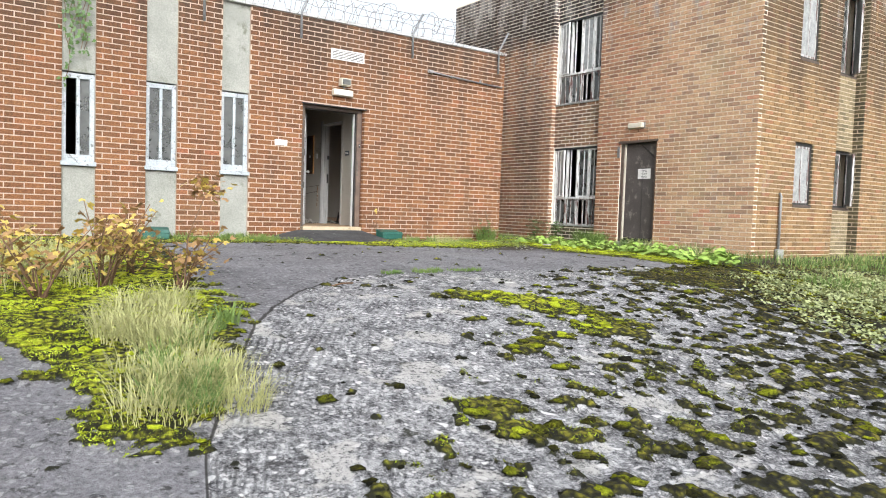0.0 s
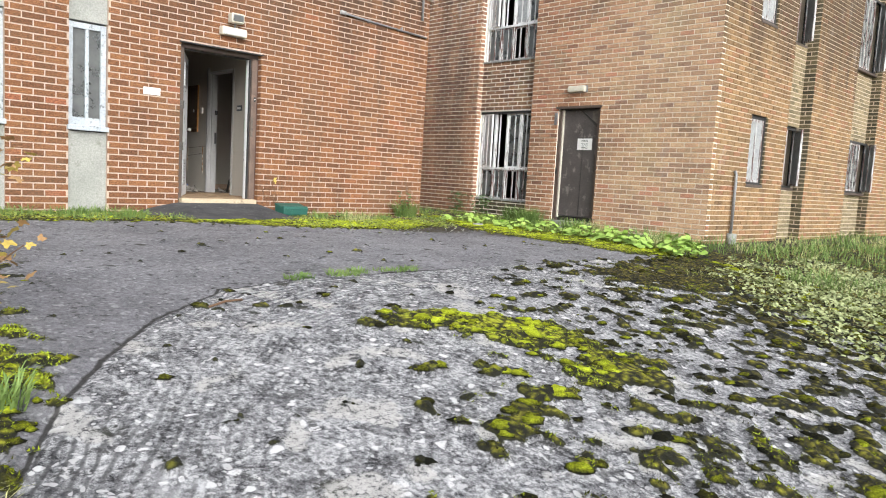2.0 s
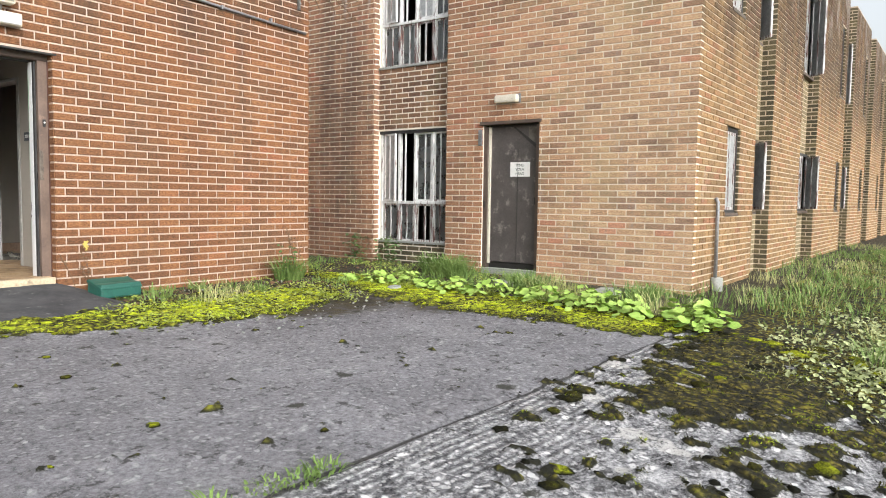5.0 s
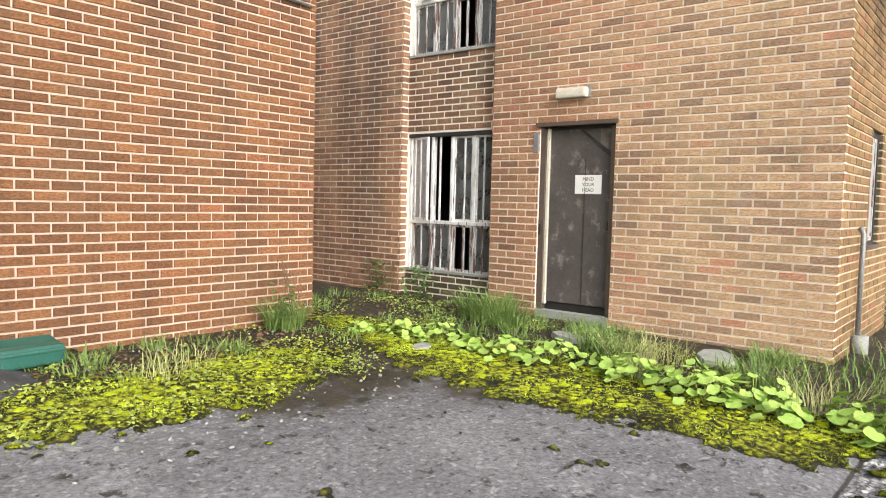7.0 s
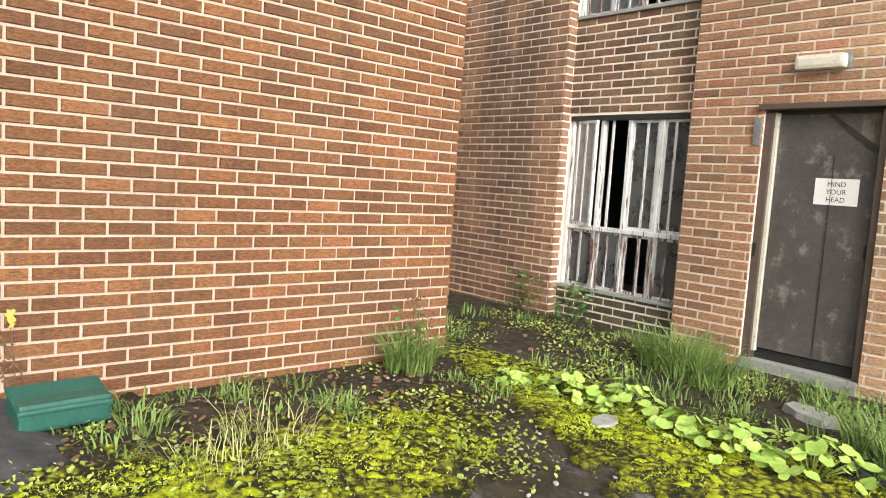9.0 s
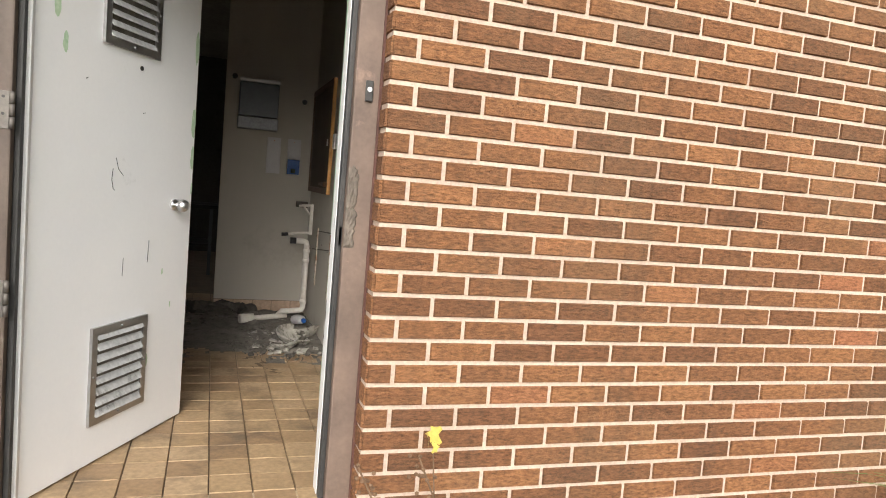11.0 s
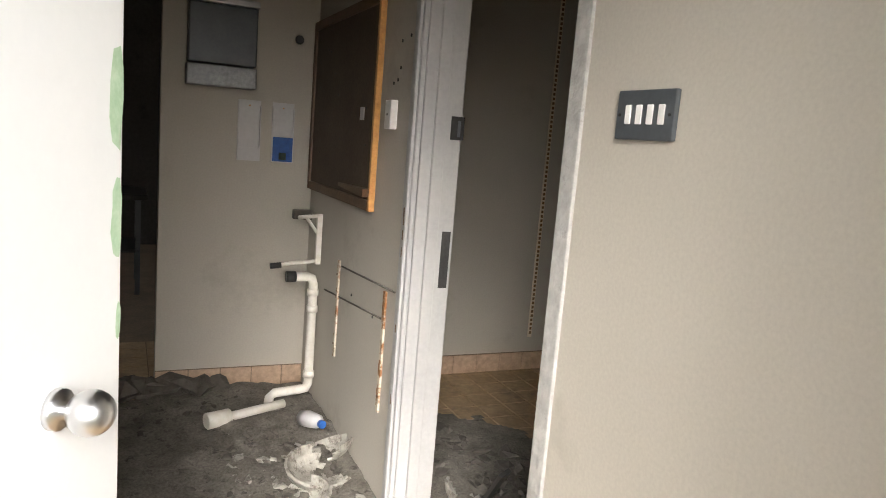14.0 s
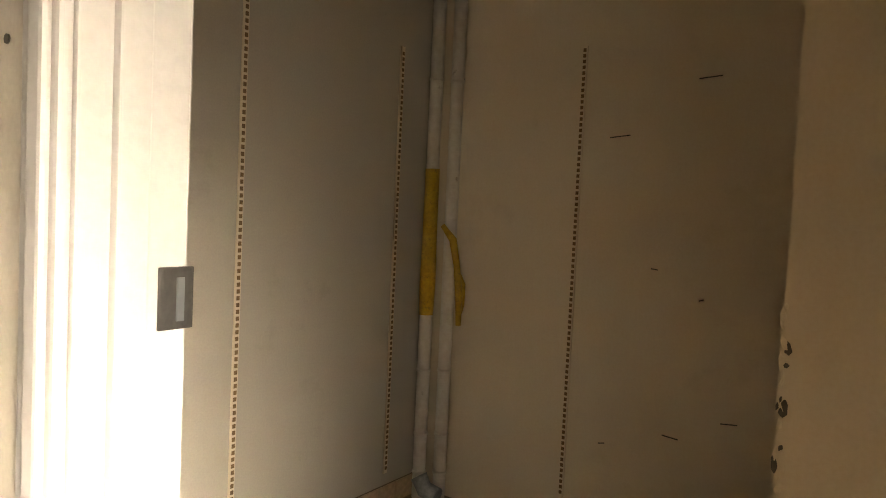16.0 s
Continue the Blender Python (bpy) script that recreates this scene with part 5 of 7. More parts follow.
# ---- planting ----
def blades(name, clumps, material, label, seed, width=0.006):
    """Grass as one mesh: clumps of (x, y, spread, count, height, lean)."""
    rng = random.Random(seed)
    verts, faces = [], []
    for cx, cy, spread_r, count, height, lean in clumps:
        for _ in range(count):
            a, r = rng.uniform(0, 6.283), spread_r * math.sqrt(rng.random())
            x, y = cx + r * math.cos(a), cy + r * math.sin(a)
            z = ground_z(x, y) + 0.004
            h = height * rng.uniform(0.45, 1.1)
            d = a + rng.uniform(-1.2, 1.2)
            bend = lean * h * rng.uniform(0.3, 1.3)
            w = width * rng.uniform(0.6, 1.3)
            px, py = -math.sin(d) * w, math.cos(d) * w
            i = len(verts)
            for s in (0.0, 0.4, 0.75):
                ox, oy = math.cos(d) * bend * s * s, math.sin(d) * bend * s * s
                q = 1 - s * 0.7
                verts += [(x + ox - px * q, y + oy - py * q, z + h * s), (x + ox + px * q, y + oy + py * q, z + h * s)]
            verts.append((x + math.cos(d) * bend, y + math.sin(d) * bend, z + h * (1 - 0.25 * lean)))
            faces += [(i, i + 1, i + 3, i + 2), (i + 2, i + 3, i + 5, i + 4), (i + 4, i + 5, i + 6)]
    me = bpy.data.meshes.new(name)
    me.from_pydata(verts, [], faces)
    me.materials.append(material)
    return tagged(new(name, me), label, "grass", kind="stuff")


rng = random.Random(11)
green, straw = [], []
for _ in range(64):                                   # island tufts
    t = rng.random()
    straw.append((1.5 + rng.uniform(-0.15, 0.38) + 0.1 * t, 3.4 + 1.9 * t, 0.14, 75, rng.uniform(0.09, 0.24), 1.1))
for c in ((1.62, 3.45), (1.5, 3.6), (1.7, 3.6), (1.85, 4.3), (1.55, 3.85), (1.75, 3.75), (2.2, 4.75), (2.05, 4.6), (1.6, 4.1)):
    green.append((*c, 0.09, 70, 0.17, 0.8))
for _ in range(40):
    straw.append((rng.uniform(0.2, 1.9), rng.uniform(6.0, 8.8), 0.2, 50, rng.uniform(0.15, 0.4), 0.7))
for x in np.arange(4.3, 5.6, 0.13):                   # joint line tufts
    if rng.random() < 0.75:
        green.append((x + 0.1, float(kerb_y(x)) + rng.uniform(-0.05, 0.05), 0.09, 60, rng.uniform(0.025, 0.06), 1.2))
for _ in range(26):                                   # along the wing
    x = rng.uniform(6.9, 9.9)
    green.append((x, rng.uniform(9.9, 11.1), 0.12, 26, rng.uniform(0.05, 0.15), 1.0))
for _ in range(34):
    green.append((rng.uniform(2.6, 5.2), rng.uniform(10.3, 11.1), 0.16, 40, rng.uniform(0.06, 0.16), 0.9))
green += [(9.35, 10.9, 0.16, 170, 0.36, 1.1), (9.55, 10.98, 0.1, 80, 0.3, 1.1)]
for _ in range(44):                                   # along the tall block
    green.append((rng.uniform(10.2, 11.9), rng.uniform(6.9, 12.2), 0.18, 40, rng.uniform(0.06, 0.18), 1.0))
green += [(11.4, 10.05, 0.3, 420, 0.36, 0.9), (11.2, 9.75, 0.25, 220, 0.3, 1.0), (10.75, 8.35, 0.22, 240, 0.3, 0.9), (10.55, 8.15, 0.2, 140, 0.26, 1.0), (10.6, 7.0, 0.25, 160, 0.3, 0.8)]
straw += [(10.5, 8.0, 0.2, 120, 0.34, 0.9), (10.3, 6.6, 0.25, 130, 0.32, 0.9), (10.9, 7.9, 0.25, 80, 0.3, 0.9), (8.0, 10.3, 0.25, 90, 0.22, 1.0), (7.6, 10.0, 0.2, 60, 0.2, 1.0)]
for _ in range(260):                                  # rough grass south of the block
    x, y = rng.uniform(10, 26), rng.uniform(2.5, 6.7)
    (green if rng.random() < 0.6 else straw).append((x, y, 0.35, 46, rng.uniform(0.1, 0.28), 0.9))
for _ in range(70):
    straw.append((rng.uniform(8.6, 11.5), rng.uniform(3.2, 5.6), 0.2, 22, rng.uniform(0.04, 0.1), 1.6))
blades("green_grass", green, M_GRASS, "fresh green grass tufts along walls and joints", 5)
blades("dry_grass", straw, M_STRAW, "pale dry grass on the mossy island", 6, 0.003)


def small_leaves(name, spots, material, label, seed, size=0.022, height=0.06):
    """Low weeds as one mesh of little round leaves."""
    rng = random.Random(seed)
    verts, faces = [], []
    for cx, cy, r0, count in spots:
        for _ in range(count):
            a, r = rng.uniform(0, 6.283), r0 * math.sqrt(rng.random())
            x, y = cx + r * math.cos(a), cy + r * math.sin(a)
            z = ground_z(x, y) + 0.012 + rng.random() * height
            s = size * rng.uniform(0.5, 1.3)
            m = Euler((rng.uniform(-0.7, 0.7), rng.uniform(-0.7, 0.7), rng.uniform(0, 6.283))).to_matrix()
            i = len(verts)
            for px, py, pz in ((-0.2, 0, 0), (0.25, -0.55, 0.12), (0.9, -0.4, 0.1), (1.3, 0, -0.1), (0.9, 0.4, 0.1), (0.25, 0.55, 0.12)):
                verts.append(tuple(Vector((x, y, z)) + m @ Vector((px * s, py * s, pz * s))))
            faces += [(i, i + 1, i + 2, i + 3), (i, i + 3, i + 4, i + 5)]
    me = bpy.data.meshes.new(name)
    me.from_pydata(verts, [], faces)
    me.materials.append(material)
    return tagged(new(name, me), label, "weeds", kind="stuff")


rng = random.Random(21)
weeds = [(rng.uniform(6.6, 9.2), rng.uniform(9.2, 10.35), 0.2, 34) for _ in range(60)]
weeds += [(rng.uniform(7.2, 9.8), rng.uniform(10.3, 11.1), 0.12, 12) for _ in range(26)]
weeds += [(rng.uniform(2.4, 5.4), rng.uniform(10.2, 11.1), 0.25, 60) for _ in range(26)]
weeds += [(rng.uniform(9.9, 11.8), rng.uniform(7.0, 12.2), 0.25, 70) for _ in range(60)]
small_leaves("low_weeds", weeds, M_HERB, "low leafy weeds along the foot of the walls", 9, 0.017, 0.05)
mat_weeds = [(rng.uniform(7.6, 12.5), rng.uniform(1.5, 5.4), 0.4, 120) for _ in range(120)]
mat_weeds = [w for w in mat_weeds if w[0] - 7.6 + (5.4 - w[1]) * 1.0 > 1.6]
small_leaves("ground_weeds", mat_weeds, M_PALE_HERB, "pale creeping weeds over the slab", 10, 0.03, 0.05)
tall = [(9.4, 10.95, 0.12, 60), (11.75, 11.4, 0.2, 130), (11.8, 12.1, 0.2, 110)]
small_leaves("wall_weeds", tall, M_IVY, "dark leafy weeds against the bricks", 12, 0.04, 0.42)


def broad_leaf(size):
    """One round, cupped leaf on its stalk end."""
    bm = bmesh.new()
    rings = [[bm.verts.new((0.0, 0.0, 0.0))]]
    n = 12
    for r in (0.45, 1.0):
        ring = []
        for k in range(n):
            a = 2 * math.pi * k / n
            notch = 1.0 - 0.45 * math.exp(-((a - math.pi) / 0.45) ** 2)
            q = r * size * notch * (1 + 0.06 * math.sin(5 * a))
            ring.append(bm.verts.new((q * math.cos(a) + size * 0.35, q * math.sin(a) * 0.92, 0.10 * size * r * r * (1 + 0.5 * math.cos(3 * a)))))
        rings.append(ring)
    rings[0][0].co.x = size * 0.35
    for k in range(n):
        bm.faces.new((rings[0][0], rings[1][k], rings[1][(k + 1) % n])).smooth = True
        bm.faces.new((rings[1][k], rings[2][k], rings[2][(k + 1) % n], rings[1][(k + 1) % n])).smooth = True
    return bm


LEAF_MESHES = [mesh_of(broad_leaf(s), "leaf", M_LEAF) for s in (0.028, 0.038, 0.048, 0.056)]


def leafy_plant(leaves, radius, height, seed):
    rng = random.Random(seed)
    t = thing("leafy_plant", "low plant with broad fresh green leaves", "plant", (0, 0, 0), "leafy plants by the wall")
    for k in range(leaves):
        a, r = rng.uniform(0, 6.283), radius * math.sqrt(rng.random())
        ob = new("leaf", rng.choice(LEAF_MESHES))
        ob.parent = t
        z = height * (1.0 - 0.6 * (r / radius) ** 2) * rng.uniform(0.45, 1.1)
        ob.matrix_basis = pose(r * math.cos(a), r * math.sin(a), z, rng.uniform(-26, 26), rng.uniform(2, 44), math.degrees(a) + rng.uniform(-40, 40))
        if k % 3 == 0:
            st = part("stalk", tube([(0.2 * r * math.cos(a), 0.2 * r * math.sin(a), 0.0), (r * math.cos(a), r * math.sin(a), z)], 0.004, 5), M_HERB, t)
    return t


kinds = [leafy_plant(46, 0.25, 0.19, 1), leafy_plant(34, 0.2, 0.14, 2), leafy_plant(58, 0.27, 0.23, 3)]
SPOTS = [(9.8, 10.35, 1, 0.8), (9.95, 9.95, 0, 0.9), (10.05, 9.6, 0, 1.0), (10.05, 9.2, 1, 1.0), (9.98, 8.85, 0, 1.0), (10.1, 8.5, 0, 1.05), (10.2, 8.05, 1, 1.0), (10.05, 7.75, 0, 1.1), (10.15, 7.45, 2, 0.95), (9.95, 7.2, 0, 1.1), (10.12, 6.95, 2, 0.9), (9.9, 6.75, 1, 1.0), (10.1, 6.25, 2, 1.15), (9.95, 6.1, 0, 1.1)]
used = set()
for i, (x, y, k, s) in enumerate(SPOTS):
    ob = kinds[k] if k not in used else copy_thing(kinds[k], Matrix.Identity(4))
    used.add(k)
    ob.matrix_basis = pose(x, y, ground_z(x, y), 0, 0, i * 67)
    ob.scale = (s, s, s)


def palm_leaf(size):
    """A five-lobed autumn leaf."""
    bm = bmesh.new()
    pts = []
    for k in range(5):
        a = math.radians(-100 + 50 * k)
        pts.append((0.64 * size * math.cos(a - 0.40), 0.64 * size * math.sin(a - 0.40)))
        length = size * (1.0 - 0.1 * abs(k - 2))
        pts.append((length * math.cos(a), length * math.sin(a)))
    pts.append((0.64 * size * math.cos(math.radians(122)), 0.64 * size * math.sin(math.radians(122))))
    c = bm.verts.new((0, 0, 0))
    ring = [bm.verts.new((x, y, -0.12 * (x * x + y * y) / size)) for x, y in pts]
    for p, q in zip(ring, ring[1:]):
        bm.faces.new((c, p, q)).smooth = True
    return bm


M_BROWN_LEAF = plain("withered_leaf", (0.26, 0.15, 0.06), (0.36, 0.22, 0.09), 9, 0.7, 0.1, 50)
PALM = [mesh_of(palm_leaf(s), "leaf", m) for s, m in ((0.026, M_AUTUMN), (0.036, M_AUTUMN), (0.046, M_AUTUMN), (0.034, M_BROWN_LEAF), (0.04, M_BROWN_LEAF), (0.048, M_BROWN_LEAF))]


def sapling(x, y, height, limbs, leaves, seed):
    rng = random.Random(seed)
    t = thing("sapling", "young sapling with yellowing autumn leaves", "shrub", (x, y, ground_z(x, y)), "autumn saplings")
    base = Vector((x, y, ground_z(x, y)))
    for k in range(limbs):
        a = rng.uniform(0, 6.283)
        out = rng.uniform(0.12, 0.42)
        tip = base + Vector((out * math.cos(a), out * math.sin(a), height * rng.uniform(0.5, 1.0)))
        mid = base.lerp(tip, 0.5) + Vector((rng.uniform(-0.05, 0.05), rng.uniform(-0.05, 0.05), 0.05))
        piece("limb", tube([base + Vector((rng.uniform(-0.04, 0.04), rng.uniform(-0.04, 0.04), -0.02)), mid, tip], [0.008, 0.006, 0.003], 6), M_TWIG, t)
        for j in range(int(leaves * 1.5)):
            f = rng.uniform(0.35, 1.05)
            p = (base.lerp(mid, f * 2) if f < 0.5 else mid.lerp(tip, f * 2 - 1)) + Vector((rng.gauss(0, 0.06), rng.gauss(0, 0.06), rng.gauss(0, 0.05)))
            ob = new("leaf", rng.choice(PALM))
            ob.matrix_basis = Matrix.Translation(p) @ pose(0, 0, 0, rng.uniform(-50, 50), rng.uniform(-50, 50), rng.uniform(0, 360))
            under(ob, t)
    return t


sapling(1.62, 5.95, 0.72, 12, 13, 31)
sapling(2.15, 5.75, 0.5, 9, 11, 32)
sapling(1.15, 5.6, 0.6, 10, 12, 33)
sapling(0.9, 6.4, 0.7, 9, 11, 34)
sapling(1.95, 6.6, 0.55, 8, 11, 35)
s4 = thing("leafy_shoot", "tall thin shoot with a yellow leaf cluster", "shrub", (2.12, 5.42, ground_z(2, 5.4)))
piece("stem", tube([(2.08, 5.42, ground_z(2, 5.4) - 0.02), (2.12, 5.46, 1.35), (2.25, 5.44, 1.70)], [0.007, 0.005, 0.003], 6), M_TWIG, s4)
rng = random.Random(40)
for k in range(70):
    ob = new("leaf", rng.choice(PALM))
    ob.matrix_basis = Matrix.Translation((2.25 + rng.gauss(0, 0.09), 5.44 + rng.gauss(0, 0.08), 1.74 + rng.gauss(0, 0.05))) @ pose(0, 0, 0, rng.uniform(-40, 40), rng.uniform(-40, 40), rng.uniform(0, 360))
    under(ob, s4)


def seed_stalks(x, y, n, height, seed):
    rng = random.Random(seed)
    t = thing("seed_stalks", "dead brown weed stalks with seed heads", "weed", (x, y, ground_z(x, y)), "dead stalks")
    for k in range(n):
        b = Vector((x + rng.uniform(-0.12, 0.12), y + rng.uniform(-0.06, 0.06), ground_z(x, y) - 0.01))
        tip = b + Vector((rng.uniform(-0.2, 0.2), rng.uniform(-0.08, 0.05), height * rng.uniform(0.6, 1.0)))
        piece("stalk", tube([b, b.lerp(tip, 0.5) + Vector((0.02, 0, 0)), tip], 0.0035, 5), M_TWIG, t)
        bm = bmesh.new()
        for j in range(14):
            p = b.lerp(tip, rng.uniform(0.72, 1.0)) + Vector((rng.gauss(0, 0.025), rng.gauss(0, 0.02), rng.gauss(0, 0.02)))
            bmesh.ops.create_icosphere(bm, subdivisions=1, radius=0.008, matrix=Matrix.Translation(p))
        tagged(piece("seed_head", bm, M_TWIG, t), kind="stuff")


seed_stalks(9.42, 10.95, 5, 0.66, 1)
seed_stalks(7.0, 11.1, 3, 0.5, 2)
yw = thing("yellow_weed", "thin weed with a withered yellow leaf against bricks", "weed", (6.99, 11.1, ground_z(7, 11.1)))
piece("stem", tube([(7.0, 11.1, ground_z(7, 11.1)), (7.01, 11.11, 1.32), (6.985, 11.11, 1.56)], [0.004, 0.003, 0.002], 6), M_TWIG, yw)
for k, (dx, dz, turn) in enumerate(((0.0, 0.0, 10), (-0.022, 0.03, 70), (0.012, 0.045, 150))):
    lf = new("leaf", PALM[k % 3])
    lf.matrix_basis = Matrix.Translation((6.985 + dx, 11.10, 1.55 + dz)) @ pose(0, 0, 0, 80, 0, turn)
    under(lf, yw)
seed_stalks(11.8, 11.95, 3, 0.6, 3)

iv = thing("ivy", "trailing ivy hanging down a concrete panel", "ivy", (2.1, YA, 3.0))
rng = random.Random(17)
for k in range(6):
    x0 = 2.02 + 0.05 * k
    low = rng.uniform(2.5, 3.7) if k < 2 else rng.uniform(3.5, 4.3)
    pts = [(x0 + rng.uniform(-0.04, 0.04), YA - 0.03 + rng.uniform(-0.02, 0.02), z) for z in np.arange(4.84, low, -0.16)]
    piece("stem", tube(pts, 0.005, 5), M_TWIG, iv)
    for p in pts:
        for j in range(3):
            bm = palm_leaf(rng.uniform(0.03, 0.05))
            bmesh.ops.transform(bm, matrix=Matrix.Translation((p[0] + rng.gauss(0, 0.04), p[1] - 0.02 + rng.uniform(-0.02, 0.01), p[2] + rng.gauss(0, 0.05))) @ pose(0, 0, 0, 70 + rng.uniform(-25, 25), rng.uniform(-30, 30), rng.uniform(-30, 30)), verts=bm.verts)
            piece("ivy_leaf", bm, M_IVY, iv)

# loose slabs by the tall block
for x, y, s, yaw in ((11.3, 7.6, 0.28, 20), (11.1, 8.9, 0.22, 65), (9.7, 9.5, 0.12, 10)):
    bm = bmesh.new()
    bmesh.ops.create_cone(bm, cap_ends=True, segments=7, radius1=s, radius2=s * 0.92, depth=0.05)
    bmesh.ops.transform(bm, matrix=pose(x, y, ground_z(x, y) + 0.02, 2, -2, yaw) @ Matrix.Diagonal((1, 0.6, 1, 1)), verts=bm.verts)
    tagged(part("broken_slab", bm, M_STONE), "broken pale paving slab lying in the weeds", "slab", "loose slabs")


def moss_cushions():
    """Moss as one mesh of low, lumpy cushions: shade painted into the rim, golden on the crown."""
    ball = bmesh.new()
    bmesh.ops.create_icosphere(ball, subdivisions=2, radius=1.0)
    ball.verts.ensure_lookup_table()
    kept = [v.index for v in ball.verts if v.co.z > -0.2]
    slot = {v: k for k, v in enumerate(kept)}
    keep = [ball.verts[v].co.copy() for v in kept]
    tri = [tuple(slot[v.index] for v in f.verts) for f in ball.faces if all(v.index in slot for v in f.verts)]
    ball.free()
    rng = np.random.RandomState(12)
    n = 110000
    x, y = rng.uniform(0.3, 10.4, n), rng.uniform(1.7, 11.0, n)
    edge, moss, soil, gold = covers(x, y)
    verts, faces, crown, tone, made = [], [], [], [], []
    for i in range(n):
        if len(made) > 6500:
            break
        lump = clumps(x[i], y[i])
        got = moss[i] + 0.50 * lump + 0.16 * noise.noise((x[i] * 1.7, y[i] * 1.7, 9))
        flat = math.exp(-(((x[i] - 8.3) / 1.3) ** 2 + ((y[i] - 5.3) / 0.8) ** 2)) > 0.35
        if got < 0.52 or (soil[i] > 0.55 and rng.rand() < 0.9) or (flat and rng.rand() < 0.93):
            continue
        s = (0.018 + 0.052 * rng.rand() ** 2.2) * (0.7 + 0.6 * min(1.0, max(0.0, got - 0.5) * 2.5))
        if edge[i] < 0.05:
            s *= 0.7
        if any(abs(x[i] - px) + abs(y[i] - py) < 0.62 * (s + ps) for px, py, ps in made[-900:]):
            continue
        made.append((x[i], y[i], s))
        a, c = rng.uniform(0, 6.283), rng.uniform(0.6, 1.0)
        z0 = ground_z(x[i], y[i]) + 0.012
        k, off = len(verts), rng.uniform(0, 50)
        bright = 0.16 + gold[i] * 0.7 + rng.uniform(-0.25, 0.3) + 0.35 * min(1.0, max(0.0, got - 0.6) * 3)
        if edge[i] > 0.05 and s < 0.045:
            bright -= 0.22
        high = rng.uniform(0.28, 0.5)
        for v in keep:
            r = 1 + 0.55 * noise.noise((v.x * 1.6 + off, v.y * 1.6, v.z * 1.6)) + 0.26 * noise.noise((v.x * 5 + off, v.y * 5, v.z * 5))
            px, py = v.x * s * r, v.y * s * c * r
            verts.append((x[i] + px * math.cos(a) - py * math.sin(a), y[i] + px * math.sin(a) + py * math.cos(a), z0 + v.z * s * high * r))
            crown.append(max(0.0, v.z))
            tone.append(bright)
        faces += [(k + p, k + q, k + w) for p, q, w in tri]
    me = bpy.data.meshes.new("moss_cushions")
    me.from_pydata(verts, [], faces)
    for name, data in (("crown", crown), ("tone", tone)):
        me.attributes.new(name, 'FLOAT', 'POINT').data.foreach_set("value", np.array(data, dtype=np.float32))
    me.polygons.foreach_set("use_smooth", [True] * len(me.polygons))
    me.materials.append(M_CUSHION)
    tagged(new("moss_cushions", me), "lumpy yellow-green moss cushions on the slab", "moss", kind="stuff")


def cushion_mat():
    m, n, l, p = node_mat("moss_cushion_fuzz")
    pos = place(n)

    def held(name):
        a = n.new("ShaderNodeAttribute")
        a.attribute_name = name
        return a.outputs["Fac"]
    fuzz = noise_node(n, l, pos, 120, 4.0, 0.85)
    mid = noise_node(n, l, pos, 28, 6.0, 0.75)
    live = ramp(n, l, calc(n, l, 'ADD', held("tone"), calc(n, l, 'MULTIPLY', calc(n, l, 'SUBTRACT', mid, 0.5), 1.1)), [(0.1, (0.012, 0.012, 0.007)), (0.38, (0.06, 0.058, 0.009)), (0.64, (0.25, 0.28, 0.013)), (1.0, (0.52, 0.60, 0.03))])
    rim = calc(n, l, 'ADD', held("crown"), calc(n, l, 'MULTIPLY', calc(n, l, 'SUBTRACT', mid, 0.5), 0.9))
    # near-black rim is the flank's shade put into the colour
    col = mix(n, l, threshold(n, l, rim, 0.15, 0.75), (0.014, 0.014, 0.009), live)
    col = mix(n, l, 0.8, col, ramp(n, l, fuzz, [(0.32, (0.08, 0.08, 0.08)), (0.68, (0.92, 0.92, 0.92))]), 'OVERLAY')
    l.new(col, p.inputs["Base Color"])
    p.inputs["Roughness"].default_value = 0.95
    p.inputs["Specular IOR Level"].default_value = 0.1
    bump(n, l, calc(n, l, 'ADD', fuzz, mid), 1.0, 0.012, p)
    return m


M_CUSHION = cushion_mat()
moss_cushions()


def frond_mat():
    m, n, l, p = node_mat("moss_fronds")
    a = n.new("ShaderNodeAttribute")
    a.attribute_name = "tone"
    own = n.new("ShaderNodeNewGeometry").outputs["Random Per Island"]
    f = calc(n, l, 'ADD', a.outputs["Fac"], calc(n, l, 'MULTIPLY', calc(n, l, 'SUBTRACT', own, 0.5), 0.45))
    l.new(ramp(n, l, f, [(0.08, (0.014, 0.014, 0.007)), (0.35, (0.085, 0.085, 0.012)), (0.62, (0.29, 0.36, 0.016)), (1.0, (0.56, 0.68, 0.06))]), p.inputs["Base Color"])
    p.inputs["Roughness"].default_value = 0.9
    p.inputs["Specular IOR Level"].default_value = 0.15
    return m


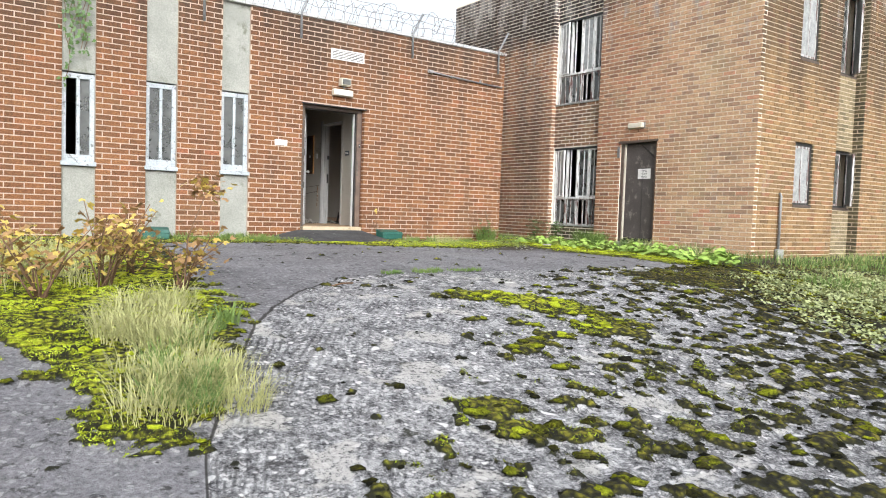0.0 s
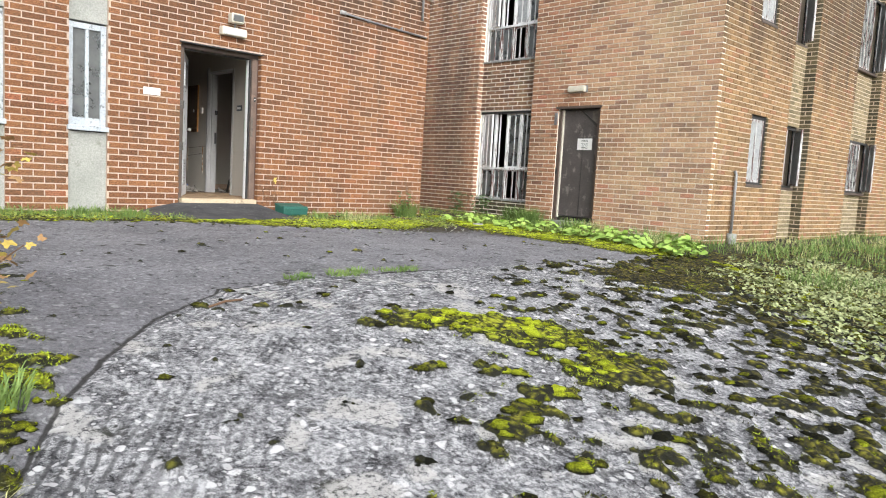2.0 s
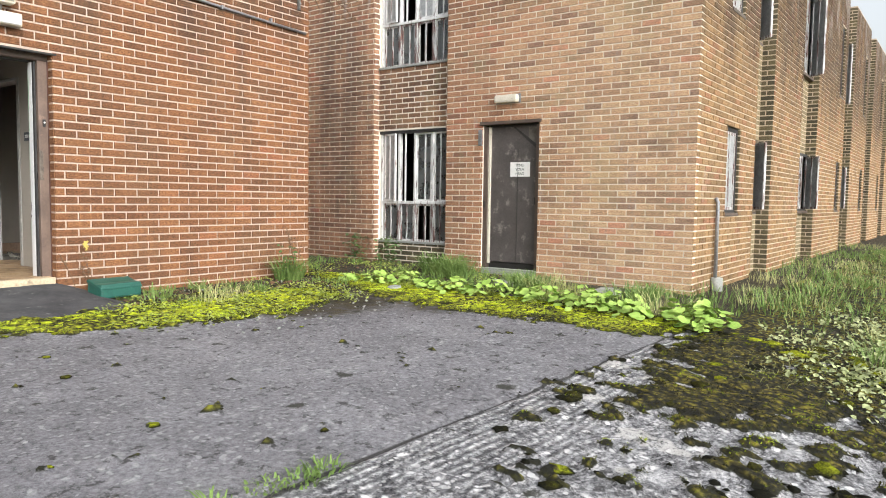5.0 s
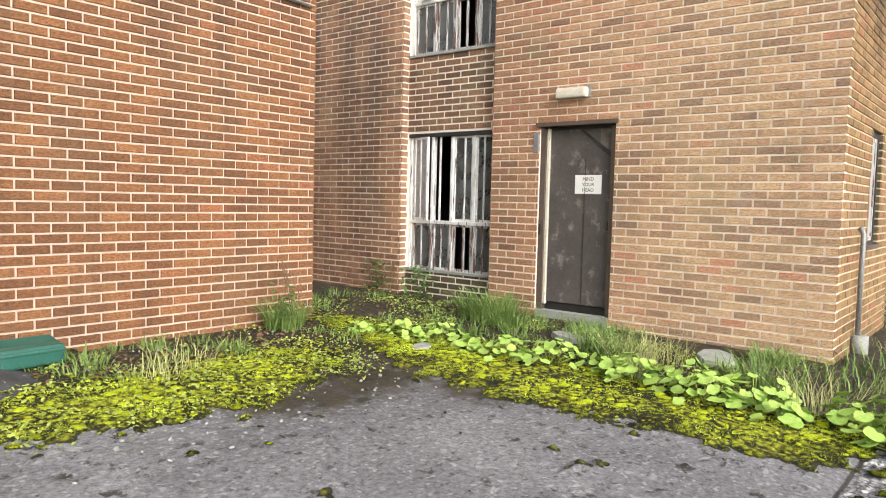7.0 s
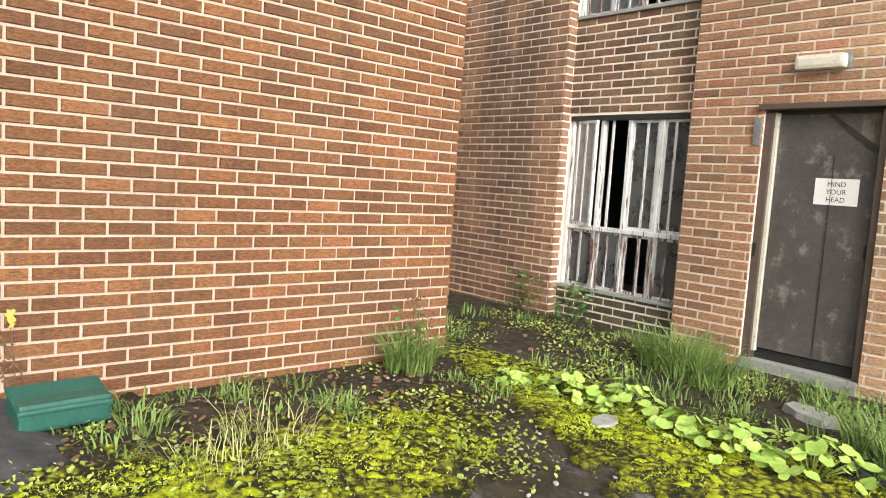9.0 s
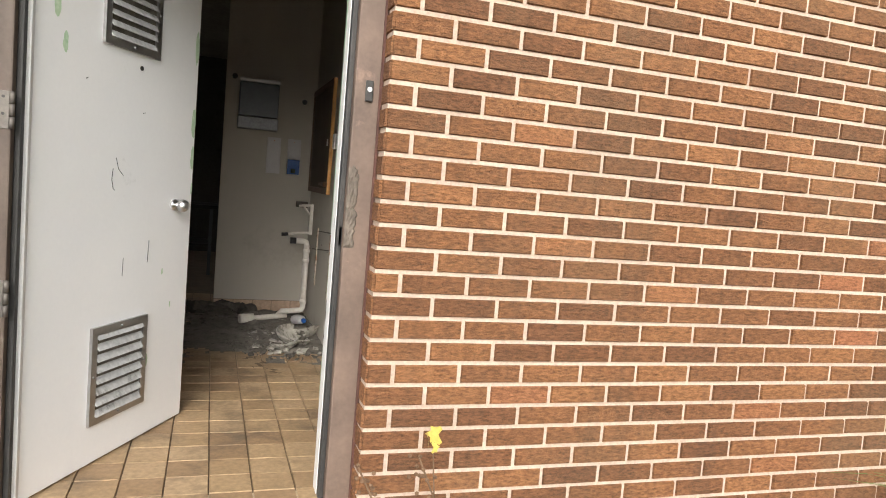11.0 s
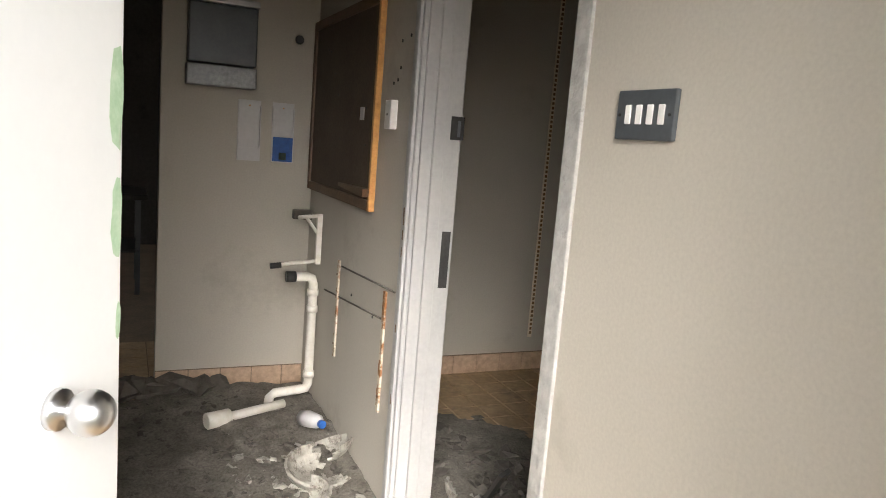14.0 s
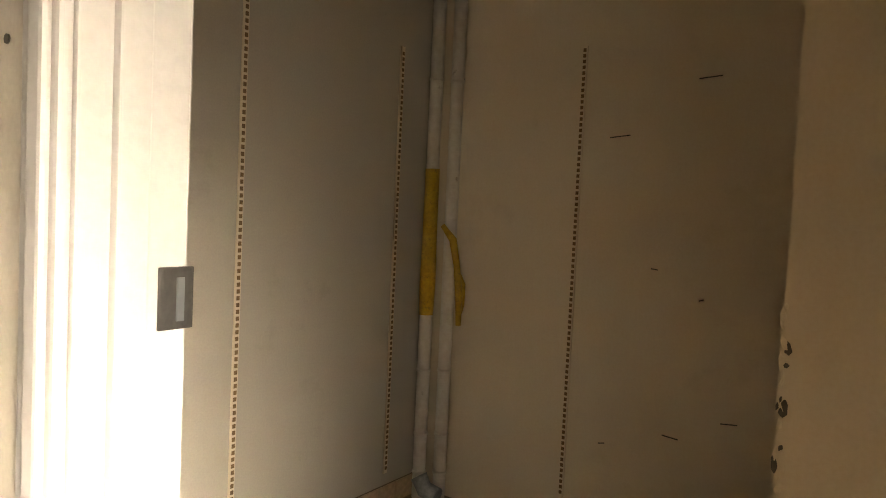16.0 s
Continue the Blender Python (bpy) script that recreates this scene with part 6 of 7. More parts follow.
def moss_fronds():
    """The fuzz of the moss: countless short blades as one mesh."""
    rng = np.random.RandomState(31)
    parts = []
    for x0, x1, y0, y1, n in ((0.3, 2.6, 2.9, 6.4, 34000), (0.3, 5.6, 2.2, 6.0, 60000), (5.4, 10.2, 8.8, 11.0, 60000), (8.7, 10.6, 6.0, 11.0, 45000), (6.4, 10.0, 4.2, 6.6, 30000), (2.0, 5.6, 9.7, 11.0, 12000)):
        parts.append(np.stack([rng.uniform(x0, x1, n), rng.uniform(y0, y1, n)], 1))
    x, y = np.concatenate(parts).T
    edge, moss, soil, gold = covers(x, y)
    ok = (moss > 0.3) & (soil < 0.6)
    x, y, moss, gold = x[ok], y[ok], moss[ok], gold[ok]
    lump = np.array([clumps(p, q) for p, q in zip(x, y)])
    wide = np.array([noise.noise((p * 1.7, q * 1.7, 9)) for p, q in zip(x, y)])
    patch = np.array([noise.noise((p * 3.1, q * 3.1, 21)) for p, q in zip(x, y)])
    got = moss + 0.50 * lump + 0.16 * wide
    ok = got > 0.52
    x, y, gold, lump, patch, got = x[ok], y[ok], gold[ok], lump[ok], patch[ok], got[ok]
    k = len(x)
    z = np.interp(y, GY, GZ) + np.clip((got - 0.56) * 4 + 0.5, 0, 1) * (0.026 + 0.016 * lump) - 0.004
    a, h, w = rng.uniform(0, 6.283, k), rng.uniform(0.006, 0.015, k), rng.uniform(0.003, 0.007, k)
    lx, ly = rng.normal(0, 0.011, k), rng.normal(0, 0.011, k)
    base = np.stack([x, y, z], 1)
    side = np.stack([np.cos(a) * w, np.sin(a) * w, np.zeros(k)], 1)
    tip = base + np.stack([lx, ly, h], 1)
    verts = np.stack([base - side, base + side, tip], 1).reshape(-1, 3)
    me = bpy.data.meshes.new("moss_fronds")
    me.from_pydata(verts.tolist(), [], np.arange(3 * k).reshape(-1, 3).tolist())
    tone = np.repeat(0.14 + 0.46 * gold + 0.30 * lump + 0.50 * patch + 0.2 * np.clip(got - 0.6, 0, 0.6), 3)
    me.attributes.new("tone", 'FLOAT', 'POINT').data.foreach_set("value", tone.astype(np.float32))
    me.materials.append(frond_mat())
    tagged(new("moss_fronds", me), "short fuzzy blades of yellow-green moss", "moss", kind="stuff")


moss_fronds()


def scatter(name, n, x0, x1, y0, y1, size, material, label, seed, flat=0.5):
    """Small loose bits on the ground as one mesh."""
    rng = random.Random(seed)
    bm = bmesh.new()
    for _ in range(n):
        x, y = rng.uniform(x0, x1), rng.uniform(y0, y1)
        s = size * rng.uniform(0.4, 1.3)
        m = Matrix.Translation((x, y, ground_z(x, y) + 0.012 + 0.3 * s * flat)) @ Euler((rng.uniform(-0.5, 0.5), rng.uniform(-0.5, 0.5), rng.uniform(0, 6.28))).to_matrix().to_4x4() @ Matrix.Diagonal((s, s * rng.uniform(0.5, 0.9), s * flat, 1))
        bmesh.ops.create_icosphere(bm, subdivisions=1, radius=0.6, matrix=m)
    return tagged(part(name, bm, material), label, "litter", kind="stuff")


scatter("pale_grit", 260, 6.5, 9.6, 8.6, 10.9, 0.022, M_STONE, "pale grit scattered over moss and soil", 3)
scatter("leaf_litter", 420, 6.9, 9.9, 10.1, 11.1, 0.04, M_TWIG, "brown leaf litter along the foot of the wall", 4, 0.15)
scatter("bed_litter", 300, 9.9, 11.9, 7.0, 12.0, 0.04, M_TWIG, "brown leaf litter under the plants", 5, 0.15)
tw = thing("fallen_twig", "pale dry twig lying across the joint", "twig", (3.55, 5.75, ground_z(3.5, 5.7)))
piece("twig", tube([(3.45, 5.70, ground_z(3.45, 5.7) + 0.012), (3.6, 5.78, ground_z(3.6, 5.78) + 0.016), (3.72, 5.80, ground_z(3.7, 5.8) + 0.012)], 0.008, 6), M_TWIG, tw)

# ---- lobby ----
# darker copy of the white gloss, offsetting the strong doorway light on this frame
M_ARCH = plain("dimmed_white_gloss", (0.36, 0.355, 0.35), (0.42, 0.415, 0.41), 3, 0.5, 0.05, 60, stain=(0.43, 0.42, 0.40), stain_cut=(0.5, 0.8), vary=0.1)
M_BAND = plain("torn_plaster", (0.36, 0.352, 0.335), (0.43, 0.42, 0.40), 10, 0.9, 1.0, 26, stain=(0.28, 0.27, 0.26), stain_cut=(0.6, 0.7))


def partition_frame():
    t = thing("door_3", "white painted door frame with architrave and no door", "door", (PART_X + 0.05, 12.96, FLOOR), kind="structure")
    y = DOORWAY[1]
    top = DOORWAY[3]
    piece("architrave", box(PART_X - 0.02, PART_X - 0.003, y - 0.03, y + 0.05, FLOOR - 0.01, top + 0.06, 0.006), M_ARCH, t)
    piece("architrave_bead", box(PART_X - 0.032, PART_X - 0.02, y - 0.02, y + 0.012, FLOOR - 0.01, top + 0.03, 0.006), M_ARCH, t)
    piece("lining", box(PART_X - 0.003, PART_X + 0.135, y - 0.035, y - 0.002, FLOOR - 0.01, top - 0.002, 0.004), M_ARCH, t)
    piece("door_stop", box(PART_X + 0.035, PART_X + 0.075, y - 0.05, y - 0.035, FLOOR - 0.01, top - 0.02, 0.003), M_ARCH, t)
    piece("head_lining", box(PART_X - 0.003, PART_X + 0.135, DOORWAY[0], y - 0.035, top - 0.035, top - 0.002, 0.004), M_WHITE, t)
    piece("plaster_band", box(PART_X - 0.008, PART_X + 0.117, DOORWAY[0] - 0.048, DOORWAY[0] + 0.006, FLOOR - 0.01, top - 0.002, 0.004), M_BAND, t, "rough pale plaster where the architrave was torn off")
    piece("hinge_leaf", box(PART_X + 0.095, PART_X + 0.142, y - 0.039, y - 0.035, 2.61, 2.685, 0.002), M_BLACK, t, "grey metal strike plate")
    piece("hinge_slot", box(PART_X + 0.118, PART_X + 0.128, y - 0.041, y - 0.039, 2.62, 2.672), M_PLATE, t)
    piece("latch_hole", box(PART_X + 0.095, PART_X + 0.125, y - 0.038, y - 0.035, 2.12, 2.31), M_FRAME_DARK, t, "broken timber at the old lock")
    rng = random.Random(6)
    for k in range(6):
        z = rng.uniform(1.4, 2.6)
        piece("paint_chip", box(PART_X - 0.0335, PART_X - 0.0322, y - 0.01, y - 0.01 + rng.uniform(0.004, 0.01), z, z + rng.uniform(0.01, 0.05)), M_TIMBER_DK, t)


partition_frame()

sw = thing("light_switch", "grey metal four-gang light switch on cream wall", "switch", (PART_X - 0.01, 12.29, 2.68))
plate = piece("plate", box(PART_X - 0.014, PART_X - 0.003, 12.215, 12.372, 2.632, 2.722, 0.004), M_PLATE, sw)
for k in range(4):
    y = 12.335 - 0.03 * k
    sub("rocker", box(PART_X - 0.018, PART_X - 0.014, y - 0.0075, y + 0.0075, 2.66, 2.695, 0.002), M_PAPER, plate, "white rocker")
for y in (12.226, 12.361):
    piece("screw", tube([(PART_X - 0.016, y, 2.677), (PART_X - 0.013, y, 2.677)], 0.003, 8), M_BLACK, sw)


def notice_board():
    t = thing("notice_board", "brown pinboard in a varnished timber frame", "pinboard", (PART_X - 0.03, 14.3, 2.3))
    y0, y1, z0, z1, x0, x1 = 13.78, 14.775, 2.32, 3.12, PART_X - 0.028, PART_X - 0.004
    piece("panel", box(x1 - 0.014, x1, y0 + 0.022, y1 - 0.035, z0 + 0.04, z1 - 0.04), M_BOARD, t, "faded brown felt panel")
    # door-facing stile has the light put into its orange; other members are darker
    piece("near_stile", box(x0, x1, y0, y0 + 0.022, z0, z1, 0.003), M_TIMBER, t, "timber edge in lit orange")
    piece("far_stile", box(x0, x1, y1 - 0.035, y1, z0, z1, 0.004), M_TIMBER_DK, t)
    piece("top_rail", box(x0, x1, y0 + 0.022, y1 - 0.035, z1 - 0.04, z1, 0.004), M_TIMBER_DK, t)
    piece("bottom_rail", box(x0, x1, y0 + 0.022, y1 - 0.035, z0, z0 + 0.04, 0.004), M_TIMBER_DK, t)
    bm = bmesh.new()
    v = [bm.verts.new(c) for c in ((x0 - 0.03, y0 - 0.01, z0 + 0.055), (x0 - 0.03, y0 - 0.01, z0 + 0.085), (x1 - 0.014, y0 + 0.01, z0 + 0.085), (x1 - 0.014, y0 + 0.01, z0 + 0.055), (x0 + 0.005, y0 + 0.45, z0 + 0.06), (x0 + 0.005, y0 + 0.45, z0 + 0.075), (x1 - 0.014, y0 + 0.45, z0 + 0.075), (x1 - 0.014, y0 + 0.45, z0 + 0.06))]
    for f in ((0, 1, 2, 3), (7, 6, 5, 4), (0, 4, 5, 1), (1, 5, 6, 2), (2, 6, 7, 3), (3, 7, 4, 0)):
        bm.faces.new([v[i] for i in f])
    piece("ledge", bm, M_TIMBER_DK, t, "dark wedge-shaped ledge")
    rng = random.Random(5)
    for k in range(9):
        y, z = rng.uniform(y0 + 0.1, y1 - 0.1), rng.uniform(z0 + 0.12, z1 - 0.12)
        piece("pin_hole", box(x1 - 0.016, x1 - 0.0142, y, y + 0.008, z, z + 0.008), M_BLACK, t)
    piece("sticker", box(x1 - 0.0165, x1 - 0.0142, 13.93, 13.98, 2.66, 2.71), M_CLEAR, t)


notice_board()


def rusty_strip(y, z0, z1):
    t = thing("rusty_bracket_strip", "white metal bracket strip streaked with rust", "bracket", (PART_X, y, z0), "bracket strips")
    piece("strip", box(PART_X - 0.012, PART_X - 0.003, y - 0.012, y + 0.012, z0, z1, 0.002), M_RUST, t)
    for z in (z0 + 0.06, z1 - 0.06):
        piece("screw", tube([(PART_X - 0.015, y, z), (PART_X - 0.011, y, z)], 0.005, 8), M_TIMBER_DK, t)


rusty_strip(14.19, 1.63, 2.06)
rusty_strip(13.585, 1.61, 2.06)
for a, b in (((13.50, 2.075), (14.16, 2.04)), ((13.62, 1.95), (14.42, 1.88))):
    bm = tube([(PART_X - 0.004, a[0], a[1]), (PART_X - 0.004, b[0], b[1])], 0.004, 5)
    tagged(part("sealant_line", bm, M_DIRT), "thin dirty sealant line on the wall", "mark", "sealant lines")
bx = thing("conduit_box", "small white conduit box on the partition", "switch", (PART_X, 13.64, 2.65))
piece("box", box(PART_X - 0.03, PART_X - 0.003, 13.60, 13.66, 2.63, 2.73, 0.004), M_PAPER, bx)
piece("screw", tube([(PART_X - 0.032, 13.63, 2.68), (PART_X - 0.029, 13.63, 2.68)], 0.004, 8), M_BLACK, bx)
for y, z in ((13.6, 2.93), (13.52, 2.94), (13.6, 2.84), (13.62, 2.8), (13.66, 2.79), (13.47, 2.3), (14.0, 1.95), (13.72, 1.93)):
    tagged(part("screw_hole", tube([(PART_X - 0.0045, y, z), (PART_X - 0.002, y, z)], 0.006, 8), M_BLACK), "dark screw hole in the wall", "hole", "screw holes")


def waste_pipe():
    t = thing("waste_pipe", "white plastic waste pipe with elbows on the wall", "pipe", (PART_X - 0.05, 14.5, FLOOR))
    x, y = PART_X - 0.045, 14.47
    piece("run", tube([(x - 0.09, y, 1.93), (x - 0.03, y, 1.93), (x - 0.008, y, 1.922), (x, y, 1.895), (x, y, 1.45), (x, y, 1.41), (x - 0.012, y, 1.385), (x - 0.04, y, 1.38), (x - 0.16, y, 1.37), (x - 0.18, y, 1.35), (x - 0.185, y, 1.30)], 0.022, 12), M_PIPE, t)
    piece("end_cap", tube([(x - 0.13, y, 1.93), (x - 0.085, y, 1.93)], 0.025, 12), M_BLACK, t, "black end cap")
    for z in (1.84, 1.76, 1.44):
        piece("collar", tube([(x, y, z), (x, y, z + 0.03)], 0.027, 12), M_PIPE, t)


waste_pipe()


def basin_bracket():
    t = thing("basin_bracket", "bent white metal basin bracket in the corner", "bracket", (PART_X - 0.05, 14.55, 2.0))
    x, y = PART_X - 0.02, 14.52
    piece("upright", box(x - 0.012, x + 0.014, y - 0.012, y + 0.012, 1.98, 2.22, 0.003), M_PIPE, t)
    piece("arm", tube([(x, y, 2.21), (x - 0.07, y, 2.205), (x - 0.10, y, 2.20)], 0.010, 6), M_PIPE, t)
    piece("brace", tube([(x, y, 2.12), (x - 0.06, y, 2.20)], 0.008, 6), M_PIPE, t)
    piece("lower_arm", tube([(x, y, 1.995), (x - 0.12, y, 1.985), (x - 0.17, y, 1.975)], 0.010, 6), M_PIPE, t)
    piece("dark_grip", tube([(x - 0.17, y, 1.975), (x - 0.22, y, 1.97)], 0.014, 8), M_BLACK, t)
    piece("pad", box(x - 0.12, x - 0.03, y + 0.01, y + 0.05, 2.19, 2.235, 0.006), M_DIRT, t)


basin_bracket()


def dispenser():
    t = thing("towel_dispenser", "grey steel paper towel dispenser on the wall", "dispenser", (6.54, K_Y - 0.06, 2.78))
    piece("body", box(6.39, 6.69, K_Y - 0.11, K_Y - 0.003, 2.87, 3.13, 0.008), M_PLATE, t)
    piece("base", box(6.385, 6.695, K_Y - 0.10, K_Y - 0.003, 2.77, 2.865, 0.008), M_GALV, t)
    piece("hood", box(6.385, 6.695, K_Y - 0.125, K_Y - 0.003, 3.132, 3.16, 0.006), M_STEEL, t)


dispenser()


def leaflet_holder(x0, x1, blue):
    t = thing("leaflet_holder", "clear plastic holder with blue card" if blue else "clear plastic leaflet holder on cream wall", "leaflet holder", ((x0 + x1) / 2, K_Y, 2.44), "leaflet holders")
    piece("back", box(x0, x1, K_Y - 0.006, K_Y - 0.003, 2.44, 2.725, 0.001), M_CLEAR, t)
    piece("front", box(x0 + 0.004, x1 - 0.004, K_Y - 0.025, K_Y - 0.022, 2.442, 2.56 if blue else 2.50, 0.001), M_BLUE if blue else M_CLEAR, t)
    for x in (x0, x1 - 0.004):
        piece("side", box(x, x + 0.004, K_Y - 0.025, K_Y - 0.006, 2.442, 2.70), M_CLEAR, t)
    piece("base", box(x0, x1, K_Y - 0.025, K_Y - 0.006, 2.438, 2.442), M_CLEAR, t)
    if blue:
        piece("card_figure", tube([((x0 + x1) / 2, K_Y - 0.0262, 2.452), ((x0 + x1) / 2, K_Y - 0.0262, 2.485)], 0.018, 10), M_INK, t)
    piece("screw", tube([((x0 + x1) / 2, K_Y - 0.009, 2.70), ((x0 + x1) / 2, K_Y - 0.005, 2.70)], 0.004, 8), M_TIMBER, t)


leaflet_holder(6.628, 6.735, False)
leaflet_holder(6.79, 6.895, True)
for x, z in ((6.90, 3.03), (6.35, 3.17)):
    k = thing("coat_knob", "small dark round knob on the wall", "knob", (x, K_Y, z), "wall knobs")
    piece("knob", tube([(x, K_Y - 0.004, z), (x, K_Y - 0.02, z), (x, K_Y - 0.03, z), (x, K_Y - 0.045, z)], [0.012, 0.01, 0.022, 0.018], 12), M_BLACK, k)

# ---- side room ----
def slotted_rail(x, y, z0, z1, along_x):
    t = thing("shelf_rail", "rusty slotted steel shelf rail on the wall", "rail", (x, y, z0), "shelf rails")
    w, d = 0.013, 0.012
    if along_x:
        piece("rail", box(x - w, x + w, y - d, y - 0.003, z0, z1, 0.002), M_PLASTER2, t)
    else:
        piece("rail", box(x - d, x - 0.003, y - w, y + w, z0, z1, 0.002), M_PLASTER2, t)
    bm = bmesh.new()
    z = z0 + 0.02
    while z < z1 - 0.02:
        if along_x:
            quad_box(bm, x - 0.007, x + 0.007, y - d - 0.002, y - d + 0.001, z, z + 0.016)
        else:
            quad_box(bm, x - d - 0.002, x - d + 0.001, y - 0.007, y + 0.007, z, z + 0.016)
        z += 0.026
    ob = piece("perforation", bm, M_RAIL, t, "dark rusted slots")
    tagged(ob, kind="stuff")


slotted_rail(8.37, K_Y, 1.49, 3.55, True)
slotted_rail(9.31, K_Y, 1.46, 3.55, True)
slotted_rail(ROOM_X, 14.0, 1.45, 3.55, False)


def riser(x, y, taped):
    t = thing("riser_pipe", "white riser pipe wrapped in yellow tape" if taped else "white riser pipe with a loose yellow strap", "pipe", (x, y, FLOOR), "riser pipes")
    piece("pipe", tube([(x, y, FLOOR - 0.01), (x, y, CEIL - 0.01)], 0.033, 16), M_PIPE, t)
    for z in (1.42, 1.62, 1.95, 3.42):
        piece("joint", tube([(x, y, z), (x, y, z + 0.012)], 0.037, 16), M_PIPE, t)
    if taped:
        piece("yellow_tape", tube([(x, y, 2.24), (x, y, 2.4), (x, y, 2.62), (x, y, 2.98)], [0.036, 0.041, 0.037, 0.036], 14), M_YELLOW, t, "yellow warning tape")
    else:
        piece("yellow_strap", tube([(x - 0.075, y - 0.0, 2.70), (x - 0.05, y - 0.05, 2.63), (x - 0.012, y - 0.055, 2.50), (x + 0.02, y - 0.055, 2.34), (x + 0.034, y - 0.05, 2.19)], [0.012, 0.02, 0.017, 0.019, 0.014], 10), M_YELLOW, t, "loose yellow strap")
        piece("strap_tail", tube([(x + 0.004, y - 0.06, 2.46), (x + 0.05, y - 0.06, 2.40), (x + 0.06, y - 0.055, 2.30), (x + 0.035, y - 0.055, 2.24)], [0.009, 0.011, 0.011, 0.008], 8), M_YELLOW, t)
        piece("pipe_clip", tube([(x, y, 3.44), (x + 0.05, y, 3.44)], 0.012, 8), M_GALV, t)


riser(9.525, K_Y - 0.06, True)
riser(9.595, K_Y - 0.14, False)
piece_ = thing("pipe_foot", "dirty metal pipe elbow at the floor", "pipe", (9.52, 14.7, FLOOR))
piece("elbow", tube([(9.525, 14.74, 1.40), (9.525, 14.70, 1.34), (9.53, 14.62, 1.32)], 0.045, 10), M_GALV, piece_)
rng = random.Random(77)
for k in range(16):
    z, y = rng.uniform(1.7, 3.4), rng.uniform(12.3, 13.9)
    tagged(part("wall_mark", tube([(ROOM_X - 0.0035, y, z), (ROOM_X - 0.0035, y - rng.uniform(0.01, 0.12), z + rng.uniform(-0.01, 0.01))], 0.003, 4), M_DIRT), "dark scuff mark on the plaster", "mark", "wall scuffs")

pl = thing("leaning_plank", "short dark batten propped among the debris", "plank", (7.3, 13.75, FLOOR))
bm = box(-0.022, 0.022, -0.008, 0.008, 0.0, 0.36, 0.003)
bmesh.ops.transform(bm, matrix=pose(7.36, 13.40, FLOOR - 0.006, 40, -22, 10), verts=bm.verts)
piece("board", bm, M_BLACK, pl)

# ---- debris ----
def rubble(name, cx, cy, rx, ry, n, size, material, label, seed):
    rng = random.Random(seed)
    bm = bmesh.new()
    for _ in range(n):
        a, r = rng.uniform(0, 6.283), math.sqrt(rng.random())
        x, y = cx + rx * r * math.cos(a), cy + ry * r * math.sin(a)
        if x > PART_X - 0.03 and x < PART_X + 0.14:
            continue
        y = min(y, K_Y - 0.04)
        s = size * rng.uniform(0.3, 1.2)
        m = Matrix.Translation((x, y, FLOOR + 0.25 * s + 0.05 * max(0, 1 - r * 1.3) * rng.random())) @ Euler((rng.uniform(-0.5, 0.5), rng.uniform(-0.5, 0.5), rng.uniform(0, 6.28))).to_matrix().to_4x4() @ Matrix.Diagonal((s, s * rng.uniform(0.4, 0.9), s * rng.uniform(0.15, 0.5), 1))
        g = bmesh.ops.create_icosphere(bm, subdivisions=1, radius=0.7, matrix=m)
        for v in g["verts"]:
            v.co += Vector((rng.uniform(-1, 1), rng.uniform(-1, 1), rng.uniform(-1, 1))) * 0.16 * s
    return tagged(part(name, bm, material), label, "rubble", kind="stuff")


rubble("rubble_heap", 6.72, 13.95, 0.40, 0.72, 420, 0.030, M_DIRT, "grey rubble and plaster swept into the corner", 1)
rubble("pale_rubble", 6.78, 13.85, 0.28, 0.55, 80, 0.055, M_CERAMIC, "pale broken plaster and ceramic bits", 2)
rubble("dust_heap", 6.6, 14.4, 0.55, 0.36, 160, 0.034, M_DIRT, "grey dust and grit on the tiles", 3)
rubble("side_rubble", 7.4, 13.6, 0.28, 0.5, 90, 0.06, M_DIRT, "dark debris inside the side room", 4)
rubble("far_rubble", 5.6, 16.6, 1.0, 1.6, 260, 0.14, M_DIRT, "dark litter across the far room", 5)


def dust_drift(name, x0, x1, y0, y1, cx, cy, rx, ry, height, label):
    """A low drift of dust and grit with a ragged edge."""
    bm = bmesh.new()
    nx, ny = 56, 64
    grid = [[None] * (nx + 1) for _ in range(ny + 1)]
    for j in range(ny + 1):
        for i in range(nx + 1):
            x, y = x0 + (x1 - x0) * i / nx, y0 + (y1 - y0) * j / ny
            f = 1.0 - math.sqrt(((x - cx) / rx) ** 2 + ((y - cy) / ry) ** 2)
            f += 0.45 * noise.noise((x * 4, y * 4, 2)) + 0.25 * noise.noise((x * 13, y * 13, 7)) + 0.1 * noise.noise((x * 37, y * 37, 7))
            if f > -0.04:
                grid[j][i] = bm.verts.new((x, y, FLOOR + 0.001 + height * max(0.0, f) * (0.75 + 0.5 * noise.noise((x * 21, y * 21, 4)))))
    for j in range(ny):
        for i in range(nx):
            q = (grid[j][i], grid[j][i + 1], grid[j + 1][i + 1], grid[j + 1][i])
            if all(q):
                bm.faces.new(q).smooth = True
    return tagged(part(name, bm, M_DUST), label, "rubble", kind="stuff")


M_DUST = plain("pale_plaster_dust", (0.13, 0.115, 0.095), (0.25, 0.23, 0.20), 7, 0.95, 0.8, 90, stain=(0.07, 0.06, 0.05), stain_cut=(0.56, 0.66), vary=0.6)
dust_drift("dust_drift", 5.75, PART_X - 0.004, 13.1, K_Y - 0.014, 6.75, 14.25, 0.85, 0.95, 0.055, "grey plaster dust drifted over the tiles")
dust_drift("side_dust", PART_X + 0.12, 8.2, 13.2, 14.6, 7.35, 13.75, 0.55, 0.6, 0.03, "dark dust and grit on the side room floor")


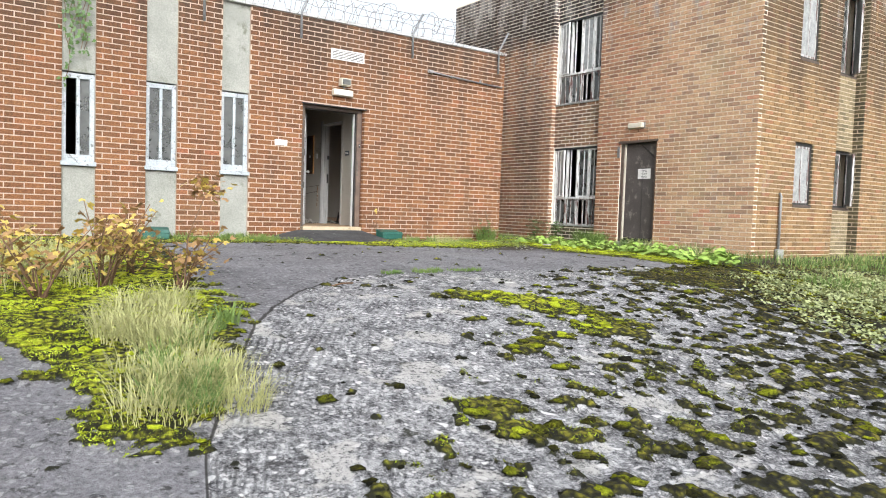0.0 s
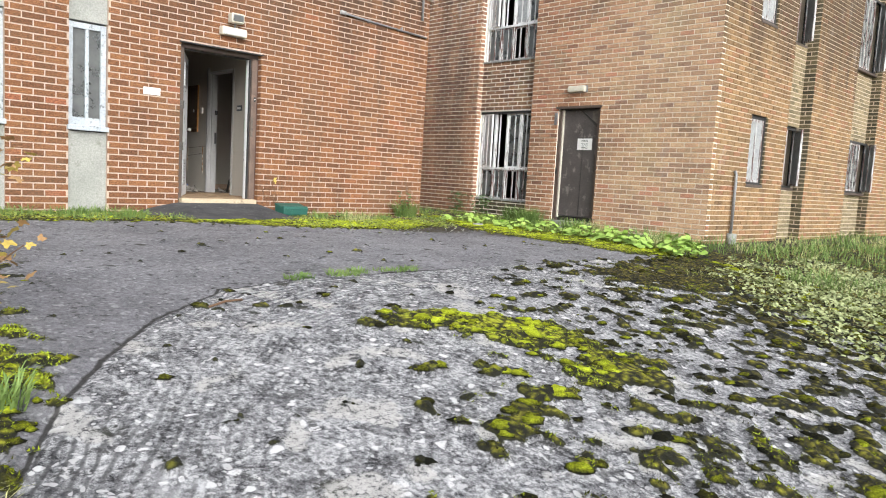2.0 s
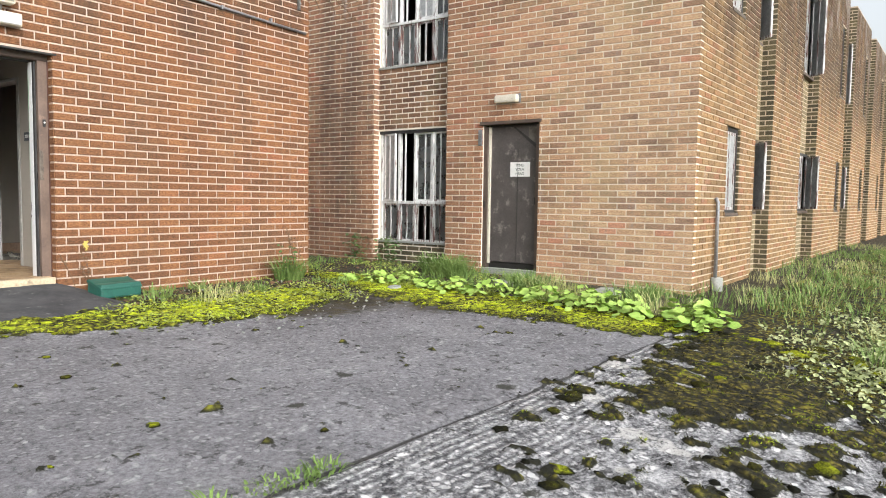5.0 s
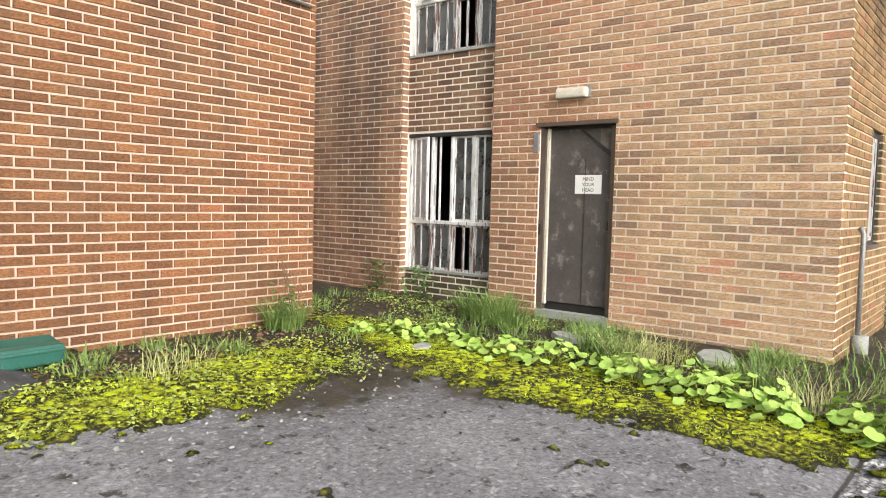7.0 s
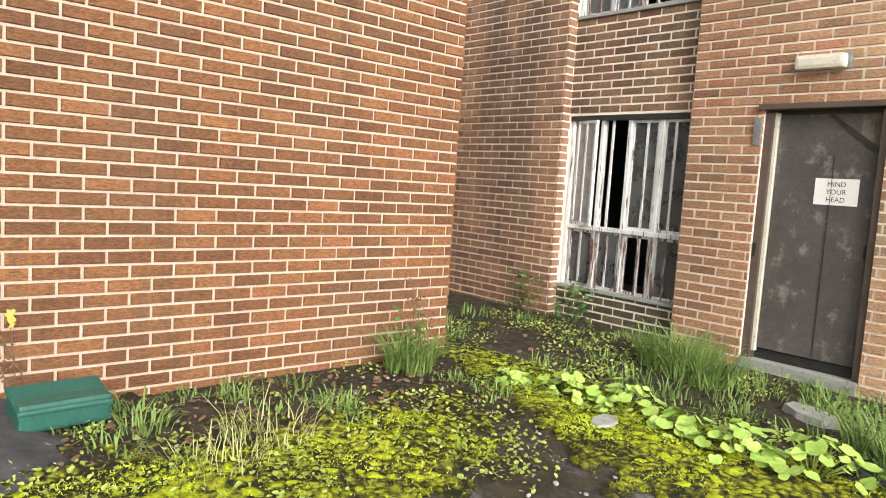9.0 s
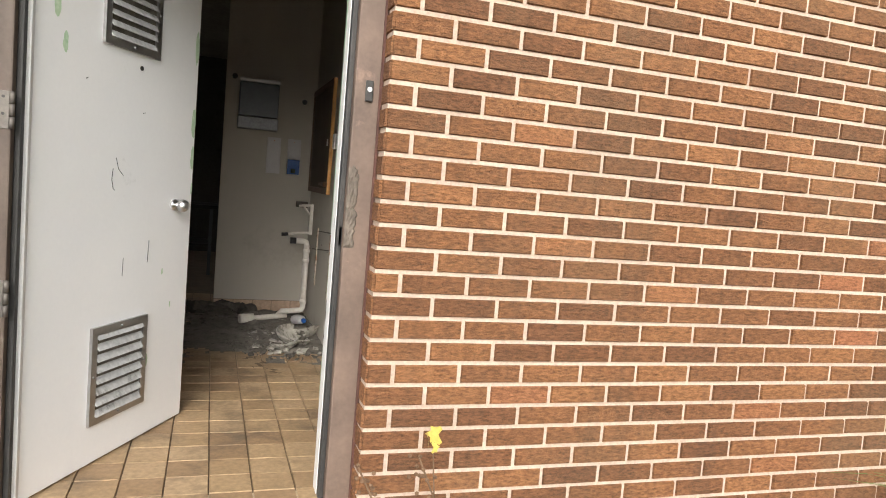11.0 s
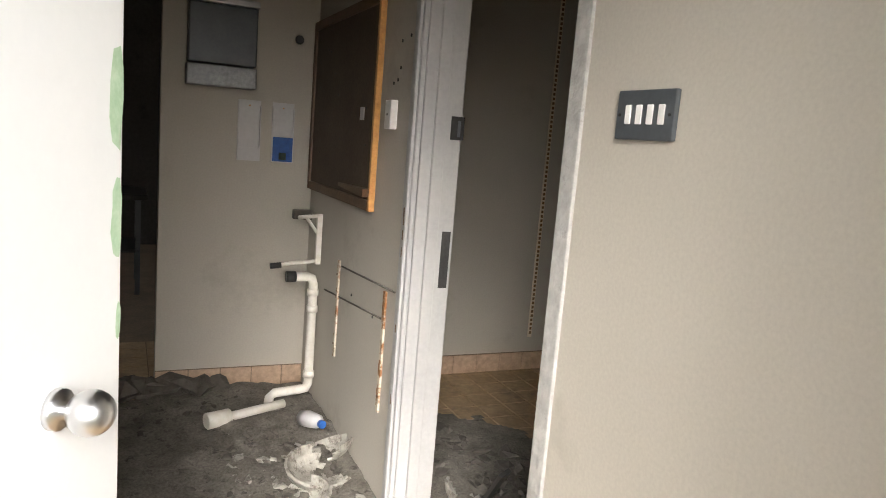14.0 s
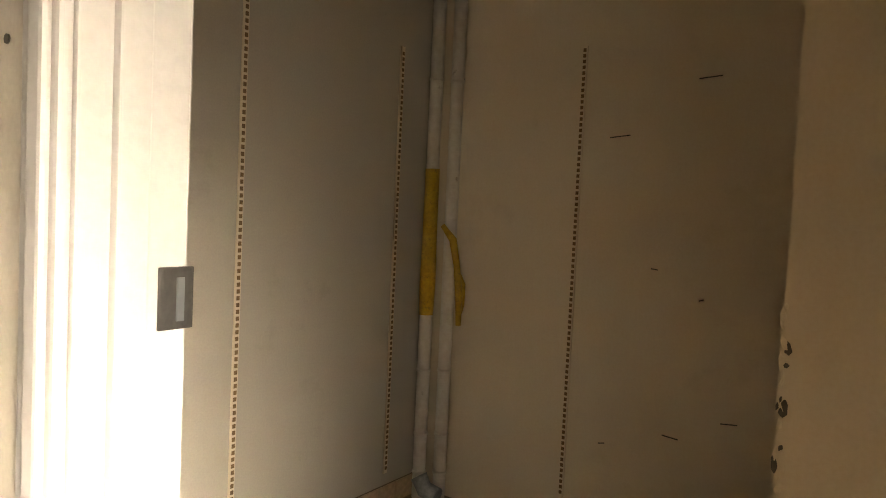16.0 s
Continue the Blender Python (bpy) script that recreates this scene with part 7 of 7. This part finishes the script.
def shard(x, y, s, yaw, tilt):
    bm = bmesh.new()
    bmesh.ops.create_uvsphere(bm, u_segments=18, v_segments=10, radius=s)
    bmesh.ops.delete(bm, geom=[v for v in bm.verts if v.co.z > -0.25 * s or v.co.x > 0.55 * s], context='VERTS')
    bmesh.ops.solidify(bm, geom=bm.faces, thickness=0.012)
    bmesh.ops.transform(bm, matrix=pose(x, y, FLOOR + s * 0.75, tilt, 0, yaw) @ Matrix.Diagonal((1, 0.8, 0.75, 1)), verts=bm.verts)
    tagged(part("ceramic_shard", bm, M_CERAMIC), "broken piece of a white ceramic basin", "shard", "basin pieces")


shard(6.83, 13.68, 0.16, 30, 18)
shard(6.72, 13.55, 0.12, 120, -14)
shard(6.9, 13.9, 0.13, 220, 20)
shard(7.3, 13.42, 0.10, 60, 25)
lp = thing("loose_pipe", "loose white plastic pipe lying on rubble", "pipe", (6.55, 14.3, FLOOR))
piece("pipe", tube([(6.55, 14.28, 1.345), (6.82, 14.36, 1.36)], 0.02, 12), M_PIPE, lp)
piece("socket", tube([(6.47, 14.255, 1.345), (6.57, 14.285, 1.347)], 0.036, 14), M_PIPE, lp)
bt = thing("plastic_bottle", "crushed clear bottle with a blue cap", "bottle", (6.9, 14.05, FLOOR))
piece("bottle", tube([(6.86, 14.15, 1.37), (6.875, 14.11, 1.38), (6.9, 14.05, 1.39), (6.905, 14.03, 1.39)], [0.034, 0.036, 0.03, 0.014], 12), M_CLEAR, bt)
piece("cap", tube([(6.905, 14.028, 1.39), (6.912, 14.008, 1.39)], 0.017, 12), M_BLUE, bt, "blue screw cap")
for k, (x, y, l, yaw) in enumerate(((6.55, 13.15, 0.2, 70), (6.5, 13.3, 0.12, 20), (6.62, 13.0, 0.16, 110))):
    bm = bmesh.new()
    pts = [bm.verts.new((l * (i / 7 - 0.5), 0.025 * math.sin(i * 2.1 + k) + w * 0.02 * (1 - abs(i / 3.5 - 1)), 0.004 + 0.004 * ((i + k) % 2))) for w in (-1, 1) for i in range(8)]
    for i in range(7):
        bm.faces.new((pts[i], pts[i + 1], pts[i + 9], pts[i + 8]))
    bmesh.ops.solidify(bm, geom=bm.faces, thickness=0.003)
    bmesh.ops.transform(bm, matrix=pose(x, y, FLOOR, 0, 0, yaw), verts=bm.verts)
    tagged(part("dried_leaf_litter", bm, M_GROUT), "dark wet litter stuck to the tiles", "litter", "litter")


def work_table():
    t = thing("metal_table", "dark steel-framed table in the far room", "table", (5.6, 17.2, FLOOR))
    # top and shelf in black: the far room's darkness put into their colour
    piece("tabletop", box(4.95, 6.3, 16.9, 17.6, 2.0, 2.04, 0.005), M_BLACK, t)
    piece("shelf", box(5.0, 6.25, 16.95, 17.55, 1.6, 1.62), M_BLACK, t)
    for x in (5.0, 6.22):
        for y in (16.95, 17.52):
            piece("leg", box(x, x + 0.035, y, y + 0.035, FLOOR - 0.012, 2.0), M_PLATE, t)


work_table()

# ---- tiles ----
TILE = 0.152


def tile_floor():
    bed = bpy.data.objects["floor"]
    me = bpy.data.meshes.new("tile")
    h, s = TILE / 2 - 0.0018, 0.0015
    me.from_pydata([(-h, -h, -0.01), (h, -h, -0.01), (h, h, -0.01), (-h, h, -0.01), (-h + s, -h + s, 0), (h - s, -h + s, 0), (h - s, h - s, 0), (-h + s, h - s, 0)], [],
                   [(4, 5, 6, 7), (0, 1, 5, 4), (1, 2, 6, 5), (2, 3, 7, 6), (3, 0, 4, 7)])
    me.materials.append(M_TILE_1)
    rng = random.Random(14)
    verts, faces, count = [], [], 0
    for i in range(34):
        for j in range(56):
            x, y = 4.9 + TILE * (i + 0.5), YA + 0.07 + TILE * (j + 0.5)
            if x > ROOM_X - 0.05 or y > 15.6 or (PART_X - 0.04 < x < PART_X + 0.16 and not (DOORWAY[0] < y < DOORWAY[1])):
                continue
            if y < YA + 0.24 and not (DOOR[0] + 0.1 < x < DOOR[1] - 0.1):
                continue
            if 5.6 < x < 7.0 and y < 14.0 and count < 300:
                ob = new("tile", me)
                ob.location = (x, y, FLOOR + rng.uniform(-0.0015, 0.001))
                ob.parent = bed
                count += 1
            else:
                k = len(verts)
                verts += [(x + v.co.x, y + v.co.y, FLOOR + v.co.z) for v in me.vertices]
                faces += [tuple(k + q for q in p.vertices) for p in me.polygons]
    rest = bpy.data.meshes.new("floor_tiles")
    rest.from_pydata(verts, [], faces)
    rest.materials.append(M_TILE)
    ob = new("floor_tiles", rest)
    ob.parent = bed
    tagged(ob, "dirty beige quarry tiles", kind="stuff")


def tile_mat():
    m, n, l, p = node_mat("quarry_tile_single")
    pos = place(n)
    tone = n.new("ShaderNodeObjectInfo").outputs["Random"]
    col = ramp(n, l, tone, [(0.0, (0.30, 0.195, 0.11)), (0.5, (0.38, 0.26, 0.145)), (1.0, (0.44, 0.31, 0.185))])
    col = mix(n, l, 0.4, col, ramp(n, l, noise_node(n, l, pos, 45, 4.0), [(0.3, (0.25, 0.25, 0.25)), (0.7, (0.75, 0.75, 0.75))]), 'OVERLAY')
    dirt = noise_node(n, l, pos, 3.2, 8.0, 0.7)
    col = mix(n, l, threshold(n, l, dirt, 0.5, 0.72), col, (0.13, 0.095, 0.065))
    l.new(col, p.inputs["Base Color"])
    l.new(ramp(n, l, dirt, [(0.3, (0.38, 0.38, 0.38)), (0.8, (0.8, 0.8, 0.8))]), p.inputs["Roughness"])
    bump(n, l, noise_node(n, l, pos, 60, 3.0), 0.12, 0.004, p)
    return m


M_TILE_1 = tile_mat()
tile_floor()


def skirting(x0, x1):
    base = tagged(part("skirting", box(x0, x1, K_Y - 0.004, K_Y, FLOOR - 0.01, FLOOR + 0.108), M_GROUT), "pink-beige tiled skirting", "skirting", kind="structure")
    x = x0 + 0.002
    while x < x1 - 0.03:
        w = min(TILE - 0.004, x1 - x - 0.002)
        ob = part("tile", box(x, x + w, K_Y - 0.012, K_Y - 0.004, FLOOR, FLOOR + 0.105, 0.002), M_SKIRT, base)
        x += TILE


skirting(6.285, PART_X - 0.002)
skirting(PART_X + 0.117, ROOM_X)

# ---- chipped edges ----
rng = random.Random(60)
for k in range(60):
    z = 1.5 + 1.1 * (k / 60) ** 1.2 + rng.uniform(-0.03, 0.03)
    w = rng.uniform(0.003, 0.012)
    bm = bmesh.new()
    bmesh.ops.create_icosphere(bm, subdivisions=1, radius=1.0, matrix=pose(8.301, 12.888 - w * rng.uniform(-0.4, 1.5), z, rng.uniform(-30, 30)) @ Matrix.Diagonal((0.004, w, rng.uniform(0.006, 0.03), 1)))
    tagged(part("plaster_chip", bm, M_DIRT if k % 3 == 0 else M_PLASTER2), "flaked plaster on the pier edge", "chip", "plaster chips")

# ---- bricks ----
def brick_objects(bricks, parent, material):
    """Bricks as pieces of their own; alike ones share a mesh."""
    meshes = {}
    rng = random.Random(4)
    inv = Matrix.Translation(parent.location).inverted()
    for ua, ub, za, zb in bricks:
        key = (round(ub - ua, 3), round(zb - za, 3))
        if key not in meshes:
            lx, lz, s = key[0] / 2, key[1] / 2, 0.003
            me = bpy.data.meshes.new("brick")
            me.from_pydata([(-lx, 0.004, -lz), (lx, 0.004, -lz), (lx, 0.004, lz), (-lx, 0.004, lz),
                            (-lx + s, -0.006, -lz + s), (lx - s, -0.006, -lz + s), (lx - s, -0.006, lz - s), (-lx + s, -0.006, lz - s)], [],
                           [(4, 5, 6, 7), (0, 1, 5, 4), (1, 2, 6, 5), (2, 3, 7, 6), (3, 0, 4, 7)])
            me.materials.append(material)
            meshes[key] = me
        ob = new("brick", meshes[key])
        ob.parent = parent
        ob.matrix_parent_inverse = inv
        ob.location = ((ua + ub) / 2, YA + rng.uniform(-0.003, 0.001), (za + zb) / 2)


def in_near(b):
    return b[0] >= 6.76 and b[1] < 8.56 and 1.35 < b[2] < 3.10


a_bricks = list(brickwork(-7.0, A_END + 0.006, 0.6, A_TOP - 0.07, [DOOR] + slit_holes, 6.845, Z_GRID))
near_bricks = [b for b in a_bricks if in_near(b)][:300]
taken = set(near_bricks)
brick_objects(near_bricks, wing, M_BRICK_A1)
brick_skin("brickwork", [b for b in a_bricks if b not in taken], (0, YA, 0), (1, 0, 0), (0, -1, 0), M_BRICK_A, wing)
brick_skin("brickwork", list(brickwork(YA - 0.006, 15.6, 0.6, A_TOP - 0.07, [], YA + 0.106, Z_GRID)), (A_END, 0, 0), (0, 1, 0), (1, 0, 0), M_BRICK_A, wing_side)
brick_skin("brickwork", list(brickwork(0.0, 0.2, DOOR[2], DOOR[3], [], 0.11, Z_GRID)), (DOOR[1], YA, 0), (0, 1, 0), (-1, 0, 0), M_BRICK_A, wing)
brick_skin("brickwork", list(brickwork(0.0, 0.09, DOOR[2], DOOR[3], [], 0.09, Z_GRID)), (DOOR[0], YA, 0), (0, 1, 0), (1, 0, 0), M_BRICK_A, wing)
brick_skin("brickwork", list(brickwork(YC - 0.006, 15.75, 0.6, B_TOP, bay_holes_b, YC + 0.106, Z_GRID)), (XB, 0, 0), (0, 1, 0), (-1, 0, 0), M_BRICK_B, tall_w)
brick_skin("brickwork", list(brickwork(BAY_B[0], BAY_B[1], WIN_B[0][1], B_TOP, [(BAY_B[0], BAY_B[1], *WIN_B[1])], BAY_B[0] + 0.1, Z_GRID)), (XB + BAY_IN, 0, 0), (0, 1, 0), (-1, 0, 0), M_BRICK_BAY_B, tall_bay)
brick_skin("brickwork", list(brickwork(BAY_B[0], BAY_B[1], 0.6, WIN_B[0][0], [], BAY_B[0] + 0.1, Z_GRID)), (XB + BAY_IN, 0, 0), (0, 1, 0), (-1, 0, 0), M_BRICK_DAMP_SHADED, tall_bay)
for y, s in ((BAY_B[0], 1), (BAY_B[1], -1)):
    brick_skin("brickwork", list(brickwork(0.0, BAY_IN, 0.6, B_TOP, [], -0.009, Z_GRID)), (XB, y, 0), (1, 0, 0), (0, s, 0), M_BRICK_B, tall_w)
brick_skin("brickwork", list(brickwork(XB - 0.006, 36.0, 0.6, B_TOP, c_holes, XB + 0.227, Z_GRID)), (0, YC, 0), (1, 0, 0), (0, -1, 0), M_BRICK_C, tall_s)
for a, b in BAYS_C:
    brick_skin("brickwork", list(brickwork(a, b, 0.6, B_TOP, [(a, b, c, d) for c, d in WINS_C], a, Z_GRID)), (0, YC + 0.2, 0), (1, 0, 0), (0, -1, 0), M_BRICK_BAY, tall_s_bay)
    # right-hand returns take the dark brick, with their shade in its colour
    for x, s, m in ((a, 1, M_BRICK_C), (b, -1, M_BRICK_DAMP_SHADED)):
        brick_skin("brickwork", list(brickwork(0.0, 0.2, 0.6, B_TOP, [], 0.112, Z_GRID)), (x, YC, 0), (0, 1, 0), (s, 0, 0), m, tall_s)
# window reveals take the same dark brick on both sides
for a, b in NARROW:
    for c, d in WINS_C:
        for x, t in ((a, 1), (b, -1)):
            brick_skin("reveal_brickwork", list(brickwork(0.0, 0.2, c, d, [], 0.1, Z_GRID)), (x, YC, 0), (0, 1, 0), (t, 0, 0), M_BRICK_DAMP_SHADED, tall_s)
